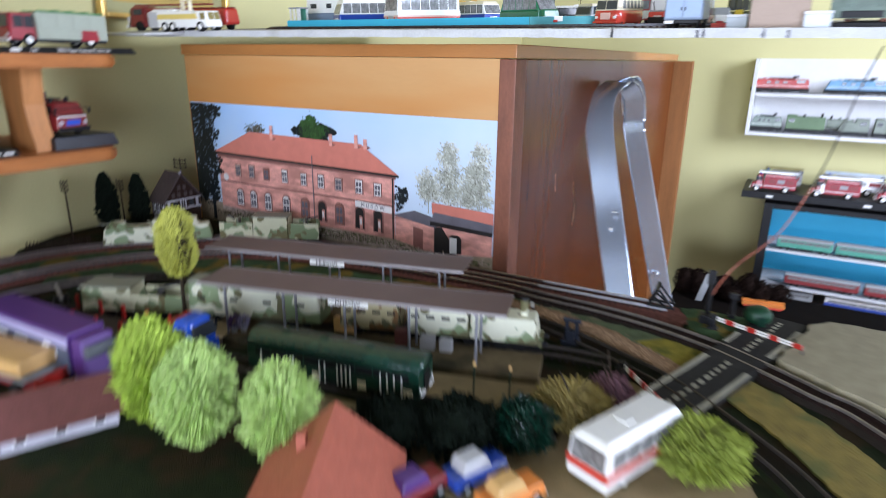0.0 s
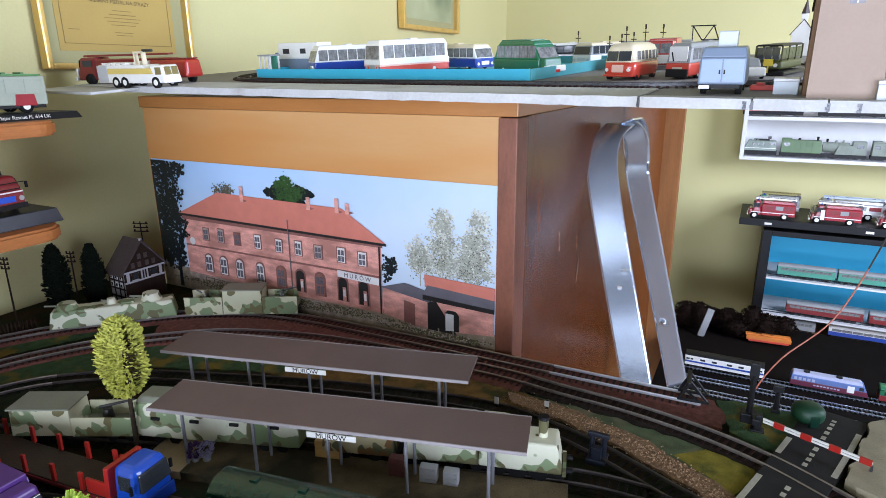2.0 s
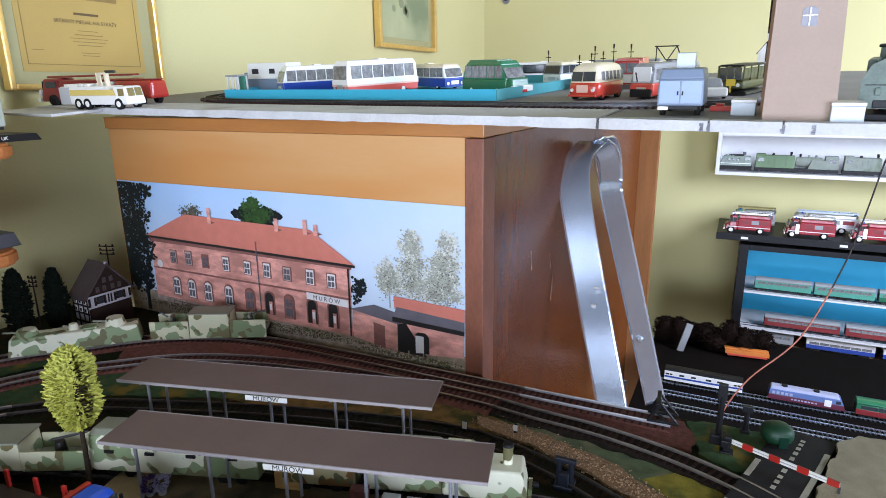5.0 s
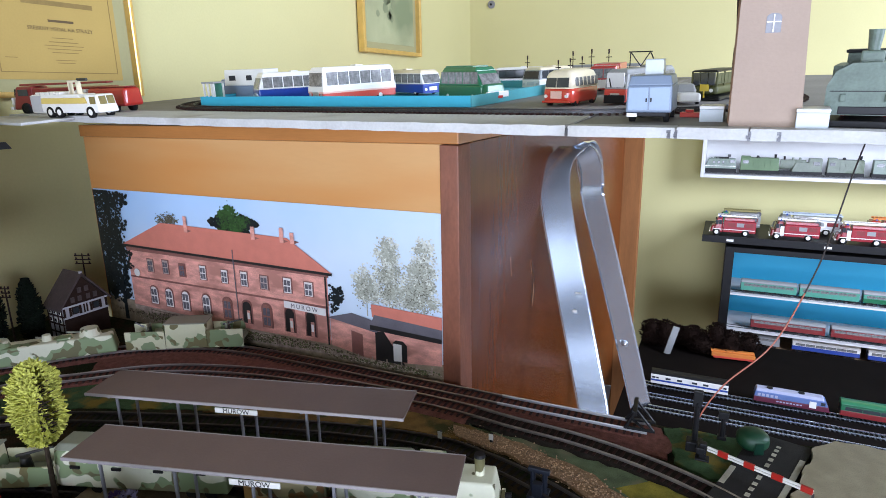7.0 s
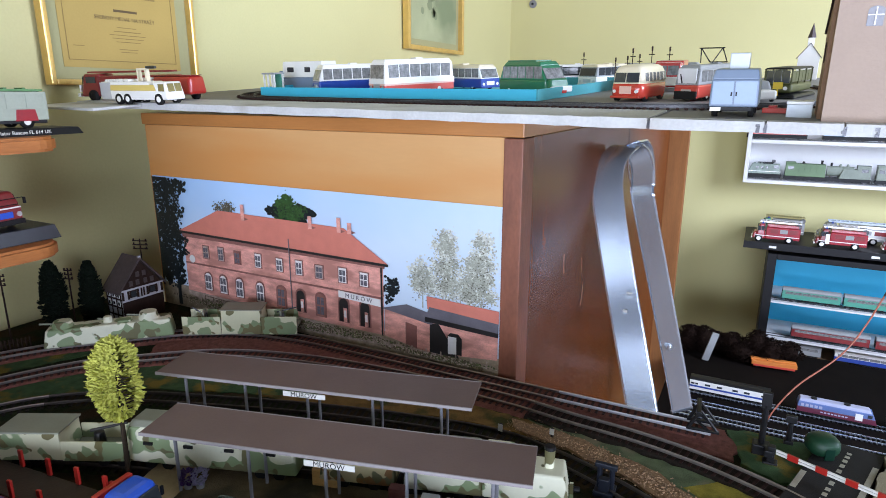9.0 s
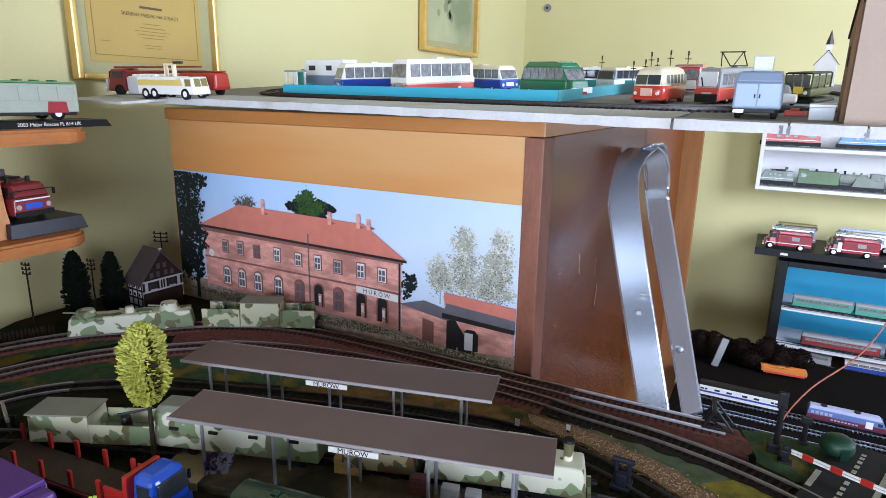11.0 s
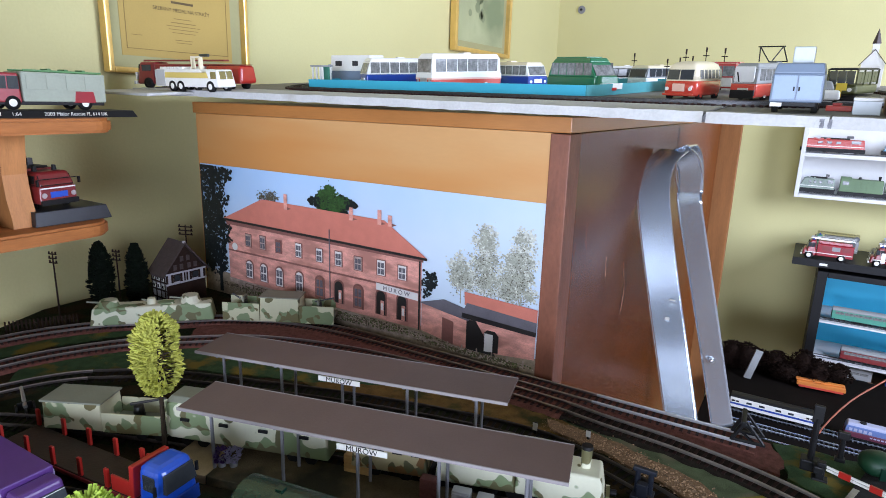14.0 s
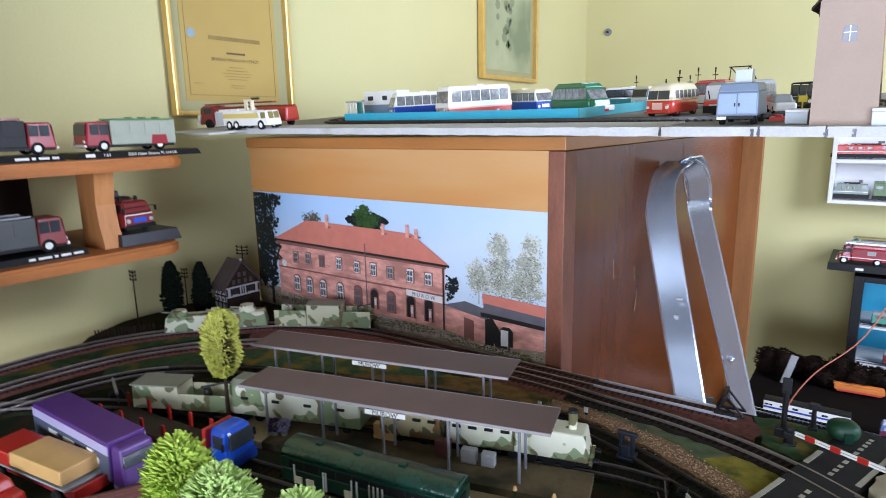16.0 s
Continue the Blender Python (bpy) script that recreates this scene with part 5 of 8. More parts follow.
part("nave", hexa(B(), -0.03, 0.03, 0, 0.048, 0.05, 0.05, 0, 0, 0.0006), WHITE, CH)
bm = poly(B(), [(-0.031, 0.0475), (0.031, 0.0475), (0.0, 0.075)], 0.05)
o = part("gable", bm, WHITE, CH)
o.location = (0, -0.025, 0)
for s in (-1, 1):
    bm = poly(B(), [(0, 0.0775), (s * 0.036, 0.0455), (s * 0.036, 0.0435), (0, 0.0755)], 0.054)
    o = part("roof_slope", bm, SLATE, CH)
    o.location = (0, -0.027, 0)
part("belfry", box(B(), -0.009, 0.009, -0.006, 0.012, 0.07, 0.088, 0.0004), WHITE, CH)
part("spire", cyl(B(), (0, 0.003, 0.088), (0, 0.003, 0.118), 0.012, 0.0006, 4), SLATE, CH)

TW = thing("model_tower", on_shelf(0.2725, 0.0135, 0, 2), "tall pinkish plaster model tower with a small arched window", "model building")
part("front_wall", poly(B(), [(0.0, 0.0), (0.0435, 0.0), (0.0392, 0.0905), (0.0, 0.0905)], 0.004), TOWER, TW)
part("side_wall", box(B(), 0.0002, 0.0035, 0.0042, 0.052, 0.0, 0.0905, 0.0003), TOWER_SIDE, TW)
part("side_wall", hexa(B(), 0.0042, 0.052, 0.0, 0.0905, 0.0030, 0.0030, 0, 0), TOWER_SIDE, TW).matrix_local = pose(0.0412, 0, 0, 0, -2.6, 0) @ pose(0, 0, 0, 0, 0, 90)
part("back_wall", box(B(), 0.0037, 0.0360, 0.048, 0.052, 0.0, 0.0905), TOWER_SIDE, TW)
bm = poly(B(), [(0.0, 0.0906), (0.0392, 0.0906), (0.0196, 0.113)], 0.004)
part("gable", bm, TOWER, TW)
for s in (-1, 1):
    bm = poly(B(), [(0.0196, 0.1155), (0.0196 + s * 0.0250, 0.0868), (0.0196 + s * 0.0250, 0.0848), (0.0196, 0.113)], 0.058)
    o = part("roof_slope", bm, TIMBER, TW)
    o.location = (0, -0.0025, 0)
win = part("arched_window", poly(B(), [(0.0160, 0.0608), (0.0248, 0.0608), (0.0248, 0.0702)] + [(0.0204 + 0.0044 * math.cos(a * math.pi / 8), 0.0702 + 0.0026 * math.sin(a * math.pi / 8)) for a in range(1, 9)], 0.0006), GREYPLASTIC, TW)
win.location = (0, -0.0005, 0)
part("glazing_bar", box(B(), 0.0201, 0.0207, -0.0011, -0.0006, 0.0612, 0.0722), WHITE, win)
part("glazing_bar", box(B(), 0.0163, 0.0245, -0.0011, -0.0006, 0.0672, 0.0678), WHITE, win)
part("side_window", box(B(), -0.0006, 0.0, 0.012, 0.017, 0.080, 0.089), TIMBER, TW)
bm = poly(B(), [(0.024, 0.0), (0.076, 0.0), (0.076, 0.060), (0.024, 0.083)], 0.03)
part("annex", bm, TOWER_SIDE, TW, "brown annex").matrix_local = pose(0.028, 0, 0, 0, 0, 90)
bm = poly(B(), [(0.022, 0.0845), (0.082, 0.0578), (0.082, 0.0600), (0.022, 0.0868)], 0.0345)
part("annex_roof", bm, TIMBER, TW).matrix_local = pose(0.0312, 0, 0, 0, 0, 90)
part("annex_window", box(B(), -0.0028, -0.0021, 0.038, 0.043, 0.038, 0.052), TIMBER, TW)

for u, v, a, b, c in ((0.250, 0.045, 0.0165, 0.016, 0.0115), (0.3125, 0.008, 0.0185, 0.022, 0.0132)):
    blk = thing("white_block", on_shelf(u, v), "small white cardboard box on the shelf", "box", "white boxes on the shelf")
    part("carton", box(B(), 0, a, 0, b, 0, c - 0.0022, 0.0003), ROOFBOX, blk)
    part("carton_lid", box(B(), -0.0003, a + 0.0003, -0.0003, b + 0.0003, c - 0.0021, c, 0.0003), SHELFWHITE, blk)
rd = thing("red_block", on_shelf(0.232, 0.075, 0, -6), "small red plastic model part lying on the shelf", "model part")
part("bar", box(B(), 0, 0.017, 0, 0.006, 0, 0.004, 0.0006), CORAL, rd)
part("lug", box(B(), 0.004, 0.010, 0.001, 0.005, 0.004, 0.006, 0.0004), RED, rd)

LOCOGREEN = mat("dull_green_loco_paint", (0.10, 0.14, 0.11), 0.5, var=0.3, scale=60, bump=0.15)
SL = thing("model_steam_locomotive", on_shelf(0.3560, 0.078, 0, -97) @ Matrix.Scale(0.72, 4), "dull dark green model steam locomotive standing on a dark base", "model locomotive")
part("base", box(B(), -0.11, 0.075, -0.028, 0.028, 0.0, 0.006, 0.0008), BLACK, SL)
part("frame_block", box(B(), -0.10, 0.066, -0.02, 0.02, 0.0105, 0.018, 0.001), BLACK, SL)
o = part("boiler", cyl(B(), (-0.05, 0, 0.038), (0.058, 0, 0.038), 0.0195, n=24), LOCOGREEN, SL)
part("smokebox_front", cyl(B(), (0.058, 0, 0.038), (0.0615, 0, 0.038), 0.019, 0.016, 24), LOCOGREEN, SL)
for z in (0.031, 0.044):
    part("hinge_strap", box(B(), 0.0612, 0.0622, -0.013, 0.013, z, z + 0.0012), LOCOGREEN, SL)
for s in (-1, 1):
    part("side_tank", box(B(), -0.045, 0.040, s * 0.0255 - 0.004, s * 0.0255 + 0.004, 0.02, 0.053, 0.0015), LOCOGREEN, SL)
    part("running_board", box(B(), -0.05, 0.062, s * 0.023 - 0.004, s * 0.023 + 0.004, 0.0182, 0.0198), LOCOGREEN, SL)
    for x in (-0.04, -0.015, 0.01, 0.035):
        part("driving_wheel", cyl(B(), (x, s * 0.0155, 0.0165), (x, s * 0.0185, 0.0165), 0.0105, n=20), DARKRED, SL)
part("front_shield", poly(B(), [(-0.031, 0.010), (0.031, 0.010), (0.031, 0.036), (0.025, 0.049), (0.013, 0.056), (-0.013, 0.056), (-0.025, 0.049), (-0.031, 0.036)], 0.0025), LOCOGREEN, SL, "armoured front shield").matrix_local = pose(0.0655, 0, 0, 0, 0, 90)
part("shield_seam", box(B(), 0.0655, 0.0662, -0.028, 0.028, 0.031, 0.0318), BLACK, SL)
for y in (-0.017, 0.017):
    part("coupling_hook", box(B(), 0.0655, 0.0685, y - 0.0022, y + 0.0022, 0.022, 0.029, 0.0007), LOCOGREEN, SL)
part("chimney_base", box(B(), 0.036, 0.054, -0.009, 0.009, 0.054, 0.066, 0.002), LOCOGREEN, SL)
part("chimney", cyl(B(), (0.045, 0, 0.064), (0.045, 0, 0.084), 0.0045, 0.0062, 16), LOCOGREEN, SL)
part("dome", cyl(B(), (0.005, 0, 0.054), (0.005, 0, 0.063), 0.009, 0.005, 16), LOCOGREEN, SL)
part("cab", box(B(), -0.09, -0.052, -0.024, 0.024, 0.018, 0.062, 0.001), LOCOGREEN, SL)
part("cab_roof", box(B(), -0.093, -0.048, -0.026, 0.026, 0.0622, 0.0655, 0.0014), BLACK, SL)

# ---- pictures on the side wall ----
def framed(name, y0, y1, z0, z1, w, tilt, label, deep=0.016):
    f = thing(name, pose(ROOM_W + 0.004, y0, z0, 0, tilt, 0), label, "picture frame")
    W, H = y1 - y0, z1 - z0
    for n, b in (("frame_side", (0, deep, 0, w, 0, H)), ("frame_side", (0, deep, W - w, W, 0, H)), ("frame_rail", (0, deep - 0.0004, w, W - w, 0, w)), ("frame_rail", (0, deep - 0.0004, w, W - w, H - w, H))):
        part(n, box(B(), *b, 0.0025), GOLD, f)
    part("backing", box(B(), 0.0, 0.004, w * 0.6, W - w * 0.6, w * 0.6, H - w * 0.6), PALEMAT, f)
    return f, W, H


f, W, H = framed("framed_certificate", -0.077, 0.181, 1.225, 1.60, 0.0085, 0.0, "gilt-framed yellowed certificate on the yellow wall")
part("paper", box(B(), 0.0042, 0.0048, 0.028, W - 0.03, 0.026, H - 0.035, 0.0001), PAPER, f, "yellowed parchment sheet")
for k, (z, a, b, h, ma) in enumerate(((0.080, 0.112, 0.158, 0.0014, FAINTINK), (0.075, 0.104, 0.166, 0.0011, FAINTINK), (0.070, 0.108, 0.162, 0.0011, FAINTINK), (0.065, 0.114, 0.156, 0.0011, FAINTINK), (0.054, 0.118, 0.15, 0.0011, FAINTINK), (0.050, 0.12, 0.148, 0.0011, FAINTINK), (0.109, 0.115, 0.155, 0.0034, TITLEINK), (0.056, 0.045, 0.062, 0.001, FAINTINK), (0.132, 0.08, 0.19, 0.007, FAINTINK), (0.086, 0.118, 0.15, 0.0011, FAINTINK))):
    part("text_bar", box(B(), 0.0049, 0.0051, a, b, z, z + h), ma, f)
words("title_lettering", "SREBRNY MEDAL NA STRAŻY", 0.0078, TITLEINK, f, pose(0.0051, 0.134, 0.099, 90, 0, 90), 0.0001)
part("emblem", cyl(B(), (0.0049, 0.047, 0.14), (0.0052, 0.047, 0.14), 0.008, n=16), mat("faded_blue_print", (0.25, 0.33, 0.36), 0.8, bump=0), f)
part("seal", cyl(B(), (0.0049, 0.13, 0.255), (0.0052, 0.13, 0.255), 0.012, n=16), mat("faded_red_print", (0.5, 0.22, 0.08), 0.8, bump=0), f)
for n, b in (("border", (0.0049, 0.0052, 0.036, 0.0372, 0.036, H - 0.045)), ("border", (0.0049, 0.0052, W - 0.0392, W - 0.038, 0.036, H - 0.045)), ("border", (0.0049, 0.0052, 0.036, W - 0.038, 0.036, 0.0372))):
    part(n, box(B(), *b), FAINTINK, f)
f, W, H = framed("framed_print", 0.895, 1.24, 1.333, 1.79, 0.012, 0.0, "gilt-framed faded green print on the yellow wall", 0.02)
part("print", box(B(), 0.0042, 0.0048, 0.03, W - 0.03, 0.03, H - 0.03), mat("faded_green_print", (0.36, 0.38, 0.22), 0.7, var=0.2, scale=9, tint=(0.2, 0.24, 0.13), amount=-0.05, bump=0), f)
bm = B()
rp = random.Random(9)
for k in range(26):
    y, z = W / 2 + rp.gauss(0, 0.03), 0.1 + rp.uniform(0, 0.2)
    cyl(bm, (0.0049, y, z), (0.0052, y, z), rp.uniform(0.006, 0.016), n=9)
tagged(part("faded_shape", bm, mat("faded_dark_green_print", (0.22, 0.25, 0.14), 0.7, bump=0), f), kind="stuff")
hk = thing("wall_hook", pose(-0.581, ROOM_N - 0.001, 1.537), "small grey round hook plate on the yellow wall", "hook")
part("plate", cyl(B(), (0, 0, 0), (0, -0.004, 0), 0.014, n=18), GREYPLASTIC, hk)
part("screw", cyl(B(), (0, -0.004, 0), (0, -0.009, 0), 0.004, n=10), BLACK, hk)


# ---- models on the side wall shelves (fronts along the shelf) ----
def display_base(m, L, W, label, marks=0):
    b = thing("black_plinth", m, label, "plinth", "plinths on the wall shelves")
    part("plinth", hexa(B(), -L / 2, L / 2, 0, 0.0075, W, W * 0.86, 0.003, 0.003, 0.0004), BLACK, b)
    rr = random.Random(marks)
    x = L * 0.46
    for k in range(marks if marks != 9 else 0):
        w = rr.choice((0.004, 0.007, 0.011, 0.014))
        part("text_bar", box(B(), x - w, x, -W / 2 + 0.0012, -W / 2 + 0.0017, 0.0025, 0.0052), WHITE, b)
        x -= w + 0.003
    if marks == 9:
        part("text_bar", box(B(), -0.072, -0.061, -W / 2 + 0.0012, -W / 2 + 0.0017, 0.0015, 0.0060), WHITE, b)
        words("scale_lettering", "1:64", 0.0054, WHITE, b, pose(-0.047, -W / 2 + 0.001, 0.0038, 90, 0, 0), 0.0002)
        words("name_lettering", "2003 Major Rescue FL 614 UK", 0.0054, WHITE, b, pose(0.013, -W / 2 + 0.001, 0.0038, 90, 0, 0), 0.0002)
    return b


RAILGREEN = mat("leaf_green_enamel", (0.07, 0.2, 0.06), 0.4, var=0.15, bump=0)


def wall_truck(m, label, L, W, H, cab, body, rim=WHITE, rail=RAILGREEN, group="model fire engines"):
    c = L * 0.26
    v = vehicle("model_fire_engine", m, label,
                [("cab", L / 2 - c, L / 2, H * 0.16, H * 0.88, W, W * 0.92, 0.001, 0.004, cab, 0.002), ("body", -L / 2, L / 2 - c - 0.0008, H * 0.2, H * 0.92, W * 1.02, W * 1.01, 0, 0, body, 0.001),
                 ("skirt", -L / 2 + 0.002, L / 2 - 0.002, H * 0.12, H * 0.22, W * 0.97, W * 0.97, 0, 0, BLACK, 0.0006), ("wheel_arch", -L * 0.3 - 0.012, -L * 0.3 + 0.012, H * 0.18, H * 0.48, W * 1.035, W * 1.035, 0.002, 0.002, cab, 0.0008)],
                side=[(L / 2 - c * 0.95, L / 2 - c * 0.2, 2, H * 0.5, H * 0.8, W * 0.484, GLASSY), (-L / 2 + 0.003, L / 2 - c - 0.004, 4, H * 0.5, H * 0.86, W * 0.512, body)],
                ends=[(L / 2 - 0.001, H * 0.5, H * 0.82, W * 0.84, 1, -0.12, GLASSY)], wheels=[(L * 0.32, H * 0.17, W * 0.44), (-L * 0.3, H * 0.17, W * 0.44)],
                lamps=[(L / 2, s * W * 0.36, H * 0.3, W * 0.06, SILVER) for s in (-1, 1)],
                bars=[("bumper", (L / 2 - 0.001, L / 2 + 0.002, -W * 0.48, W * 0.48, H * 0.14, H * 0.22), WHITE), ("roof_rail", (-L / 2 + 0.002, L / 2 - c - 0.004, -W * 0.45, -W * 0.4, H * 0.93, H * 0.98), rail), ("roof_rail", (-L / 2 + 0.002, L / 2 - c - 0.004, W * 0.4, W * 0.45, H * 0.93, H * 0.98), rail), ("roof_deck", (-L / 2 + 0.004, L / 2 - c - 0.006, -W * 0.36, W * 0.36, H * 0.92, H * 0.95), rail)], group=group, category="model fire engine")
    for x in (-L * 0.36, -L * 0.2, -L * 0.05):
        part("roof_fitting", box(B(), x - 0.002, x + 0.002, -W * 0.2, W * 0.2, H * 0.95, H * 1.02, 0.0004), rail, v)
    return v


DUSKGREY = mat("dark_grey_enamel", (0.05, 0.055, 0.052), 0.4, var=0.15, bump=0)
S1, S2, SY = 1.1695, 1.0565, 0.018
display_base(pose(-0.488, -0.262 + SY, S1, 0, 0, 90), 0.165, 0.06, "black display base with white lettering bars", 9)
wall_truck(pose(-0.488, -0.268 + SY, S1 + 0.0077, 0, 0, -90), "red and silver-grey model fire engine with green rails", 0.118, 0.036, 0.042, CRIMSON, SAGE)
display_base(pose(-0.488, -0.44 + SY, S1, 0, 0, 90), 0.165, 0.06, "black display base with faint lettering", 4)
wall_truck(pose(-0.488, -0.418 + SY, S1 + 0.0077, 0, 0, 90), "crimson model fire engine with black body on a display base", 0.118, 0.036, 0.042, CRIMSON, BLACK, rail=DARKRED)
pl2 = thing("black_plinth", pose(-0.496, -0.268 + SY, S2, 0, 0, 90), "thick blue-black display base on the lower shelf", "plinth", "plinths on the wall shelves")
part("plinth", hexa(B(), -0.040, 0.042, 0, 0.0155, 0.088, 0.082, 0.002, 0.004, 0.0008), mat("blue_black_plastic", (0.012, 0.014, 0.02), 0.4, var=0.2, bump=0), pl2)
cr = vehicle("model_fire_engine", pose(-0.498, -0.280 + SY, S2 + 0.0157, 0, 0, 8), "dark red model fire engine facing the room",
             [("cab", 0.0, 0.034, 0.006, 0.025, 0.042, 0.041, 0, 0, DARKRED, 0.002), ("cab_top", 0.002, 0.034, 0.0245, 0.040, 0.041, 0.035, 0.002, 0.007, DARKRED, 0.003), ("body", -0.05, -0.001, 0.006, 0.041, 0.042, 0.040, 0, 0, DARKRED, 0.001), ("roof_deck", -0.048, -0.004, 0.0412, 0.0432, 0.034, 0.032, 0, 0, BLACK, 0.0006)],
             side=[(0.006, 0.026, 1, 0.026, 0.036, 0.0196, BLACK)], ends=[(0.0330, 0.0255, 0.0378, 0.037, 1, -0.46, BLACK)], wheels=[(0.016, 0.0075, 0.018), (-0.034, 0.0075, 0.018)], lamps=[(0.0345, s * 0.0165, 0.0155, 0.0028, SILVER) for s in (-1, 1)],
             bars=[("bumper", (0.0335, 0.0368, -0.021, 0.021, 0.005, 0.0105), BLACK), ("front_panel", (0.0338, 0.0352, -0.0095, 0.0095, 0.0125, 0.0190), BRIGHTBLUE), ("belt_line", (0.0335, 0.0348, -0.0195, 0.0195, 0.0222, 0.0238), WHITE), ("mirror", (0.034, 0.037, -0.0245, -0.0225, 0.026, 0.033), BLACK), ("mirror", (0.034, 0.037, 0.0225, 0.0245, 0.026, 0.033), BLACK), ("mirror_arm", (0.0335, 0.035, -0.0225, 0.0225, 0.0325, 0.0333), BLACK)], rim=BLACK)
for y in (-0.011, 0.011):
    part("beacon", cyl(B(), (0.014, y, 0.0398), (0.014, y, 0.0455), 0.0028, 0.002, 10), BLACK, cr)
for x, y, h in ((-0.012, -0.008, 0.006), (-0.02, 0.006, 0.008), (-0.032, -0.004, 0.005)):
    part("roof_fitting", box(B(), x - 0.003, x + 0.003, y - 0.003, y + 0.003, 0.0432, 0.0432 + h, 0.0006), DARK_STEEL, cr)
display_base(pose(-0.482, -0.43 + SY, S2, 0, 0, 90), 0.165, 0.06, "black display base on the lower shelf", 5)
wall_truck(pose(-0.482, -0.425 + SY, S2 + 0.0077, 0, 0, 90), "dark red model fire engine with dark grey body and ladder", 0.12, 0.038, 0.046, DARKRED, DUSKGREY, rail=GREY)

# ---- back wall: white open shelf, black shelf and blue display case ----
WS = thing("wall_display_shelf", pose(0.195, 1.60, 0.935), "white open wall shelf with two levels of model trains", "shelf")
part("backing", box(B(), 0.0, 1.3, 0.085, 0.098, 0.0, 0.245), SHELFWHITE, WS)
part("side_panel", box(B(), 0.0, 0.012, 0.0, 0.0848, 0.0, 0.245, 0.001), SHELFWHITE, WS)
for z in (0.0, 0.127):
    part("level_board", box(B(), 0.0122, 1.3, 0.0005, 0.0848, z, z + 0.011, 0.001), SHELFWHITE, WS)
    for s in (0.022, 0.038):
        part("rail", box(B(), 0.0125, 1.29, s, s + 0.002, z + 0.0112, z + 0.0135), DARK_STEEL, WS)


def small_loco(m, label, L, col, kind=0, group="model locomotives on the white shelf"):
    v = thing("model_locomotive", m, label, "model locomotive", group)
    W = 0.03
    part("frame_block", box(B(), -L / 2, L / 2, -W * 0.4, W * 0.4, 0.002, 0.010, 0.0008), BLACK, v)
    if kind == 0:
        part("body", hexa(B(), -L / 2 + 0.002, L / 2 - 0.002, 0.0102, 0.036, W, W * 0.9, 0.003, 0.012, 0.002), col, v)
        part("roof_gear", box(B(), -L * 0.25, L * 0.2, -0.006, 0.006, 0.036, 0.0395, 0.0006), BLACK, v)
        part("sole_bar", box(B(), -L / 2, L / 2, -W * 0.52, W * 0.52, 0.0095, 0.0125, 0.0004), BLACK, v)
        part("belt_stripe", box(B(), -L / 2 + 0.003, L / 2 - 0.005, -W * 0.505, W * 0.505, 0.0175, 0.0188), WHITE, v)
        for k in range(3):
            part("window", box(B(), L * (-0.12 + 0.14 * k), L * (-0.05 + 0.14 * k), -W * 0.50, W * 0.50, 0.0245, 0.0305, 0.0003), GLASSY, v)
        for k in range(3):
            part("roof_hatch", box(B(), L * (0.05 + 0.1 * k), L * (0.11 + 0.1 * k), -0.008, 0.008, 0.0355, 0.0382, 0.0005), col, v)
        part("pantograph", box(B(), -L * 0.3, -L * 0.2, -0.008, 0.008, 0.0397, 0.0455, 0.0004), DARK_STEEL, v)
    elif kind == 1:
        part("body", hexa(B(), -L / 2 + 0.002, L / 2 - 0.002, 0.0102, 0.040, W, W * 0.95, 0.001, 0.001, 0.0015), col, v)
        part("chimney", cyl(B(), (L * 0.38, 0, 0.04), (L * 0.38, 0, 0.049), 0.003, 0.004, 10), BLACK, v)
        part("dome", cyl(B(), (-L * 0.05, 0, 0.04), (-L * 0.05, 0, 0.045), 0.005, 0.003, 10), BLACK, v)
        part("cab_roof", hexa(B(), -L * 0.48, -L * 0.22, 0.0401, 0.0435, W * 1.02, W * 0.8, 0.001, 0.002, 0.0006), col, v)
        for k in range(4):
            part("rib", box(B(), L * (-0.15 + 0.14 * k) - 0.0006, L * (-0.15 + 0.14 * k) + 0.0006, -W * 0.51, W * 0.51, 0.012, 0.0395), col, v)
    else:
        part("boiler", cyl(B(), (-L * 0.12, 0, 0.026), (L * 0.47, 0, 0.026), 0.0115, n=14), col, v)
        part("side_tank", hexa(B(), -L * 0.2, L * 0.2, 0.0102, 0.032, W, W * 0.96, 0.002, 0.01, 0.001), col, v)
        part("cab", box(B(), -L * 0.48, -L * 0.18, -W * 0.48, W * 0.48, 0.0102, 0.041, 0.001), col, v)
        for x in (0.02, 0.18):
            part("dome", cyl(B(), (L * x, 0, 0.035), (L * x, 0, 0.0425), 0.0048, 0.0028, 12), col, v)
        part("chimney", cyl(B(), (L * 0.38, 0, 0.036), (L * 0.38, 0, 0.045), 0.0028, 0.0036, 10), BLACK, v)
    for k in range(4):
        for s in (-1, 1):
            part("wheel", cyl(B(), (-L * 0.36 + k * L * 0.24, s * 0.009, 0.0055), (-L * 0.36 + k * L * 0.24, s * 0.0115, 0.0055), 0.0055, n=12), DARK_STEEL, v)
    for s in (-1, 1):
        part("window", box(B(), -L * 0.42, -L * 0.28, s * W * 0.485 - 0.0004, s * W * 0.485 + 0.0004, 0.026, 0.034), GLASSY, v)
    return v


zl, zu = 0.935 + 0.0136, 0.935 + 0.1406
GG = mat("camouflaged_loco_grey", (0.2, 0.23, 0.19), 0.6, var=0.2, scale=60, tint=(0.1, 0.13, 0.08), amount=-0.05, bump=0)
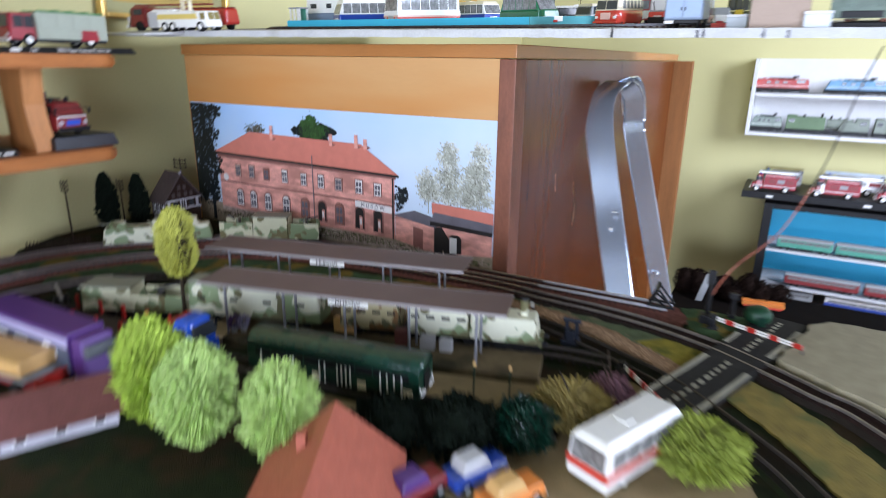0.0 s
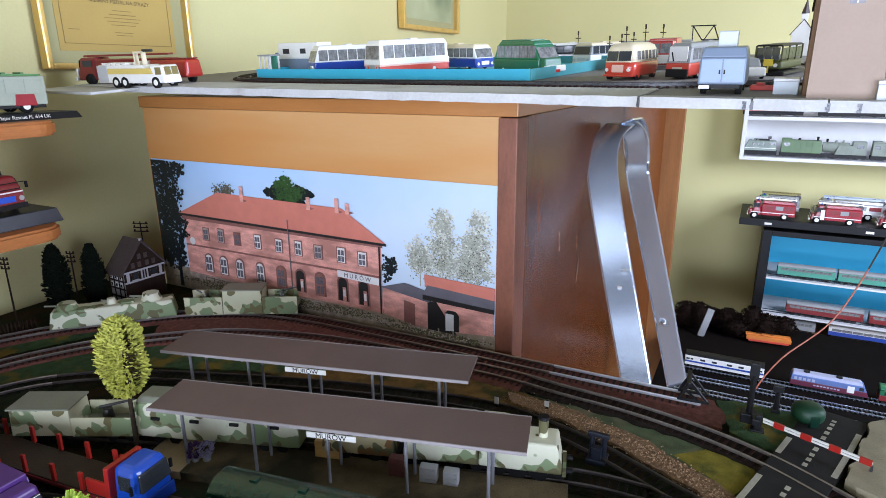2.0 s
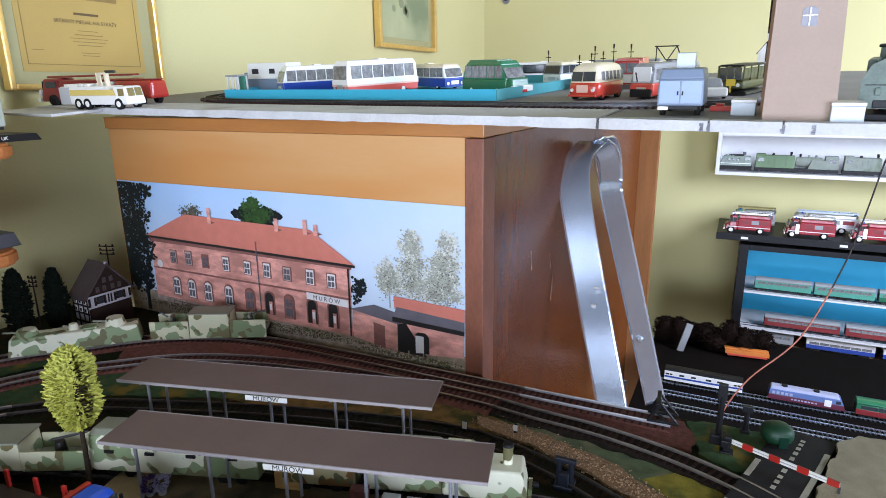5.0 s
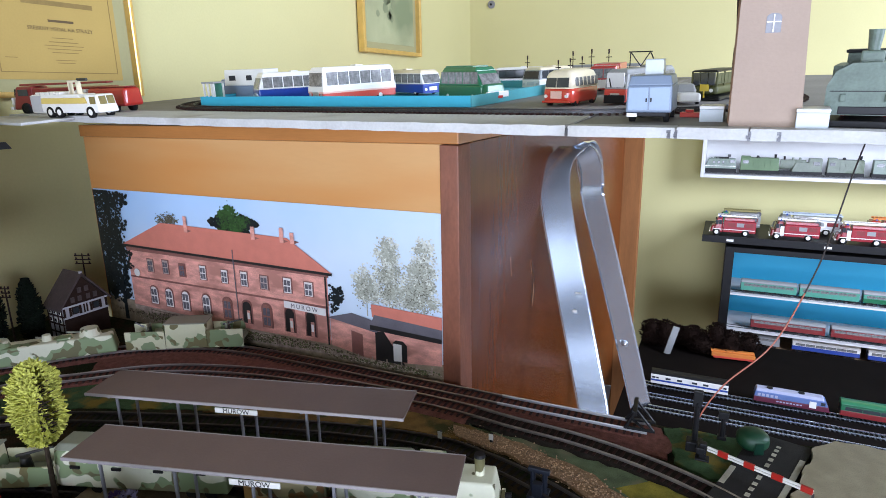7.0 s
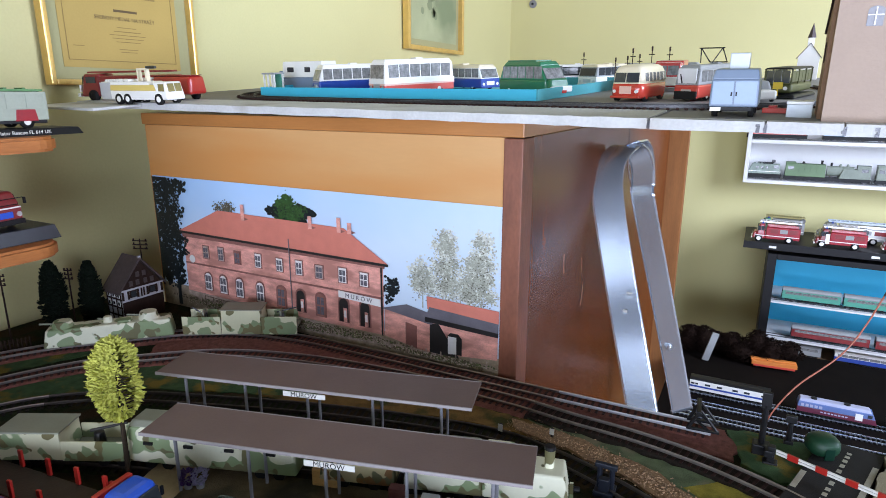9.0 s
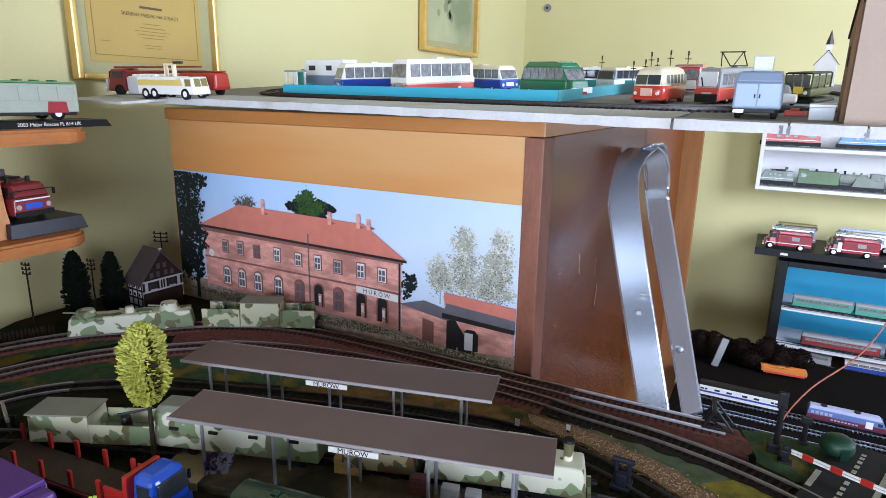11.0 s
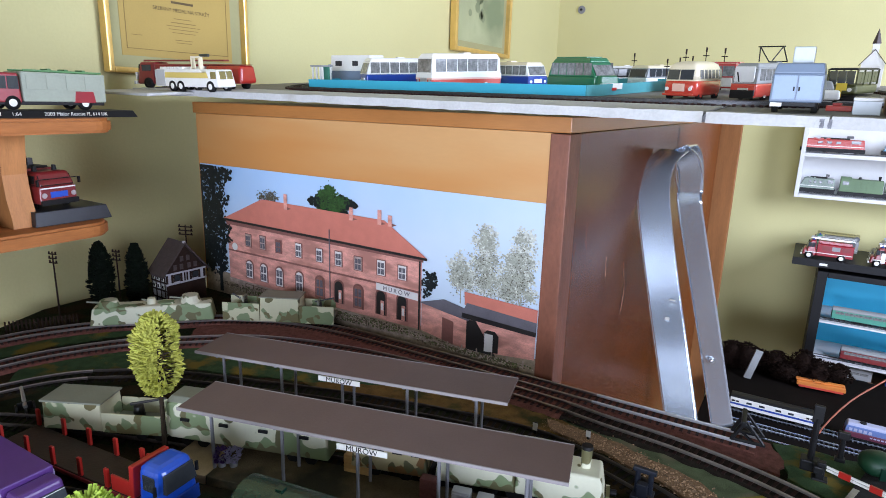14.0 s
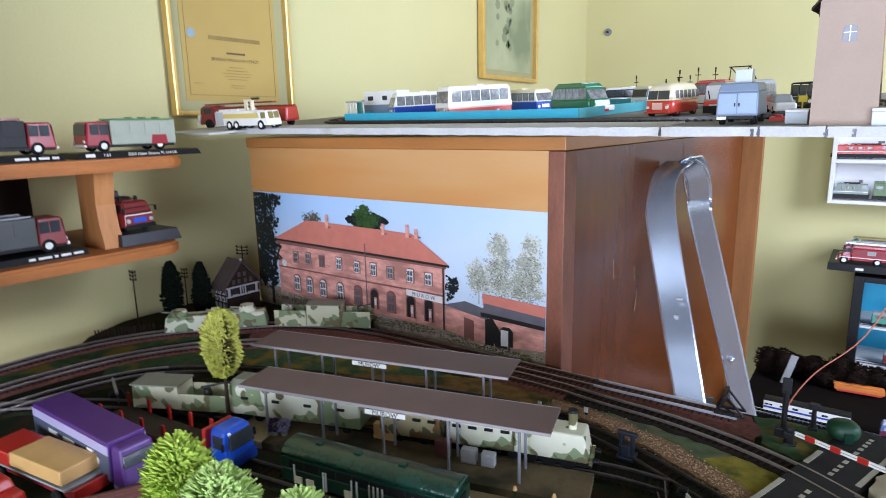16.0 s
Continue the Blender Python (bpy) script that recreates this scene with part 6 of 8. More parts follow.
for x, L, col, kind, turn, lab in ((0.252, 0.10, LOCOGREY, 0, 180, "grey-green model locomotive with a sloped front"), (0.367, 0.115, mat("dull_green_loco", (0.12, 0.19, 0.1), 0.55, var=0.15, bump=0), 1, 0, "dull green boxy model tank locomotive"), (0.482, 0.12, GG, 2, 180, "grey camouflaged model steam locomotive"), (0.602, 0.10, GG, 1, 0, "grey camouflaged model armoured wagon"), (0.735, 0.13, LOCOGREY, 2, 0, "plain grey model steam locomotive on the shelf"), (0.88, 0.12, GG, 0, 180, "grey-green model railcar on the white shelf"), (1.03, 0.13, LOCOGREY, 2, 180, "grey model tender locomotive")):
    small_loco(pose(x, 1.631, zl, 0, 0, turn) @ Matrix.Diagonal((1, 1, 1.32, 1)), lab, L, col, kind)
for x, L, col, lab in ((0.275, 0.17, RED, "red model electric locomotive"), (0.485, 0.17, mat("muted_blue_loco", (0.12, 0.28, 0.45), 0.35, bump=0), "pale blue model electric locomotive"), (0.69, 0.17, ORANGE, "orange model diesel locomotive"), (0.9, 0.17, DARKRED, "dark red model electric locomotive")):
    small_loco(pose(x, 1.631, zu, 0, 0, 180) @ Matrix.Diagonal((1, 1, 1.15, 1)), lab, L, col, 0)

FS = thing("black_wall_shelf", pose(0.222, 1.45, 0.760), "narrow black shelf with model fire engines on the wall", "shelf")
part("board", box(B(), 0.0, 1.2, 0.0, 0.245, 0.0, 0.012, 0.001), BLACK, FS)
part("front_lip", box(B(), 0.0, 1.2, -0.004, -0.0004, -0.006, 0.016, 0.0006), BLACK, FS)
for x in (0.07, 0.33, 0.60, 0.86):
    part("label_plate", box(B(), x, x + 0.02, -0.005, -0.0042, 0.0, 0.007), WHITE, FS)


def long_fire(m, label, L, ladder, cabc=RED, body=RED, white_door=False):
    W, H = 0.056, 0.066
    v = vehicle("model_fire_engine", m, label,
                [("cab", L * 0.22, L * 0.44, 0.012, H, W, W * 0.88, 0.004, 0.012, cabc, 0.004), ("bonnet", L * 0.40, L / 2, 0.012, 0.036, W * 0.85, W * 0.78, 0, 0.004, cabc, 0.004), ("body", -L / 2, L * 0.215, 0.014, 0.056, W, W, 0, 0, body, 0.002), ("hose_deck", -L * 0.46, L * 0.2, 0.0562, 0.066, W * 0.7, W * 0.66, 0, 0, body, 0.001)],
                side=[(L * 0.25, L * 0.40, 2, 0.042, 0.058, W * 0.465, GLASSY)], ends=[(L * 0.425, 0.04, 0.06, W * 0.74, 2, -0.2, GLASSY)], wheels=[(L * 0.36, 0.013, W * 0.43), (-L * 0.28, 0.013, W * 0.43)],
                lamps=[(L / 2, s * W * 0.3, 0.026, 0.004, SILVER) for s in (-1, 1)],
                bars=[("bumper", (L / 2, L / 2 + 0.004, -W * 0.45, W * 0.45, 0.012, 0.018), WHITE)], group="model fire engines on the black shelf", category="model fire engine")
    if white_door:
        for s in (-1, 1):
            part("cab_door", box(B(), L * 0.22, L * 0.30, s * W * 0.5 - 0.0006, s * W * 0.5 + 0.0006, 0.016, 0.05), WHITE, v)
    for k in range(3):
        for s in (-1, 1):
            part("locker_shutter", box(B(), -L * 0.44 + k * L * 0.2, -L * 0.44 + k * L * 0.2 + L * 0.16, s * W * 0.5 - 0.0006, s * W * 0.5 + 0.0006, 0.036, 0.050), GREY if k == 1 else DARKRED, v)
    for s in (-1, 1):
        part("side_stripe", box(B(), -L * 0.49, L * 0.43, s * W * 0.5 - 0.0007, s * W * 0.5 + 0.0007, 0.0235, 0.0262), WHITE, v)
    part("roof_light", cyl(B(), (L * 0.3, 0.012, 0.066), (L * 0.3, 0.012, 0.073), 0.004, n=10), BLUE, v)
    part("hose_reel", cyl(B(), (-L * 0.45, -0.018, 0.064), (-L * 0.45, 0.018, 0.064), 0.009, n=14), DARK_STEEL, v)
    for s in (-1, 1):
        part("ladder_beam", box(B(), -L * 0.5, L * 0.36, s * 0.014 - 0.0015, s * 0.014 + 0.0015, 0.070, 0.076), ladder, v)
    bm = B()
    for k in range(14):
        x = -L * 0.48 + k * L * 0.062
        box(bm, x - 0.0012, x + 0.0012, -0.014, 0.014, 0.071, 0.075)
    part("ladder_rung", bm, ladder, v)
    return v


S85 = Matrix.Scale(0.85, 4)
long_fire(pose(0.307, 1.49, 0.7722, 0, 0, 180) @ S85, "crimson model fire engine with white cab windows", 0.150, SILVER, CRIMSON, CRIMSON)
long_fire(pose(0.475, 1.49, 0.7722, 0, 0, 180) @ S85, "crimson model fire engine with a white door", 0.152, SILVER, DARKRED, CRIMSON, True)
long_fire(pose(0.645, 1.49, 0.7722, 0, 0, 180) @ S85, "crimson and white model fire engine on the black shelf", 0.15, WHITE, CRIMSON, CRIMSON, True)
long_fire(pose(0.815, 1.49, 0.7722, 0, 0, 180) @ S85, "dark red model fire engine with silver ladder", 0.16, SILVER, DARKRED, DARKRED)
long_fire(pose(0.322, 1.59, 0.7722, 0, 0, 180) @ S85, "grey-green model fire engine behind the red ones", 0.15, mat("olive_brass_ladder", (0.3, 0.26, 0.1), 0.5, bump=0), SEAGREEN, GREY)
long_fire(pose(0.515, 1.59, 0.7722, 0, 0, 180) @ S85, "silver model ladder truck behind the red ones", 0.22, mat("pale_blue_ladder", (0.45, 0.52, 0.6), 0.4, bump=0), GREY, SILVER)
long_fire(pose(0.745, 1.59, 0.7722, 0, 0, 180) @ S85, "orange-red model ladder truck behind the others", 0.20, ORANGE, RED, DARKRED)

CASEWOOD = mat("dull_pale_wood", (0.3, 0.19, 0.11), 0.6, var=0.2, scale=20, stretch=(1, 6, 6))
CS = thing("display_case", pose(0.292, 1.46, 0.395), "black-framed display case with sky-blue backing and model trains", "display case")
part("backing", box(B(), 0.0262, 1.18, 0.20, 0.21, 0.018, 0.328), CASEBLUE, CS, "sky-blue backing panel")
part("frame_side", box(B(), 0.0, 0.026, 0.0, 0.215, 0.0, 0.345, 0.0015), BLACK, CS)
part("frame_top", box(B(), 0.0262, 1.2, 0.0, 0.215, 0.328, 0.345, 0.0015), BLACK, CS)
part("frame_bottom", box(B(), 0.0262, 1.2, -0.004, 0.215, 0.004, 0.014, 0.0015), CASEWOOD, CS, "pale wooden bottom board")
for z in (0.066, 0.186):
    part("shelf", box(B(), 0.0265, 1.18, 0.012, 0.1995, z, z + 0.005, 0.0006), SHELFWHITE, CS)
    for s in (0.03, 0.05):
        part("rail", box(B(), 0.022, 1.17, s, s + 0.002, z + 0.0052, z + 0.0072), DARK_STEEL, CS)


def coach(m, label, L, low, high, roof, panes, H=0.043, W=0.032, group="model coaches", glass=GLASSY):
    v = vehicle("model_coach", m, label,
                [("lower_body", -L / 2, L / 2, 0.009, 0.022, W, W, 0, 0, low, 0.0008), ("window_band", -L / 2, L / 2, 0.0219, 0.034, W, W * 0.98, 0, 0, high, 0.0008), ("underframe", -L * 0.16, L * 0.16, 0.004, 0.0092, W * 0.7, W * 0.7, 0.004, 0.004, BLACK, 0.0004)],
                side=[(-L / 2 + 0.008, L / 2 - 0.008, panes, 0.0235, 0.0315, W * 0.498, glass)], group=group, category="model coach")
    arc = [(W * 0.49 * math.cos(math.pi * k / 12), 0.0338 + (H - 0.0338) * math.sin(math.pi * k / 12) ** 0.8) for k in range(13)]
    smooth(part("roof", sweep(B(), [(-L / 2, 0, 0), (-L / 2 + 0.001, 0, 0), (0, 0, 0), (L / 2 - 0.001, 0, 0), (L / 2, 0, 0)], arc), roof, v))
    for s in (-1, 1):
        b = part("bogie", box(B(), s * L * 0.36 - 0.014, s * L * 0.36 + 0.014, -W * 0.34, W * 0.34, 0.0035, 0.0088, 0.0006), BLACK, v)
        for q in (-1, 1):
            part("wheelset", cyl(B(), (s * L * 0.36 + q * 0.009, -0.01, 0.005), (s * L * 0.36 + q * 0.009, 0.01, 0.005), 0.005, n=12), DARK_STEEL, b)
        part("end_door", box(B(), s * (L / 2), s * (L / 2 + 0.0012), -0.006, 0.006, 0.010, 0.031), BLACK, v)
    return v


y = 1.46 + 0.041
for x, z, L, lo, hi, ro, lab in ((0.425, 0.1932, 0.155, SEAGREEN, SEAGREEN, GREY, "sea-green model railcar in the display case"), (0.588, 0.1932, 0.155, SEAGREEN, SEAGREEN, GREY, "sea-green model railcar coupled behind another"), (0.755, 0.1932, 0.16, GREEN, SEAGREEN, GREY, "green model coach in the display case"), (0.49, 0.0732, 0.205, DARKRED, DARKRED, GREY, "dark red model electric locomotive in the display case"), (0.71, 0.0732, 0.205, DARKRED, DARKRED, GREY, "dark red model locomotive with a roof pantograph"), (0.925, 0.0732, 0.20, DARKRED, DARKRED, GREY, "dark red model coach in the display case"), (0.60, 0.0165, 0.18, BLUE, WHITE, WHITE, "white and blue model coach in the display case"), (0.40, 0.0165, 0.15, GREY, GREY, GREY, "grey model wagon in the display case"), (0.80, 0.0165, 0.18, BLUE, WHITE, WHITE, "white and blue model railcar in the display case")):
    coach(pose(x, y, 0.395 + z), lab, L, lo, hi, ro, 6, group="model trains in the display case", glass=PALEGLASS)

# ---- lower table behind the layout with stored trains ----
LT = thing("lower_table", Matrix(), "dark low table behind the layout with storage tracks", "table")
part("tabletop", box(B(), 0.085, 1.6, 0.55, 1.30, 0.468, 0.488, 0.002), mat("dark_stained_board", (0.006, 0.0045, 0.004), 0.8, var=0.3, scale=20, spec=0.05), LT)
for x in (0.12, 1.55):
    for yy in (0.6, 1.12):
        part("leg", box(B(), x - 0.02, x + 0.02, yy - 0.02, yy + 0.02, 0.0, 0.4678, 0.002), PINE, LT)
for yy in (0.80, 0.862, 0.925):
    tk = thing("storage_track", pose(0.12, yy, 0.488), "storage track with bright rails on the low table", "railway track", "storage tracks")
    for s in (-0.009, 0.009):
        part("rail", box(B(), 0.0, 1.4, s - 0.0011, s + 0.0011, 0.0022, 0.0048), STEEL, tk)
    bm = B()
    for k in range(150):
        box(bm, k * 0.0093, k * 0.0093 + 0.003, -0.015, 0.015, 0.0002, 0.0022)
    tagged(part("sleeper_grid", bm, BLACK, tk), kind="stuff")
sc = coach(pose(0.236, 0.925, 0.493), "white model coach with a dark blue stripe on the storage track", 0.178, WHITE, WHITE, BLACK, 1, H=0.040, group="stored model trains", glass=WHITE)
for x in (-0.048, -0.021, 0.0135, 0.039):
    part("small_window", box(B(), x - 0.006, x + 0.006, -0.0168, -0.0161, 0.0235, 0.0285, 0.0003), GLASSY, sc)
for x0, x1 in ((-0.086, -0.078), (-0.076, -0.070), (0.070, 0.076), (0.078, 0.085)):
    part("text_bar", box(B(), x0, x1, -0.0167, -0.0161, 0.0235, 0.0275), BLACK, sc)
part("blue_line", box(B(), -0.0885, 0.0885, -0.0167, -0.0161, 0.0165, 0.0208), BLUE, sc)
MAROON = mat("dark_maroon_enamel", (0.11, 0.018, 0.04), 0.35, var=0.15, bump=0, coat=0.3)
DIESELBLUE = mat("lilac_blue_enamel", (0.10, 0.16, 0.36), 0.3, var=0.12, bump=0, coat=0.4)
LILAC = mat("pale_lilac_enamel", (0.36, 0.38, 0.52), 0.35, var=0.1, bump=0)
dl = vehicle("model_locomotive", pose(0.458, 0.925, 0.493), "blue and maroon model diesel locomotive on the storage track",
             [("lower_body", -0.078, 0.078, 0.009, 0.0215, 0.032, 0.032, 0.001, 0.004, MAROON, 0.001), ("upper_body", -0.0775, 0.074, 0.0213, 0.034, 0.032, 0.030, 0.002, 0.006, DIESELBLUE, 0.0014), ("roof", -0.075, 0.066, 0.0338, 0.0395, 0.029, 0.020, 0.002, 0.004, LILAC, 0.0016), ("chassis", -0.07, 0.07, 0.003, 0.009, 0.024, 0.024, 0.004, 0.004, BLACK, 0.0006)],
             side=[(0.058, 0.068, 1, 0.0235, 0.031, 0.0158, GLASSY)], ends=[(0.0725, 0.0235, 0.032, 0.026, 2, -0.35, GLASSY)], category="model locomotive", group="stored model trains")
part("white_panel", box(B(), 0.036, 0.050, -0.0168, -0.0160, 0.014, 0.030, 0.0004), WHITE, dl, "white cab-side panel")
for k in range(8):
    part("text_bar", box(B(), -0.030 + k * 0.0068, -0.0255 + k * 0.0068, -0.0166, -0.0160, 0.0145, 0.0175), LILAC, dl)
for k in range(5):
    part("grille", box(B(), -0.070 + k * 0.009, -0.064 + k * 0.009, -0.0164, -0.0158, 0.0235, 0.030), LILAC, dl)
for x in (-0.045, 0.02):
    part("roof_fan", cyl(B(), (x, 0, 0.0392), (x, 0, 0.042), 0.007, 0.006, 14), BLACK, dl)
coach(pose(0.63, 0.925, 0.493), "green and dark red model locomotive on the storage track", 0.15, DARKRED, GREEN, GREEN, 4, group="stored model trains")
o = thing("orange_wagon", pose(0.335, 1.17, 0.4885, 0, 0, 5), "orange flat model wagon on the low table", "model wagon")
part("deck", box(B(), -0.055, 0.055, -0.016, 0.016, 0.010, 0.020, 0.0008), ORANGE, o)
part("side_sill", box(B(), -0.05, 0.05, -0.0172, -0.0162, 0.006, 0.0115, 0.0004), CORAL, o)
part("load_bar", box(B(), -0.057, 0.052, -0.006, 0.006, 0.0202, 0.0245, 0.0008), ORANGE, o)
for x in (-0.04, 0.04):
    part("wheelset", cyl(B(), (x, -0.011, 0.0052), (x, 0.011, 0.0052), 0.0052, n=12), BLACK, o)
rp = random.Random(31)
DB = mat("dark_brown_foam", (0.013, 0.007, 0.005), 0.95, var=0.5, scale=90, spec=0.1)
BROWN_SHRUBS = [(0.125 + 0.034 * k + rp.uniform(-0.008, 0.008), 1.19 + rp.uniform(0, 0.05), rp.uniform(0.030, 0.042), rp.uniform(0.050, 0.088) * (0.75 if k in (3, 4) else 1.0)) for k in range(8)]
sp = thing("leaning_card", pose(0.165, 1.14, 0.4882, 0, 0, 12), "pale grey card leaning among dark brown shrubs", "card")
part("card", box(B(), -0.009, 0.009, -0.003, 0.003, 0, 0.085, 0.0004, Matrix.Rotation(0.25, 4, "Y")), GREY, sp)


# ---- the steel tongs hanging beside the cabinet ----
TONGS = thing("steel_tongs", Matrix(), "long shiny bent steel tongs hanging beside the cabinet", "tongs")


# paler than the satin steel; for rolled edges, lip and bow end
BRIGHT = mat("bright_edge_steel", (0.86, 0.88, 0.92), 0.25, 0.85, var=0.08, scale=80, bump=0)


def tube(pts, r, k=6):
    """A thin round bead along a line."""
    bm = B()
    last = None
    for i, p in enumerate(pts):
        d = (pts[min(len(pts) - 1, i + 1)] - pts[max(0, i - 1)]).normalized()
        a = d.cross(Vector((0.3, 0.9, 0.2))).normalized()
        b = d.cross(a)
        ring = [bm.verts.new(p + a * r * math.cos(6.2832 * j / k) + b * r * math.sin(6.2832 * j / k)) for j in range(k)]
        if last:
            for j in range(k):
                bm.faces.new((last[j], last[(j + 1) % k], ring[(j + 1) % k], ring[j]))
        last = ring
    return bm


def strip(name, pts, widths, side, thick, material, parent, flange=0.0):
    bm = B()
    rings, edges = [], {0: [], 3: []}
    n = len(pts)
    for i, p in enumerate(pts):
        d = (Vector(pts[min(n - 1, i + 1)]) - Vector(pts[max(0, i - 1)])).normalized()
        s = (Vector(side) - d * d.dot(Vector(side))).normalized()
        k = d.cross(s).normalized()
        w = widths(i / (n - 1)) / 2
        c = Vector(p)
        prof = [(-w, flange), (-w + 0.002, 0.0), (w - 0.002, 0.0), (w, flange), (w, flange + thick), (w - 0.003, thick), (-w + 0.003, thick), (-w, flange + thick)]
        rings.append([bm.verts.new(c + s * a + k * b) for a, b in prof])
        edges[0].append(c - s * w + k * flange)
        edges[3].append(c + s * w + k * flange)
    for a, b in zip(rings, rings[1:]):
        for i in range(8):
            j = (i + 1) % 8
            bm.faces.new((a[i], a[j], b[j], b[i]))
    for a, b in zip(rings, rings[1:]):
        for i in range(8):
            bm.edges.get((a[i], b[i])).smooth = False
    bm.faces.new(rings[0][::-1])
    bm.faces.new(rings[-1])
    bmesh.ops.recalc_face_normals(bm, faces=bm.faces)
    ob = part(name, bm, material, parent)
    for i in (0, 3):
        part("rolled_edge", tube(edges[i], 0.0009), BRIGHT, ob, "bright rolled edge")
    return ob


arm_n = spline([(0.139, 0.205, 0.75), (0.130, 0.218, 0.786), (0.103, 0.250, 0.865), (0.077, 0.282, 0.939), (0.047, 0.312, 1.039), (0.036, 0.330, 1.088), (0.036, 0.352, 1.118), (0.046, 0.392, 1.136)], 0.008)
arm_f = spline([(0.046, 0.392, 1.136), (0.056, 0.425, 1.132), (0.064, 0.452, 1.108), (0.0655, 0.468, 1.065), (0.068, 0.472, 1.038), (0.102, 0.515, 0.877), (0.130, 0.540, 0.751), (0.161, 0.560, 0.616)], 0.008)
near_arm = smooth(strip("near_arm", arm_n, lambda t: 0.0415 + 0.005 * t, (0.94, 0.245, 0.21), 0.0018, STEEL, TONGS, 0.0016))
far_arm = smooth(strip("far_arm", arm_f, lambda t: 0.0395 + 0.006 * max(0.0, 1 - t / 0.15), (0.84, 0.46, 0.25), 0.0018, STEEL, TONGS, 0.0012))
# the turned-up lip round the hollow of the bow, closed by a cross lip on the far arm
lip = spline([(0.047, 0.425, 1.124), (0.0445, 0.448, 1.09), (0.050, 0.4655, 1.058), (0.0535, 0.4665, 1.056), (0.081, 0.479, 1.060), (0.0835, 0.478, 1.066), (0.082, 0.468, 1.094), (0.076, 0.446, 1.122), (0.066, 0.424, 1.136)], 0.004)
smooth(part("hollow_lip", tube(lip, 0.0017), BRIGHT, far_arm, "bright turned-up steel lip"))
bm = poly(B(), [(-0.013, -0.004), (-0.006, 0.004), (0.006, 0.0065), (0.014, 0.003), (0.008, -0.003), (-0.002, -0.008), (-0.010, -0.009)], 0.0012)
part("bow_end", bm, BRIGHT, TONGS, "pale end of the bow").matrix_world = pose(0.056, 0.398, 1.131, -28, 0, 24)
smooth(part("rivet", cyl(B(), (0.1285, 0.536, 0.753), (0.1278, 0.5265, 0.7545), 0.0056, 0.003, 14), SILVER, TONGS))
for x, y, z, w, h in ((0.0865, 0.2635, 0.905, 0.006, 0.004), (0.0905, 0.2585, 0.936, 0.008, 0.0018)):
    part("scuff", box(B(), x, x + w, y - 0.002, y + 0.001, z, z + h, 0.0003), WHITE, TONGS, "pale scuff mark")
SCUFF = mat("pale_scratch", (0.36, 0.22, 0.14), 0.7, var=0.2, bump=0)
for y0, y1, z0, z1 in ((0.283, 0.289, 0.898, 0.936), (0.288, 0.272, 0.940, 0.976), (0.182, 0.177, 0.976, 1.004)):
    bm = B()
    vs = [bm.verts.new(p) for p in ((0.0187, y0 - 0.002, z0), (0.0187, y0 + 0.001, z0), (0.0187, y1 + 0.0022, (z0 + z1) / 2), (0.0187, y1 + 0.0015, z1), (0.0187, y1 - 0.0008, z1), (0.0187, (y0 + y1) / 2 - 0.0015, (z0 + z1) / 2))]
    bm.faces.new(vs)
    part("scratch", bm, SCUFF, CAB, "pale scratch on the door")
part("spreader", hexa(B(), -0.012, 0.012, -0.10, -0.02, 0.003, 0.003, 0.002, 0.008, 0.0006), DARK_STEEL, TONGS, "dark steel spreader between the arms").matrix_world = pose(0.125, 0.41, 0.745, 0, 12, 40)
part("hook_wire", cyl(B(), (0.050, 0.40, 1.168), (0.050, 0.403, 1.139), 0.0008, n=8), DARK_STEEL, TONGS)

# ---- cable from the shelf down to the crossing ----
cb = thing("cable", Matrix(), "thin orange-red cable hanging from the shelf to the layout", "cable")
CORD = mat("black_cord", (0.03, 0.022, 0.02), 0.5, var=0.2, bump=0)
cl = spline([(0.385, 0.06, 1.186), (0.372, 0.03, 1.15), (0.362, 0.012, 1.11), (0.350, 0.0, 1.065), (0.325, -0.016, 1.005), (0.290, -0.028, 0.965), (0.272, -0.032, 0.93), (0.268, -0.034, 0.902)], 0.008)
for seg, ma in ((cl[:len(cl) // 2 + 1], CORD), (cl[len(cl) // 2:], WIRE)):
    part("wire", sweep(B(), seg, [(0.0007 * math.cos(k * 0.7854), 0.0007 * math.sin(k * 0.7854)) for k in range(8)]), ma, cb)


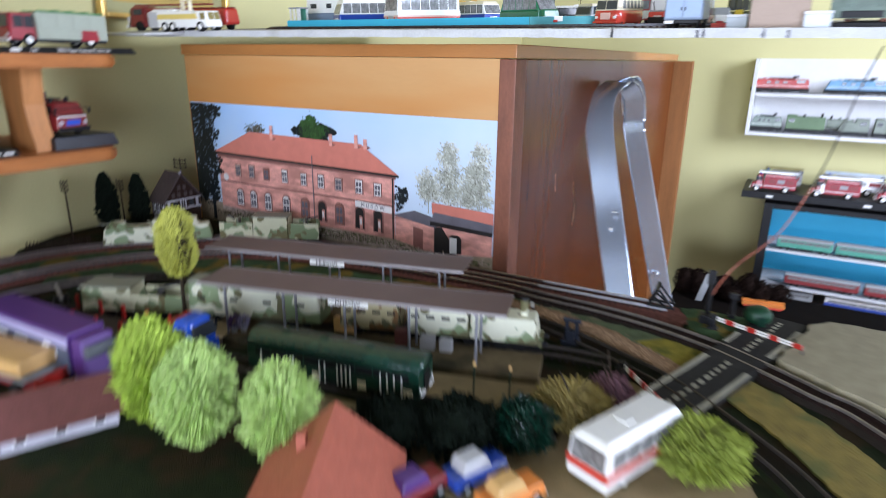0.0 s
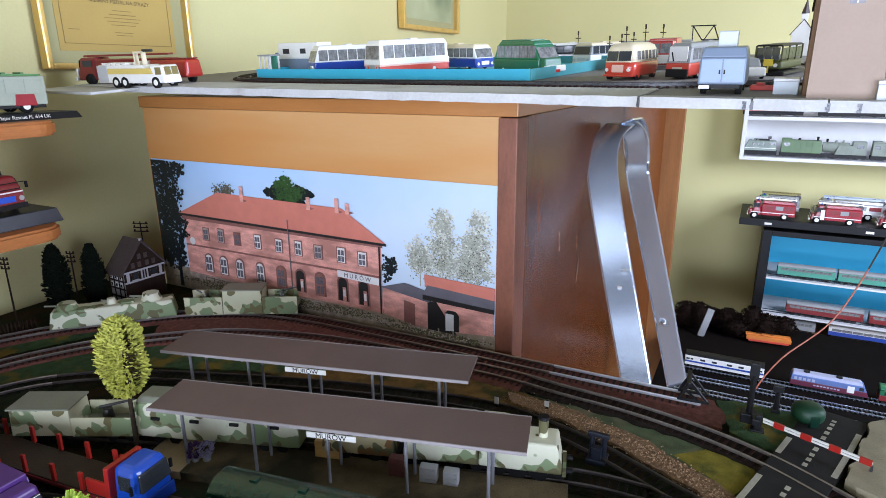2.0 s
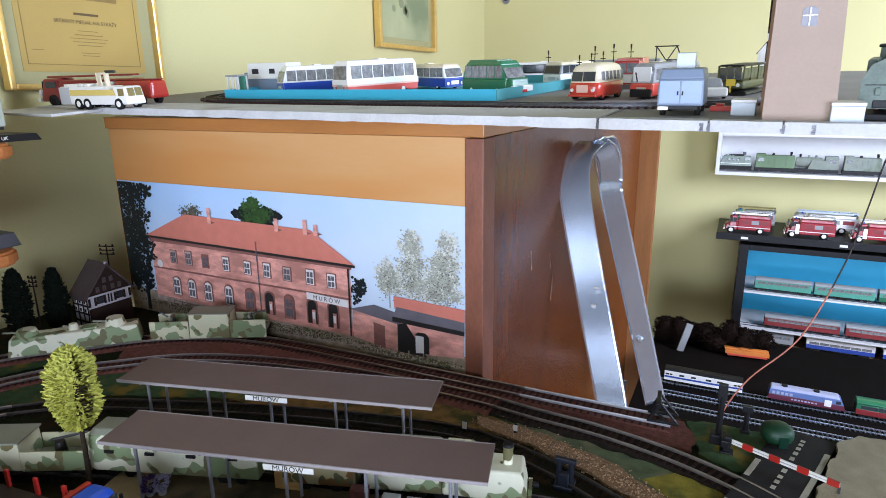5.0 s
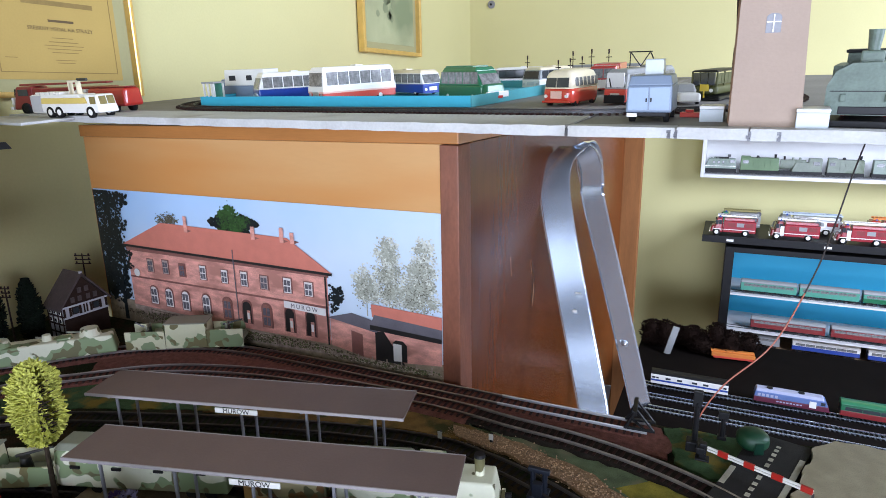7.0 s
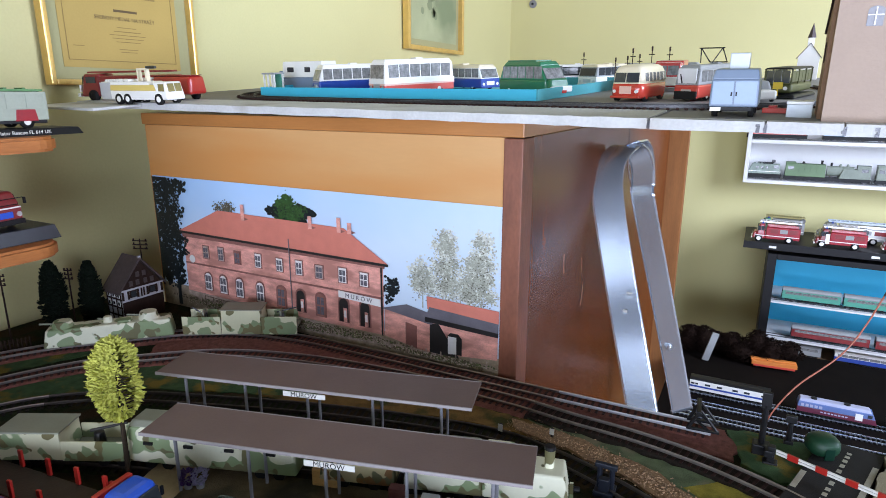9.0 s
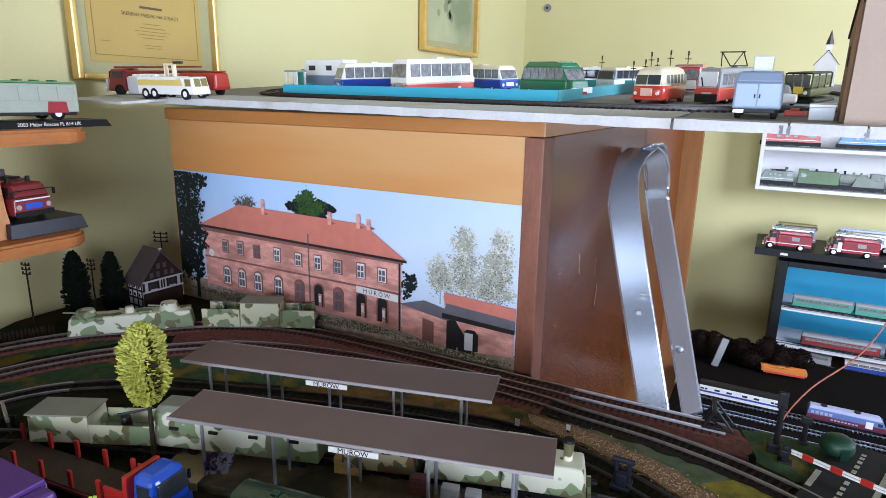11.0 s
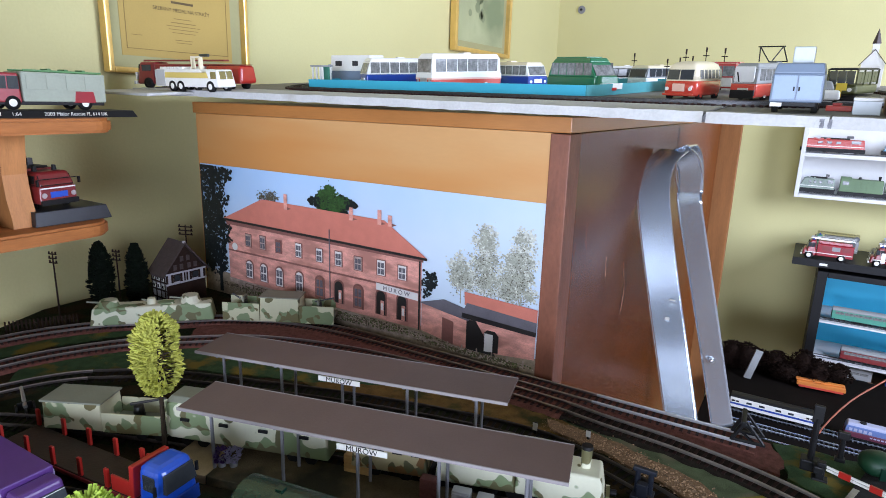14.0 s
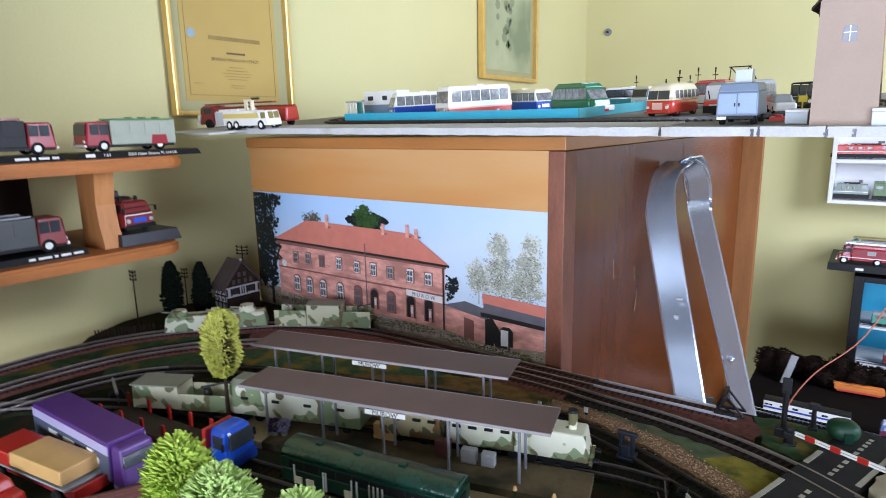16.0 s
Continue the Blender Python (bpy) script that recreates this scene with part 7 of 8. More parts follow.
# ---- trees ----
def leaf_crown(name, parent, cx, cy, z0, z1, rx, n, size, material, seed, power=0.6, taper=0.0, droop=-0.15, blade=1.0, bare=None):
    """A crown of many small leaf blades over and inside an uneven egg; bare: heading and half width of a thin side."""
    rnd = random.Random(seed)
    verts, faces = [], []
    cz, rz = (z0 + z1) / 2, (z1 - z0) / 2
    for i in range(n):
        a, c = rnd.uniform(0, 2 * math.pi), rnd.uniform(-1, 1)
        shell = rnd.uniform(0.72, 1.03)
        if bare and abs((a - bare[0] + math.pi) % (2 * math.pi) - math.pi) < bare[1] * (1 - 0.5 * abs(c)) and rnd.random() < 0.86:
            continue
        lump = 1 + 0.10 * math.sin(3 * a + 5 * c + seed) + 0.07 * math.sin(6 * a - 7 * c) + 0.12 * (blade - 1) * math.sin(11 * a + 4 * c) * math.cos(9 * c + seed)
        rr = rx * (max(0.0, 1 - abs(c) ** 2.4)) ** power * (1 - taper * (c + 1) / 2) * shell * lump
        p = Vector((cx + rr * math.cos(a), cy + rr * math.sin(a), cz + rz * c * (0.86 + 0.14 * shell)))
        out = Vector((math.cos(a), math.sin(a), c * 0.7 - droop + rnd.uniform(-0.6, 0.6))).normalized()
        s = out.cross(Vector((rnd.uniform(-0.5, 0.5), rnd.uniform(-0.5, 0.5), 1))).normalized()
        L, w = size * rnd.uniform(0.45, 0.95) * blade, size * rnd.uniform(0.34, 0.6) / blade
        k = len(verts)
        u = out.cross(s) * w * 0.5
        tip = p + out * L
        verts += [p - s * w - out * L * 0.3, p + u * 1.6, p + s * w - out * L * 0.3, tip + s * w * 0.55, tip - s * w * 0.55, tip + u * 0.9 - out * L * 0.1]
        faces += [(k, k + 1, k + 5, k + 4), (k + 1, k + 2, k + 3, k + 5), (k + 4, k + 5, k + 3)]
    me = bpy.data.meshes.new(name)
    me.from_pydata(verts, [], faces)
    me.materials.append(material)
    return part(name, me, None, parent)


def inner_mass(name, parent, cx, cy, z0, z1, r, material, seed, taper=0.0):
    bm = B()
    bmesh.ops.create_icosphere(bm, subdivisions=3, radius=1.0)
    rnd = random.Random(seed)
    for v in bm.verts:
        f = 0.72 + 0.12 * noise.noise(v.co * 2.3 + Vector((seed, 0, 0)))
        t = 1 - taper * (v.co.z + 1) / 2
        v.co = Vector((cx + v.co.x * r * f * t, cy + v.co.y * r * f * t, (z0 + z1) / 2 + v.co.z * (z1 - z0) / 2 * 0.86))
    return part(name, bm, material, parent)


def model_tree(x, y, h, z0, r, material, seed, label, n=1500, size=0.0062):
    t = thing("model_tree", pose(x, y, GZ), label, "model tree", "broadleaf trees of the layout")
    bm = B()
    cyl(bm, (0, 0, 0), (0.0005, 0.0005, z0 + 0.012), 0.0026, 0.0017, 9)
    rnd = random.Random(seed)
    for k in range(6):
        a = rnd.uniform(0, 6.28)
        cyl(bm, (0, 0, z0 * 0.8 + k * 0.004), (r * 0.5 * math.cos(a), r * 0.5 * math.sin(a), z0 + 0.015 + k * 0.006), 0.0011, 0.0005, 6)
    part("trunk", bm, BARK, t)
    inner_mass("inner_crown", t, 0, 0, z0, h, r, material, seed)
    leaf_crown("crown", t, 0, 0, z0, h, r, n, size, material, seed, blade=1.7 if size > 0.004 else 1.0)
    return t


BT = thing("model_tree", pose(-0.200, -0.328, GZ), "bright yellow-green bottle-shaped model tree with bare dark twigs on one side", "model tree", "broadleaf trees of the layout")
bm = cyl(B(), (0, 0, 0), (0.001, 0.0005, 0.118), 0.0024, 0.001, 9)
rt = random.Random(8)
for k in range(30):
    a, z = rt.uniform(-0.35, 0.65), 0.064 + 0.0017 * k
    reach = 0.016 * (1 - abs((z - 0.093) / 0.036) ** 2.2) ** 0.5 if abs(z - 0.093) < 0.0355 else 0.003
    cyl(bm, (0, 0, z - 0.004), (reach * math.cos(a), reach * math.sin(a), z + 0.002), 0.0010, 0.0004, 5)
part("trunk", bm, BARK, BT)
inner_mass("inner_crown", BT, -0.006, -0.001, 0.064, 0.126, 0.0105, FOLIAGE, 1)
leaf_crown("crown", BT, 0, 0, 0.060, 0.129, 0.0168, 3000, 0.0036, FOLIAGE, 1, power=0.5, blade=1.25, bare=(0.15, 0.5))
model_tree(-0.074, -0.456, 0.085, 0.010, 0.0195, FOLIAGE_LIME, 2, "round lime-green feathery model tree before the trucks", 2700, 0.0056)
model_tree(-0.024, -0.457, 0.077, 0.010, 0.0225, FOLIAGE_PALE, 3, "round pale green feathery model tree", 2700, 0.0056)
model_tree(0.037, -0.438, 0.070, 0.006, 0.0205, FOLIAGE_PALE, 4, "pale yellow-green feathery model tree beside the coach", 2500, 0.0056)
model_tree(0.297, -0.305, 0.033, 0.003, 0.027, mat("yellow_green_foam", (0.36, 0.42, 0.085), 0.9, var=0.35, scale=120, fine=900, bump=0.4, spec=0.15), 5, "low yellow-green model bush beside the white bus", 2200, 0.0045)
model_tree(0.200, -0.292, 0.028, 0.003, 0.027, mat("ochre_foam", (0.36, 0.28, 0.09), 0.9, var=0.3, scale=150, bump=0.4), 6, "low ochre model bush beside the platform", 1800, 0.0045)
model_tree(0.221, -0.254, 0.027, 0.002, 0.017, PINK, 7, "small dull pink flowering model bush", 620, 0.004)
for k, (x, y, h, r) in enumerate(((0.095, -0.388, 0.035, 0.028), (0.140, -0.366, 0.038, 0.028), (0.178, -0.338, 0.034, 0.022))):
    b = thing("dark_bush", pose(x, y, GZ), "dark green, almost black model bush before the platform", "model bush", "dark bushes of the layout")
    inner_mass("inner_crown", b, 0, 0, 0.0, h, r, DARKLEAF, 40 + k)
    leaf_crown("crown", b, 0, 0, 0.0, h, r, 800, 0.005, DARKLEAF if k < 2 else DARKGREEN, 40 + k)
for k, (x, y, h, r) in enumerate(((-0.592, -0.152, 0.098, 0.0178), (-0.563, -0.118, 0.094, 0.0158))):
    b = thing("model_conifer", pose(x, y, GZ), "dark pointed model cypress in the layout's corner", "model tree", "conifers of the layout")
    part("trunk", cyl(B(), (0, 0, 0), (0, 0, 0.02), 0.0022, n=8), BARK, b)
    inner_mass("inner_crown", b, 0, 0, 0.004, h, r, DARKLEAF, 60 + k, 0.35)
    leaf_crown("crown", b, 0, 0, 0.004, h, r, 1300, 0.0045, DARKLEAF, 60 + k, 0.65, 0.35, -0.6)


for k, (x, y, r, h) in enumerate(BROWN_SHRUBS):
    b = thing("brown_shrub", pose(x, y, 0.4882), "dark brown bushy model shrub on the low table", "model bush", "brown shrubs on the low table")
    inner_mass("inner_crown", b, 0, 0, 0.0, h, r, DB, 140 + k)
    leaf_crown("crown", b, 0, 0, 0.0, h, r, 800, 0.0052, DB, 140 + k, blade=1.3)


# ---- the half-timbered house, poles and fence in the corner ----
HS = thing("model_house", pose(-0.5463, -0.0629, GZ, 0, 0, 86), "half-timbered white model house with a steep slate roof", "model house")
part("wall_body", box(B(), -0.031, 0.031, -0.018, 0.018, 0.0, 0.049, 0.0004), PLASTER, HS)
for s in (-1, 1):
    bm = poly(B(), [(-0.031, 0.0492), (0.031, 0.0492), (0.0, 0.0875)], 0.0035)
    part("gable", bm, TIMBER, HS).location = (0, s * 0.0162 - 0.00175, 0)
    bm = poly(B(), [(0, 0.0925), (s * 0.0365, 0.0475), (s * 0.0365, 0.0447), (0, 0.0885)], 0.043)
    part("roof_slope", bm, SLATE, HS).location = (0, -0.0215, 0)
part("boarding", box(B(), -0.031, 0.031, -0.0192, -0.0182, 0.0, 0.0325), TIMBER, HS, "dark boarded lower wall")
for x in (-0.0298, -0.0215, -0.0075, 0.0075, 0.0215, 0.0298):
    part("timber", box(B(), x - 0.0014, x + 0.0014, -0.0194, -0.0183, 0.0328, 0.0485), TIMBER, HS)
for x in (-0.002, 0.002):
    part("timber", box(B(), x - 0.0008, x + 0.0008, -0.0194, -0.0183, 0.0328, 0.0485), TIMBER, HS)
for x in (-0.0145, 0.0145):
    w = part("window", box(B(), x - 0.0048, x + 0.0048, -0.0195, -0.0183, 0.036, 0.0465), TIMBER, HS)
    part("pane", box(B(), x - 0.0038, x + 0.0038, -0.0199, -0.0196, 0.037, 0.0455), GLASSY, w)
for z, h in ((0.0335, 0.0012), (0.0485, 0.0011)):
    part("timber", box(B(), -0.032, 0.032, -0.0205, -0.0196, z - h, z + h), PLASTER, HS, "pale painted beam")
for x, z in ((-0.016, 0.0525), (-0.006, 0.0525), (0.006, 0.0525), (0.016, 0.0525), (-0.005, 0.064), (0.005, 0.064)):
    part("gable_panel", box(B(), x - 0.0026, x + 0.0026, -0.0190, -0.0181, z, z + 0.0075), SLATE, HS)
for z in (0.012, 0.024, 0.036, 0.0475):
    part("timber", box(B(), -0.0321, -0.0311, -0.018, 0.018, z - 0.0011, z + 0.0011), TIMBER, HS)
for y in (-0.0168, -0.006, 0.006, 0.0168):
    part("timber", box(B(), -0.0327, -0.0322, y - 0.0011, y + 0.0011, 0.0, 0.0475), TIMBER, HS)
for z in (0.0265, 0.0385):
    for y in (-0.0114, 0.0, 0.0114):
        w = part("window", box(B(), -0.0325, -0.0312, y - 0.0026, y + 0.0026, z, z + 0.0065), WHITE, HS)
        part("pane", box(B(), -0.0329, -0.0326, y - 0.0018, y + 0.0018, z + 0.0009, z + 0.0056), GLASSY, w)
part("ridge_cap", box(B(), -0.0016, 0.0016, -0.0212, -0.0172, 0.088, 0.0938, 0.0003), PLASTER, HS, "pale broken ridge end")


def pole(x, y, h, arms, label="dark wooden model telegraph pole", reach=0.006):
    p = thing("telegraph_pole", pose(x, y, GZ, 0, 0, 20), label, "model pole", "telegraph poles of the layout")
    part("mast", cyl(B(), (0, 0, 0), (0, 0, h), 0.0013, 0.0009, 8), TIMBER, p)
    for k in range(arms):
        z = h - 0.004 - 0.006 * k
        part("cross_arm", box(B(), -reach, reach, -0.0007, 0.0007, z, z + 0.0015), TIMBER, p)
        for s in (-1, 1):
            part("insulator", cyl(B(), (s * reach * 0.83, 0, z + 0.0015), (s * reach * 0.83, 0, z + 0.004), 0.0011, n=7), TIMBER, p)


pole(-0.600, -0.208, 0.095, 3)
pole(-0.585, -0.132, 0.085, 3)
pole(-0.572, -0.028, 0.106, 3, "dark wooden model telegraph pole behind the house", 0.012)
FN = thing("model_fence", Matrix(), "low dark wooden model fence along the layout's edge", "model fence")
fa, fb = Vector((-0.603, -0.272, GZ)), Vector((-0.562, -0.205, GZ))
for k in range(19):
    p = fa.lerp(fb, k / 18)
    part("picket", box(B(), -0.0012, 0.0012, -0.0006, 0.0006, 0, 0.016), TIMBER, FN).location = p
for z in (0.004, 0.011):
    part("rail", cyl(B(), fa + Vector((0, 0, z)), fb + Vector((0, 0, z)), 0.0006, n=6), TIMBER, FN)


# ---- the armoured trains ----
def camo_car(m, label, L, kind, skin=CAMO_PALE):
    v = thing("armoured_wagon", m, label, "model armoured wagon", "armoured trains")
    W = 0.031
    part("underframe", box(B(), -L / 2 + 0.004, L / 2 - 0.004, -W * 0.33, W * 0.33, 0.006, 0.0105), BLACK, v)
    for s in (-1, 1):
        for q in (-0.008, 0.008):
            part("wheelset", cyl(B(), (s * L * 0.33 + q, -0.0105, 0.0052), (s * L * 0.33 + q, 0.0105, 0.0052), 0.0052, n=12), BLACK, v)
    if kind == "turret":
        part("hull", hexa(B(), -L / 2, L / 2, 0.0018, 0.0245, W, W * 0.86, 0.004, 0.004, 0.002), skin, v)
        for x, r, h in ((-L * 0.36, 0.013, 0.008), (L * 0.30, 0.013, 0.010), (-L * 0.02, 0.006, 0.008)):
            part("turret", cyl(B(), (x, 0, 0.0238), (x, 0, 0.0238 + h), r, r * 0.78, 16), skin, v)
            part("gun_barrel", cyl(B(), (x - r * 0.6, 0, 0.0238 + h * 0.55), (x - r * 2.0, 0.002, 0.0238 + h * 0.7), 0.0012, n=8), CAMO_TOP, v)
        part("deck_hatch", box(B(), L * 0.06, L * 0.16, -0.008, 0.008, 0.0238, 0.0265, 0.0006), skin, v)
    elif kind == "box":
        part("hull", hexa(B(), -L * 0.165, L * 0.19, 0.0018, 0.0345, W, W * 0.96, 0.001, 0.001, 0.001), skin, v)
        part("hull_roof", box(B(), -L * 0.17, L * 0.195, -W * 0.51, W * 0.51, 0.0346, 0.036, 0.0005), CAMO_TOP, v)
        for a, b in ((-L / 2, -L * 0.167), (L * 0.192, L / 2)):
            for s in (-1, 1):
                part("side_armour", box(B(), a, b, s * W * 0.49 - 0.0008, s * W * 0.49 + 0.0008, 0.0018, 0.0262, 0.0003), skin, v)
            part("well_floor", box(B(), a, b, -W * 0.46, W * 0.46, 0.0106, 0.013), CAMO_TOP, v)
            c = (a + b) / 2
            part("gun_mount", cyl(B(), (c, 0, 0.013), (c, 0, 0.027), 0.005, 0.003, 12), DARK_STEEL, v)
            part("gun_barrel", cyl(B(), (c - 0.006, 0, 0.0275), (c + (0.02 if a > 0 else -0.016), 0, 0.034), 0.0012, 0.0009, 8), DARK_STEEL, v)
            part("gun_shield", box(B(), c - 0.001, c + 0.001, -0.007, 0.007, 0.024, 0.031), CAMO_TOP, v)
    elif kind == "gun":
        part("hull", hexa(B(), -L / 2, -L * 0.02, 0.0085, 0.0335, W, W * 0.97, 0.001, 0.001, 0.001), skin, v)
        part("hull_roof", box(B(), -L / 2 - 0.001, -L * 0.015, -W * 0.52, W * 0.52, 0.0336, 0.0352, 0.0005), CAMO_TOP, v)
        for s in (-1, 1):
            part("side_armour", box(B(), -L * 0.018, L / 2, s * W * 0.49 - 0.0008, s * W * 0.49 + 0.0008, 0.0085, 0.0265, 0.0003), skin, v)
        part("end_armour", box(B(), L / 2 - 0.0016, L / 2, -W * 0.46, W * 0.46, 0.0085, 0.031, 0.0003), skin, v)
        part("well_floor", box(B(), -L * 0.018, L / 2 - 0.002, -W * 0.46, W * 0.46, 0.0106, 0.013), CAMO_TOP, v)
        part("gun_mount", cyl(B(), (L * 0.2, 0, 0.013), (L * 0.2, 0, 0.027), 0.0055, 0.004, 12), DARK_STEEL, v)
        part("gun_barrel", cyl(B(), (L * 0.14, 0, 0.028), (L * 0.44, -0.002, 0.037), 0.0015, 0.001, 8), DARK_STEEL, v)
    else:
        part("hull", hexa(B(), -L / 2, L / 2, 0.0085, 0.041, W, W * 0.9, 0.003, 0.003, 0.002), skin, v)
        part("hull_roof", hexa(B(), -L / 2 + 0.003, L / 2 - 0.003, 0.0408, 0.045, W * 0.9, W * 0.6, 0.002, 0.002, 0.001), CAMO_TOP, v)
        for k in range(4):
            x = -L * 0.36 + k * L * 0.24
            for s in (-1, 1):
                part("vision_port", box(B(), x - 0.004, x + 0.004, s * W * 0.478 - 0.0012, s * W * 0.478 + 0.0004, 0.026, 0.0285), BLACK, v)
    return v


RZ = GZ + 0.0072
camo_car(pose(-0.4806, -0.1475, RZ, 0, 0, 46), "pale camouflaged armoured wagon with round turrets", 0.150, "turret")
camo_car(pose(-0.350, -0.0485, RZ, 0, 0, 28), "camouflaged armoured wagon with a central box and gun wells", 0.150, "box", CAMO)
camo_car(pose(-0.260, -0.334, RZ, 0, 0, 27), "grey-green armoured wagon with an open gun well", 0.112, "gun", CAMO)
camo_car(pose(-0.140, -0.285, RZ, 0, 0, 19), "pale camouflaged armoured coach beside the platform", 0.150, "coach")
camo_car(pose(-0.0210, -0.2448, RZ, 0, 0, 18), "brown and ochre camouflaged armoured coach beside the platform", 0.063, "coach", CAMO_BROWN)
camo_car(pose(0.0450, -0.2234, RZ, 0, 0, 18), "short pale camouflaged armoured coach behind the locomotive", 0.063, "coach")
LC = thing("armoured_locomotive", pose(0.108, -0.206, RZ, 0, 0, 15), "pale camouflaged armoured steam locomotive with a short chimney", "model locomotive")
part("frame_block", box(B(), -0.032, 0.034, -0.011, 0.011, 0.004, 0.010), BLACK, LC)
part("hull", hexa(B(), -0.034, 0.032, 0.0095, 0.034, 0.031, 0.026, 0.001, 0.004, 0.002), CAMO_PALE, LC)
part("cab", hexa(B(), -0.034, -0.010, 0.0338, 0.044, 0.028, 0.024, 0.001, 0.002, 0.001), CAMO_PALE, LC)
part("chimney", cyl(B(), (0.016, 0, 0.0338), (0.016, 0, 0.049), 0.0036, 0.0042, 14), CAMO_PALE, LC)
part("chimney_cap", cyl(B(), (0.016, 0, 0.049), (0.016, 0, 0.0515), 0.0045, 0.004, 14), BLACK, LC)
part("buffer_beam", box(B(), 0.0322, 0.035, -0.014, 0.014, 0.008, 0.013), CAMO_PALE, LC)
for s in (-1, 1):
    part("buffer", cyl(B(), (0.035, s * 0.009, 0.0105), (0.040, s * 0.009, 0.0105), 0.0024, n=12), BLACK, LC)
    for x in (-0.02, -0.003, 0.014):
        part("driving_wheel", cyl(B(), (x, s * 0.0105, 0.0068), (x, s * 0.0125, 0.0068), 0.0068, n=16), BLACK, LC)

# the green coach and its fittings before the front platform
COACHGREEN = mat("glossy_bottle_green", (0.0025, 0.030, 0.019), 0.26, var=0.45, scale=45, fine=300, bump=0.2, coat=0.15)
GC = coach(pose(0.012, -0.343, GZ + 0.0072, 0, 0, 9.5) @ Matrix.Diagonal((1, 0.92, 0.88, 1)), "glossy dark green model railcar before the platform", 0.160, DARKGREEN, DARKGREEN, COACHGREEN, 9, H=0.0445, W=0.034, glass=BLACK)
for x in (-0.0655, -0.036, -0.0335, -0.0085, -0.0035, 0.008, 0.012, 0.016, 0.020, 0.047, 0.053, 0.059, 0.0655):
    part("hand_rail", box(B(), x - 0.0006, x + 0.0006, -0.0184, -0.0173, 0.009, 0.028), WHITE, GC)
for s in (-1, 1):
    part("front_pillar", box(B(), -0.0009, 0.0009, -0.0011, 0.0011, 0.0, 0.022, 0.0003), WHITE, GC).matrix_local = pose(0.0812, s * 0.0145, 0.011, 0, -14, 0)
for x in (-0.062, -0.05, -0.012, 0.03, 0.071):
    part("door_panel", box(B(), x - 0.004, x + 0.004, -0.0181, -0.0172, 0.009, 0.0165, 0.0003), CREAM, GC)
for x in (-0.05, -0.012, 0.03):
    part("roof_vent", box(B(), x - 0.003, x + 0.003, -0.003, 0.003, 0.044, 0.0462, 0.0005), COACHGREEN, GC)
for s in (-1, 1):
    part("front_stripe", box(B(), 0.0802, 0.0814, s * 0.008 - 0.004, s * 0.008 + 0.004, 0.010, 0.014), WHITE, GC)

# ---- things on the platforms ----
def crate(x, y, turn, a, b, c, ma, label):
    t = thing("platform_crate", pose(x, y, GZ + 0.0082, 0, 0, turn), label, "model crate", "crates on the platforms")
    part("box_body", box(B(), -a / 2, a / 2, -b / 2, b / 2, 0, c, 0.0005), ma, t)
    for k in range(3):
        z = c * (0.2 + 0.3 * k)
        part("batten", box(B(), -a / 2 + 0.001, a / 2 - 0.001, -b / 2 - 0.0006, -b / 2 - 0.0001, z - 0.0009, z + 0.0009), ma, t)


crate(0.0215, -0.257, 15, 0.014, 0.008, 0.016, BROWNROOF, "small red-brown model crate on the platform")
crate(0.047, -0.2525, 15, 0.014, 0.008, 0.013, SILVERGREY, "small pale grey model cabinet with slats on the platform")
crate(0.0645, -0.248, 15, 0.012, 0.008, 0.012, SILVERGREY, "small silver-grey model cabinet on the platform")
crate(-0.044, -0.262, 15, 0.022, 0.008, 0.015, OCHRE, "ochre model luggage stack on the platform")
crate(-0.02, -0.19, 15, 0.018, 0.007, 0.007, OCHRE, "ochre model bench on the far platform")
crate(-0.105, -0.213, 15, 0.018, 0.006, 0.010, BLUEGREY, "grey model bench on the far platform")
for x, y in ((-0.14, -0.318), (-0.132, -0.313)):
    t = thing("flower_tub", pose(x, y, GZ + 0.0082), "small purple and white model flower tub on the platform", "model planter", "flower tubs")
    part("tub", cyl(B(), (0, 0, 0), (0, 0, 0.006), 0.003, 0.004, 12), GREY, t)
    leaf_crown("flower_clump", t, 0, 0, 0.005, 0.016, 0.006, 160, 0.0026, PURPLE if x < -0.135 else LAVENDER, 77)

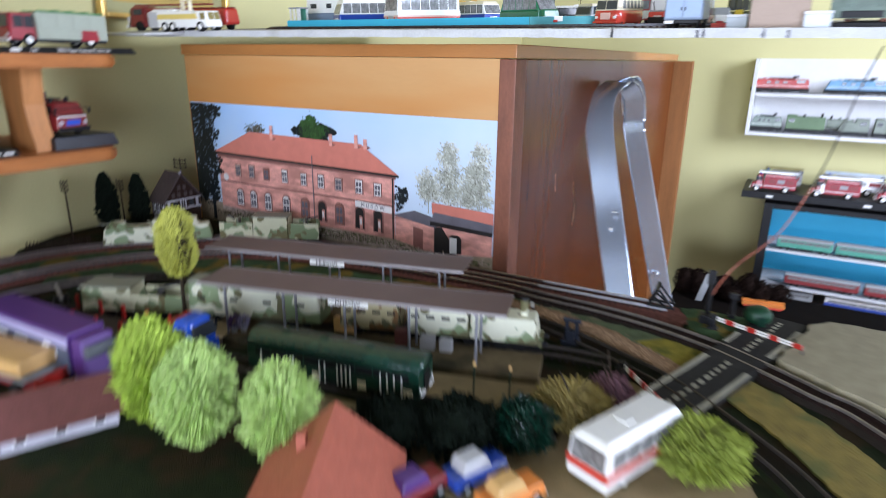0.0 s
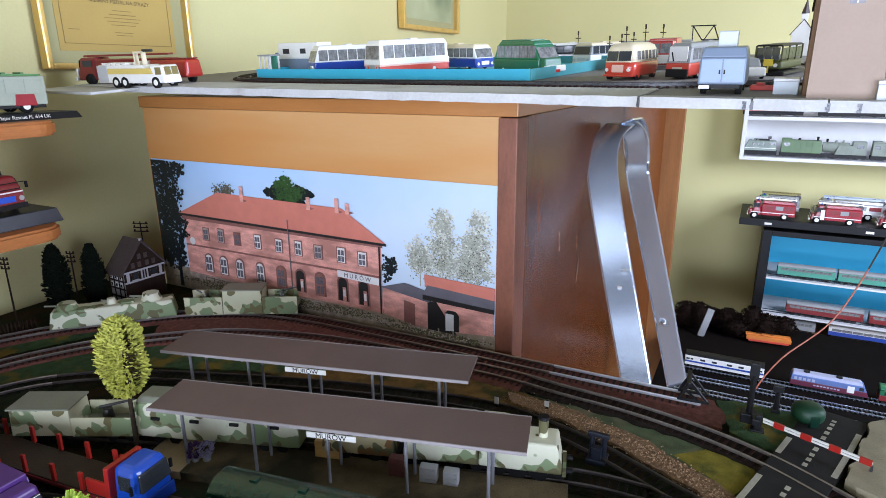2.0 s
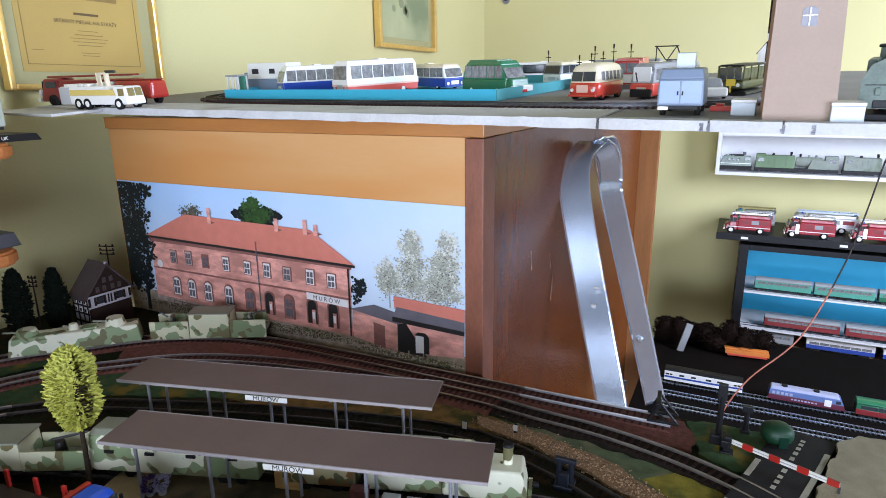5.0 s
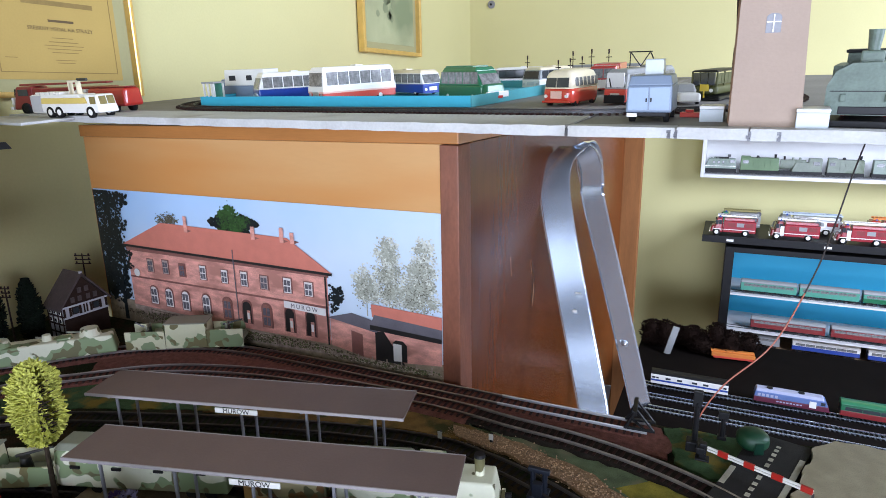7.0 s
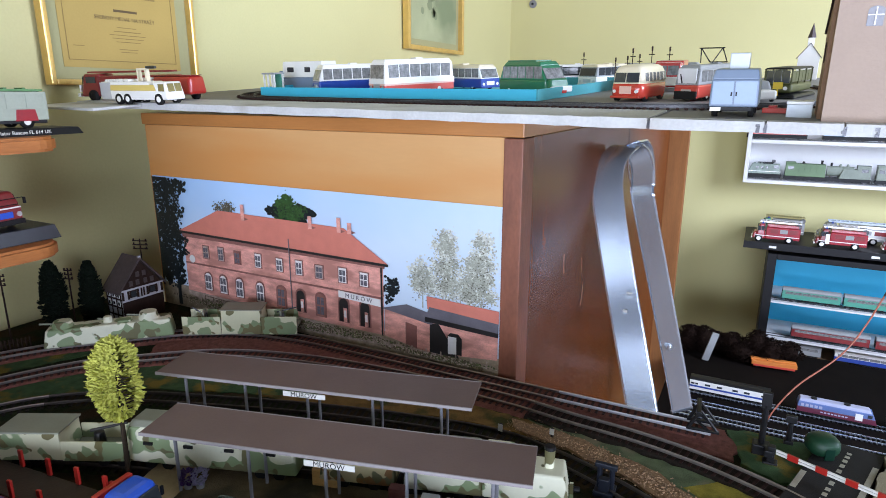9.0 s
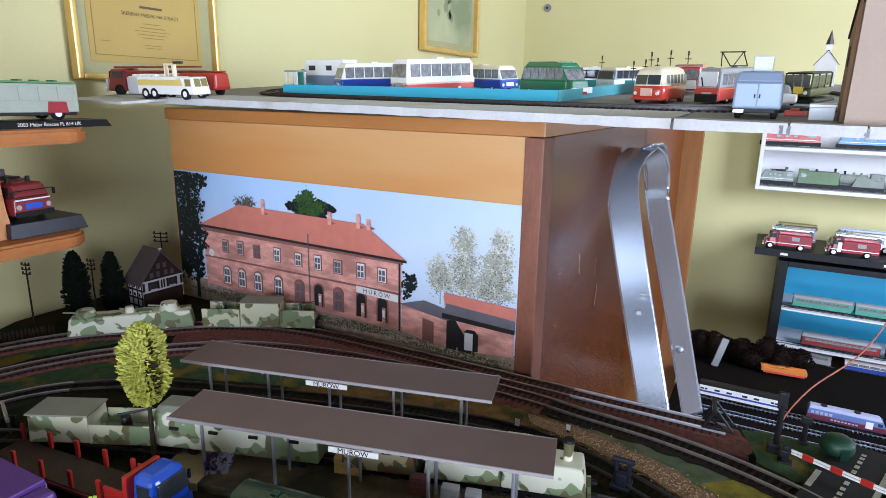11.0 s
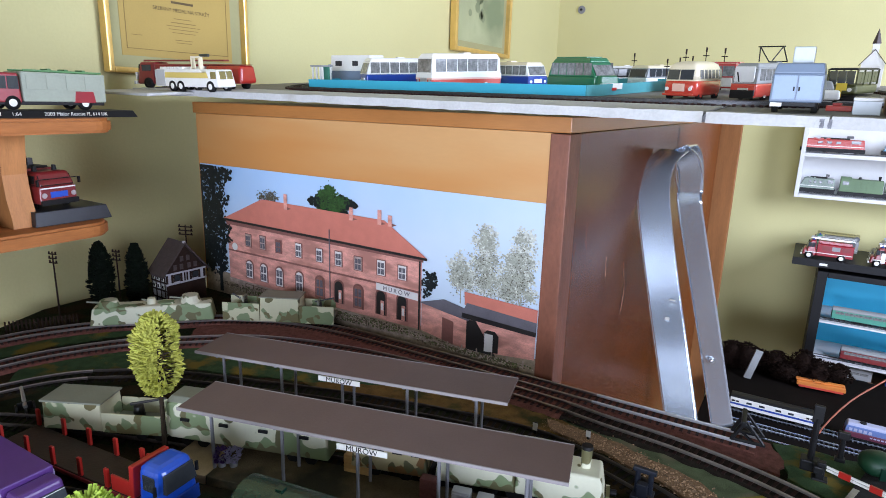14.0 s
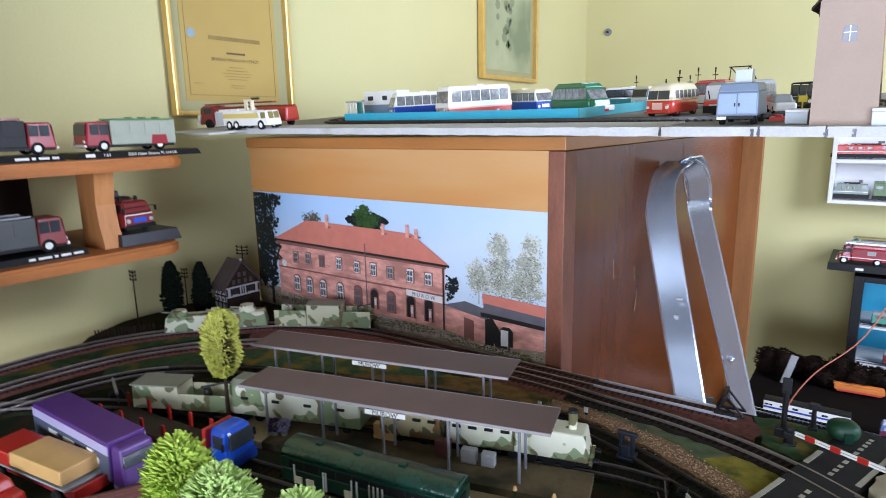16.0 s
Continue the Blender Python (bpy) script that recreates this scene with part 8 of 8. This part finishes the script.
# ---- crossing: barriers, signal, hut, buffer stop ----
def barrier(a, b, z0, z1, n, label):
    """Two thin white rails held by red blocks, with a dark drive post and a rest post."""
    t = thing("crossing_barrier", Matrix(), label, "model barrier", "crossing barriers")
    a, b = Vector((*a, z0)), Vector((*b, z1))
    for dz in (-0.0013, 0.0013):
        up = Vector((0, 0, dz))
        part("white_rail", sweep(B(), [a + up, b + up], [(-0.0006, -0.0009), (-0.0006, 0.0009), (0.0006, 0.0009), (0.0006, -0.0009)]), WHITE, t)
    for k in range(n):
        c = (k + 0.62) / (n - 0.18)
        p, q = a.lerp(b, c - 0.13 / n * 1.6), a.lerp(b, min(1.0, c + 0.13 / n * 1.6))
        part("red_block", sweep(B(), [p, q], [(-0.0010, -0.0026), (-0.0010, 0.0026), (0.0010, 0.0026), (0.0010, -0.0026)]), RED, t)
    d = (a - b).normalized()
    m = a + d * 0.004
    part("drive_post", box(B(), m.x - 0.003, m.x + 0.003, m.y - 0.003, m.y + 0.003, GZ, z0 + 0.004, 0.0008), BLACK, t)
    part("counterweight", box(B(), m.x - 0.0055, m.x + 0.0015, m.y - 0.005, m.y + 0.005, z0 - 0.006, z0 + 0.0005, 0.001), BLACK, t)
    part("lattice_foot", box(B(), m.x - 0.006, m.x + 0.006, m.y - 0.0045, m.y + 0.0045, GZ, GZ + 0.0045, 0.001), BLACK, t)
    part("rest_post", box(B(), b.x - 0.0009, b.x + 0.0009, b.y - 0.0009, b.y + 0.0009, GZ, z1 - 0.0018), DARK_STEEL, t)


barrier((0.2815, -0.0515), (0.3595, -0.085), 0.9120, 0.9125, 4, "red and white striped level crossing barrier lowered across the road")
barrier((0.222, -0.205), (0.272, -0.262), 0.910, 0.911, 4, "red and white striped barrier on the near side")
sg = thing("model_signal", pose(0.270, -0.036, GZ), "black model railway signal beside the crossing", "model signal")
part("foot", box(B(), -0.007, 0.007, -0.006, 0.006, 0, 0.012, 0.001), BLACK, sg)
part("mast", cyl(B(), (0, 0, 0.012), (0, 0, 0.050), 0.0026, n=8), BLACK, sg)
part("signal_head", box(B(), -0.004, 0.004, -0.002, 0.002, 0.046, 0.062, 0.0008), BLACK, sg)
s2 = thing("model_signal", pose(0.293, -0.008, GZ), "small black model signal behind the barrier", "model signal")
part("foot", box(B(), -0.004, 0.004, -0.003, 0.003, 0.002, 0.006, 0.0006), BLACK, s2)
part("mast", cyl(B(), (0, 0, 0.006), (0, 0, 0.024), 0.0028, 0.002, 8), BLACK, s2)
part("signal_head", box(B(), -0.0045, 0.0045, -0.002, 0.002, 0.024, 0.031, 0.0008), BLACK, s2)
HUTGREEN = mat("dull_dark_green", (0.004, 0.042, 0.016), 0.55, var=0.2, bump=0.1)
hut = thing("model_hut", pose(0.318, -0.020, GZ + 0.0064, 0, 0, 25) @ Matrix.Scale(0.82, 4), "small rounded dark green model hut by the road", "model hut")
bm = B()
bmesh.ops.create_icosphere(bm, subdivisions=3, radius=1.0)
for v in bm.verts:
    c = v.co
    v.co = Vector((math.copysign(abs(c.x) ** 0.8, c.x) * 0.0165, math.copysign(abs(c.y) ** 0.8, c.y) * 0.0155, 0.0115 + math.copysign(abs(c.z) ** 0.75, c.z) * 0.0115))
smooth(part("shell", bm, HUTGREEN, hut))
part("door", box(B(), -0.005, 0.005, -0.0162, -0.0140, 0.001, 0.014, 0.0005), DARKGREEN, hut)
bs = thing("buffer_stop", pose(0.2185, -0.0225, GZ + 0.0072, 0, 0, 4), "dark metal model buffer stop of triangular frames at the siding's end", "buffer stop")
for s in (-1, 1):
    y = s * 0.0087
    part("base_rail", box(B(), -0.013, 0.016, y - 0.0014, y + 0.0014, 0.0, 0.0024, 0.0004), BLACK, bs)
    part("post", cyl(B(), (-0.011, y, 0.002), (-0.002, y, 0.021), 0.0018, n=6), BLACK, bs)
    part("strut", cyl(B(), (0.014, y, 0.002), (-0.002, y, 0.021), 0.0013, n=6), BLACK, bs)
    part("brace", cyl(B(), (-0.006, y, 0.011), (0.006, y, 0.002), 0.0012, n=6), BLACK, bs)
part("beam", box(B(), -0.0055, -0.0015, -0.015, 0.015, 0.017, 0.0225, 0.0006), BLACK, bs)
wc = thing("water_crane", pose(0.158, -0.158, GZ), "dark blue-grey model water crane beside the track", "model water crane")
NAVY = mat("dark_blue_grey_metal", (0.006, 0.009, 0.018), 0.5, var=0.2, bump=0)
part("base", box(B(), -0.008, 0.008, -0.008, 0.008, 0, 0.006, 0.0008), NAVY, wc)
for x in (-0.005, 0.005):
    part("column", cyl(B(), (x, 0, 0.006), (x, 0, 0.026), 0.0022, n=10), NAVY, wc)
part("arm", box(B(), -0.009, 0.009, -0.002, 0.002, 0.024, 0.028, 0.0008), NAVY, wc)
part("control_box", box(B(), -0.004, 0.004, -0.007, -0.001, 0.006, 0.017, 0.0006), NAVY, wc)
for x, y, h in ((0.05, -0.118, 0.012), (0.095, -0.1, 0.010)):
    p = thing("point_marker", pose(x, y, GZ + 0.002), "tiny white and dark point marker by the rails", "model marker", "point markers")
    part("stem", box(B(), -0.0012, 0.0012, -0.0012, 0.0012, 0, h), BLACK, p)
    part("plate", box(B(), -0.0022, 0.0022, -0.0018, -0.0013, h * 0.4, h), WHITE, p)
for x, y in ((0.118, -0.297), (0.147, -0.289)):
    p = thing("platform_lamp", pose(x, y, GZ), "thin dark green model lamp post with an ochre head", "model lamp", "platform lamps")
    part("mast", cyl(B(), (0, 0, 0), (0, 0, 0.03), 0.0008, n=8), DARKGREEN, p)
    part("lamp_head", cyl(B(), (0, 0, 0.03), (0, 0, 0.033), 0.0018, 0.001, 10), OCHRE, p)

# ---- road vehicles and houses at the front ----
BEDBROWN = mat("red_brown_bed", (0.022, 0.010, 0.006), 0.6, var=0.4, scale=60)
lt = vehicle("model_truck", pose(-0.160, -0.372, GZ + 0.001, 0, 0, 6) @ Matrix.Scale(0.93, 4), "red stake-sided model truck with a bright blue cab",
        [("cab", 0.012, 0.044, 0.008, 0.047, 0.036, 0.032, 0.002, 0.006, BRIGHTBLUE, 0.0065), ("cab_glass", 0.0390, 0.0432, 0.027, 0.042, 0.030, 0.028, 0.0, 0.003, GLASSY, 0.001), ("flatbed", -0.165, 0.009, 0.012, 0.0155, 0.034, 0.034, 0, 0, BEDBROWN, 0.001), ("side_rail", -0.1652, 0.0092, 0.0105, 0.0142, 0.0358, 0.0358, 0, 0, DARKRED, 0.0006), ("headboard", 0.0055, 0.0105, 0.0157, 0.043, 0.037, 0.034, 0, 0, RED, 0.0008), ("chassis", -0.16, 0.04, 0.006, 0.0103, 0.02, 0.02, 0, 0, BLACK, 0.0005), ("front_panel", 0.0436, 0.0448, 0.010, 0.022, 0.030, 0.029, 0, 0, BLUE, 0.0004)],
        side=[(0.02, 0.034, 1, 0.027, 0.040, 0.0168, GLASSY)], wheels=[(0.03, 0.007, 0.0145), (-0.045, 0.007, 0.0145), (-0.13, 0.007, 0.0145), (-0.147, 0.007, 0.0145)],
        bars=[("stake", (x - 0.0022, x + 0.0022, s * 0.0165 - 0.0012, s * 0.0165 + 0.0012, 0.0156, 0.032), RED) for x in (-0.162, -0.125, -0.09, -0.055, -0.022) for s in (-1, 1)], rim=BLACK)
for s in (-1, 1):
    part("side_board", box(B(), -0.016, 0.0053, s * 0.0165 - 0.0010, s * 0.0165 + 0.0010, 0.0157, 0.0290, 0.0004), RED, lt)
    part("mirror", box(B(), 0.036, 0.038, s * 0.020 - 0.0012, s * 0.020 + 0.0012, 0.028, 0.036, 0.0004), BLACK, lt)
DULLSLATE = mat("dull_slate_panel", (0.07, 0.085, 0.12), 0.4, var=0.2, bump=0)
pv = vehicle("model_trailer_truck", pose(-0.241, -0.437, GZ, 0, 0, 1) @ Matrix.Scale(0.95, 4), "long purple model lorry with a lavender stripe",
             [("box_body", -0.095, 0.055, 0.010, 0.049, 0.036, 0.035, 0.001, 0.0, PURPLE, 0.001), ("cab", 0.0555, 0.078, 0.007, 0.046, 0.035, 0.031, 0.0, 0.007, PURPLE, 0.003), ("side_panel", -0.0945, 0.0545, 0.036, 0.0450, 0.0368, 0.0364, 0, 0, LAVENDER, 0.0003), ("lower_panel", -0.0945, 0.0545, 0.0115, 0.0358, 0.0366, 0.0366, 0, 0, DULLSLATE, 0.0003), ("chassis", -0.09, 0.07, 0.0055, 0.0098, 0.026, 0.026, 0, 0, BLACK, 0.0005), ("windscreen_band", 0.0725, 0.0775, 0.029, 0.040, 0.0305, 0.029, 0.0, 0.003, GLASSY, 0.0006)],
             wheels=[(0.06, 0.007, 0.0145), (-0.05, 0.007, 0.0145), (-0.07, 0.007, 0.0145)], rim=GREY)
for k, (x, w, z, h) in enumerate(((0.012, 0.016, 0.026, 0.003), (0.018, 0.010, 0.031, 0.004), (0.030, 0.007, 0.024, 0.006), (0.004, 0.006, 0.022, 0.005), (-0.030, 0.022, 0.028, 0.004), (-0.060, 0.018, 0.028, 0.004))):
    part("text_bar", box(B(), x, x + w, -0.0190, -0.0183, z, z + h), WHITE, pv)
bus(pose(0.250, -0.322, GZ + 0.0012, 0, 0, 67), "white model bus with a coral stripe before the station yard", 0.088, 0.034, 0.037, WHITE, WHITE, WHITE, 5, 0.003, stripe=CORAL, group="model buses on the layout")


def house(x, y, turn, L, W, h, ridge, wall, roofm, label, over=0.005, stack=None):
    t = thing("model_house", pose(x, y, GZ, 0, 0, turn), label, "model house", "model houses at the front")
    part("wall_body", box(B(), -L / 2, L / 2, -W / 2, W / 2, 0, h, 0.0003), wall, t)
    for s in (-1, 1):
        g = poly(B(), [(-W / 2, h + 0.0002), (W / 2, h + 0.0002), (0, ridge - 0.003)], 0.002)
        part("gable", g, wall, t).matrix_local = pose(s * (L / 2 - 0.001) - 0.001 * s, 0, 0, 0, 0, 90)
        k = W / 2 + over
        dz = (ridge - h) * over / (W / 2)
        rows = 9
        for r in range(rows):
            a, b = r / rows, (r + 1) / rows + 0.02
            p, q = (s * k * (1 - a), h - dz + (ridge - h + dz) * a), (s * k * (1 - b), h - dz + (ridge - h + dz) * min(b, 1.0))
            bm = B()
            y0, y1 = p[0], q[0] if r < rows - 1 else 0.0
            z0, z1 = p[1], q[1]
            vs = [bm.verts.new(c) for c in ((-L / 2 - over, y0, z0 + 0.0012), (L / 2 + over, y0, z0 + 0.0012), (L / 2 + over, y1, z1 + 0.0006), (-L / 2 - over, y1, z1 + 0.0006), (-L / 2 - over, y0, z0), (L / 2 + over, y0, z0), (L / 2 + over, y1, z1), (-L / 2 - over, y1, z1))]
            for f in ((0, 1, 2, 3), (7, 6, 5, 4), (0, 4, 5, 1), (1, 5, 6, 2), (2, 6, 7, 3), (3, 7, 4, 0)):
                bm.faces.new([vs[i] for i in f])
            bmesh.ops.recalc_face_normals(bm, faces=bm.faces)
            part("roof_course", bm, roofm, t)
    n = max(2, int(L / 0.02))
    for i in range(n):
        x0 = -L / 2 + L * (i + 0.5) / n
        for s in (-1, 1):
            w = part("window", box(B(), x0 - 0.004, x0 + 0.004, s * (W / 2 + 0.0002) - 0.0004, s * (W / 2 + 0.0002) + 0.0004, h * 0.35, h * 0.8), WHITE, t)
            part("pane", box(B(), x0 - 0.003, x0 + 0.003, s * (W / 2 + 0.0008) - 0.0003, s * (W / 2 + 0.0008) + 0.0003, h * 0.4, h * 0.75), GLASSY, w)
    if stack:
        part("chimney", box(B(), stack[0] - 0.003, stack[0] + 0.003, stack[1] - 0.003, stack[1] + 0.003, stack[2], stack[3], 0.0003), roofm, t)
    return t


house(0.104, -0.474, 118, 0.088, 0.082, 0.020, 0.054, PLASTER, BRICKROOF, "model house with a terracotta tiled roof", 0.006, (0.020, 0.016, 0.030, 0.050))
house(-0.147, -0.489, 63, 0.076, 0.062, 0.014, 0.030, PLASTER, BROWNROOF, "model house with a maroon tiled roof", 0.005)
ob = thing("model_lorry", pose(-0.240, -0.474, GZ, 0, 0, 8), "ochre model lorry with a flat yellow load on a red chassis", "model vehicle")
part("load", hexa(B(), -0.040, 0.036, 0.0185, 0.031, 0.036, 0.034, 0.001, 0.001, 0.0012), OCHRE, ob, "flat ochre load")
part("load_cover", hexa(B(), -0.080, -0.0405, 0.0165, 0.029, 0.036, 0.034, 0.001, 0.001, 0.0012), RED, ob, "red load cover")
part("bed", box(B(), -0.080, 0.040, -0.018, 0.018, 0.0145, 0.0164, 0.0004), GREY, ob)
part("chassis", box(B(), -0.078, 0.046, -0.014, 0.014, 0.0065, 0.0143, 0.0006), DARKRED, ob, "red chassis")
part("front_panel", box(B(), 0.0465, 0.0485, -0.015, 0.015, 0.006, 0.0165, 0.0005), RED, ob)
for x in (-0.060, 0.026):
    for s in (-1, 1):
        wheel(ob, x, s * 0.0165, 0.0062, 0.004, BLACK)


def small_car(x, y, turn, col, top, label):
    c = thing("model_car", pose(x, y, GZ + 0.001, 0, 0, turn), label, "model car", "model cars at the front")
    part("body", hexa(B(), -0.023, 0.023, 0.004, 0.013, 0.020, 0.019, 0.001, 0.001, 0.0022), col, c)
    part("cabin", hexa(B(), -0.016, 0.009, 0.0128, 0.0215, 0.018, 0.015, 0.003, 0.005, 0.002), top, c)
    part("windscreen", box(B(), -0.0004, 0.0004, -0.007, 0.007, 0, 0.007, 0.0002), GLASSY, c).matrix_local = pose(0.0075, 0, 0.0135, 0, -32, 0)
    part("bumper", box(B(), 0.0225, 0.024, -0.009, 0.009, 0.0045, 0.0065, 0.0004), SILVER, c)
    for x0 in (-0.014, 0.014):
        for q in (-1, 1):
            wheel(c, x0, q * 0.009, 0.0044, 0.003, GREY)


small_car(0.166, -0.392, 65, BLUE, SILVERGREY, "small blue model car with a pale grey top")
small_car(0.140, -0.428, 70, DARKRED, PURPLE, "small dark red model car with a purple top")
small_car(0.196, -0.402, 62, ORANGE, OCHRE, "small orange model car parked by the yard")
small_car(-0.252, -0.514, 5, RED, RED, "small red model car behind the ochre lorry")
fg = thing("field_gun", pose(-0.372, -0.357, GZ + 0.001, 0, 0, 160), "small dark model field gun with a silver barrel on the grass", "model gun")
part("barrel", cyl(B(), (-0.004, 0, 0.008), (0.027, 0, 0.016), 0.0019, 0.0014, 10), SILVER, fg)
part("shield", box(B(), 0.001, 0.002, -0.006, 0.006, 0.003, 0.011, 0.0003), DARK_STEEL, fg)
for s in (-1, 1):
    part("wheel", cyl(B(), (0, s * 0.0065, 0.005), (0, s * 0.008, 0.005), 0.005, n=14), BLACK, fg)
part("trail", cyl(B(), (-0.002, 0, 0.006), (-0.02, 0, 0.0012), 0.0011, n=8), DARK_STEEL, fg)

# ---- loose stones of the gravel strip ----
rg = random.Random(12)
verts, faces = [], []
strip_line = spline([(0.05, -0.094, 0), (0.11, -0.102, 0), (0.155, -0.114, 0), (0.20, -0.132, 0), (0.235, -0.151, 0), (0.263, -0.173, 0)], 0.003)
for p in strip_line:
    for k in range(30):
        c = Vector((p.x + rg.gauss(0, 0.002), p.y + rg.gauss(0, 0.0068), GZ + 0.003 + rg.uniform(-0.0004, 0.0006)))
        s = rg.uniform(0.0004, 0.0012) * min(1.0, 0.45 + (p.x - 0.05) * 6)
        k0 = len(verts)
        for d in ((1, 0, 0), (-1, 0, 0), (0, 1, 0), (0, -1, 0), (0, 0, 1)):
            verts.append(c + Vector(d) * s * rg.uniform(0.6, 1.2))
        faces += [(k0, k0 + 2, k0 + 4), (k0 + 2, k0 + 1, k0 + 4), (k0 + 1, k0 + 3, k0 + 4), (k0 + 3, k0, k0 + 4)]
me = bpy.data.meshes.new("gravel")
me.from_pydata(verts, [], faces)
gm = mat("mixed_gravel", (0.33, 0.215, 0.125), 0.9, var=0.3, scale=500, bump=0)
nt = gm.node_tree
geo = nt.nodes.new("ShaderNodeNewGeometry")
hsv = nt.nodes.new("ShaderNodeHueSaturation")
rng = nt.nodes.new("ShaderNodeMapRange")
rng.inputs[3].default_value, rng.inputs[4].default_value = 0.35, 1.9
nt.links.new(geo.outputs["Random Per Island"], rng.inputs[0])
nt.links.new(rng.outputs[0], hsv.inputs["Value"])
src = nt.nodes["Principled BSDF"].inputs["Base Color"].links[0].from_socket
nt.links.new(src, hsv.inputs["Color"])
nt.links.new(hsv.outputs[0], nt.nodes["Principled BSDF"].inputs["Base Color"])
me.materials.append(gm)
tagged(part("gravel", me, None, None), "loose tan and brown gravel beside the track", "gravel", "", "stuff")
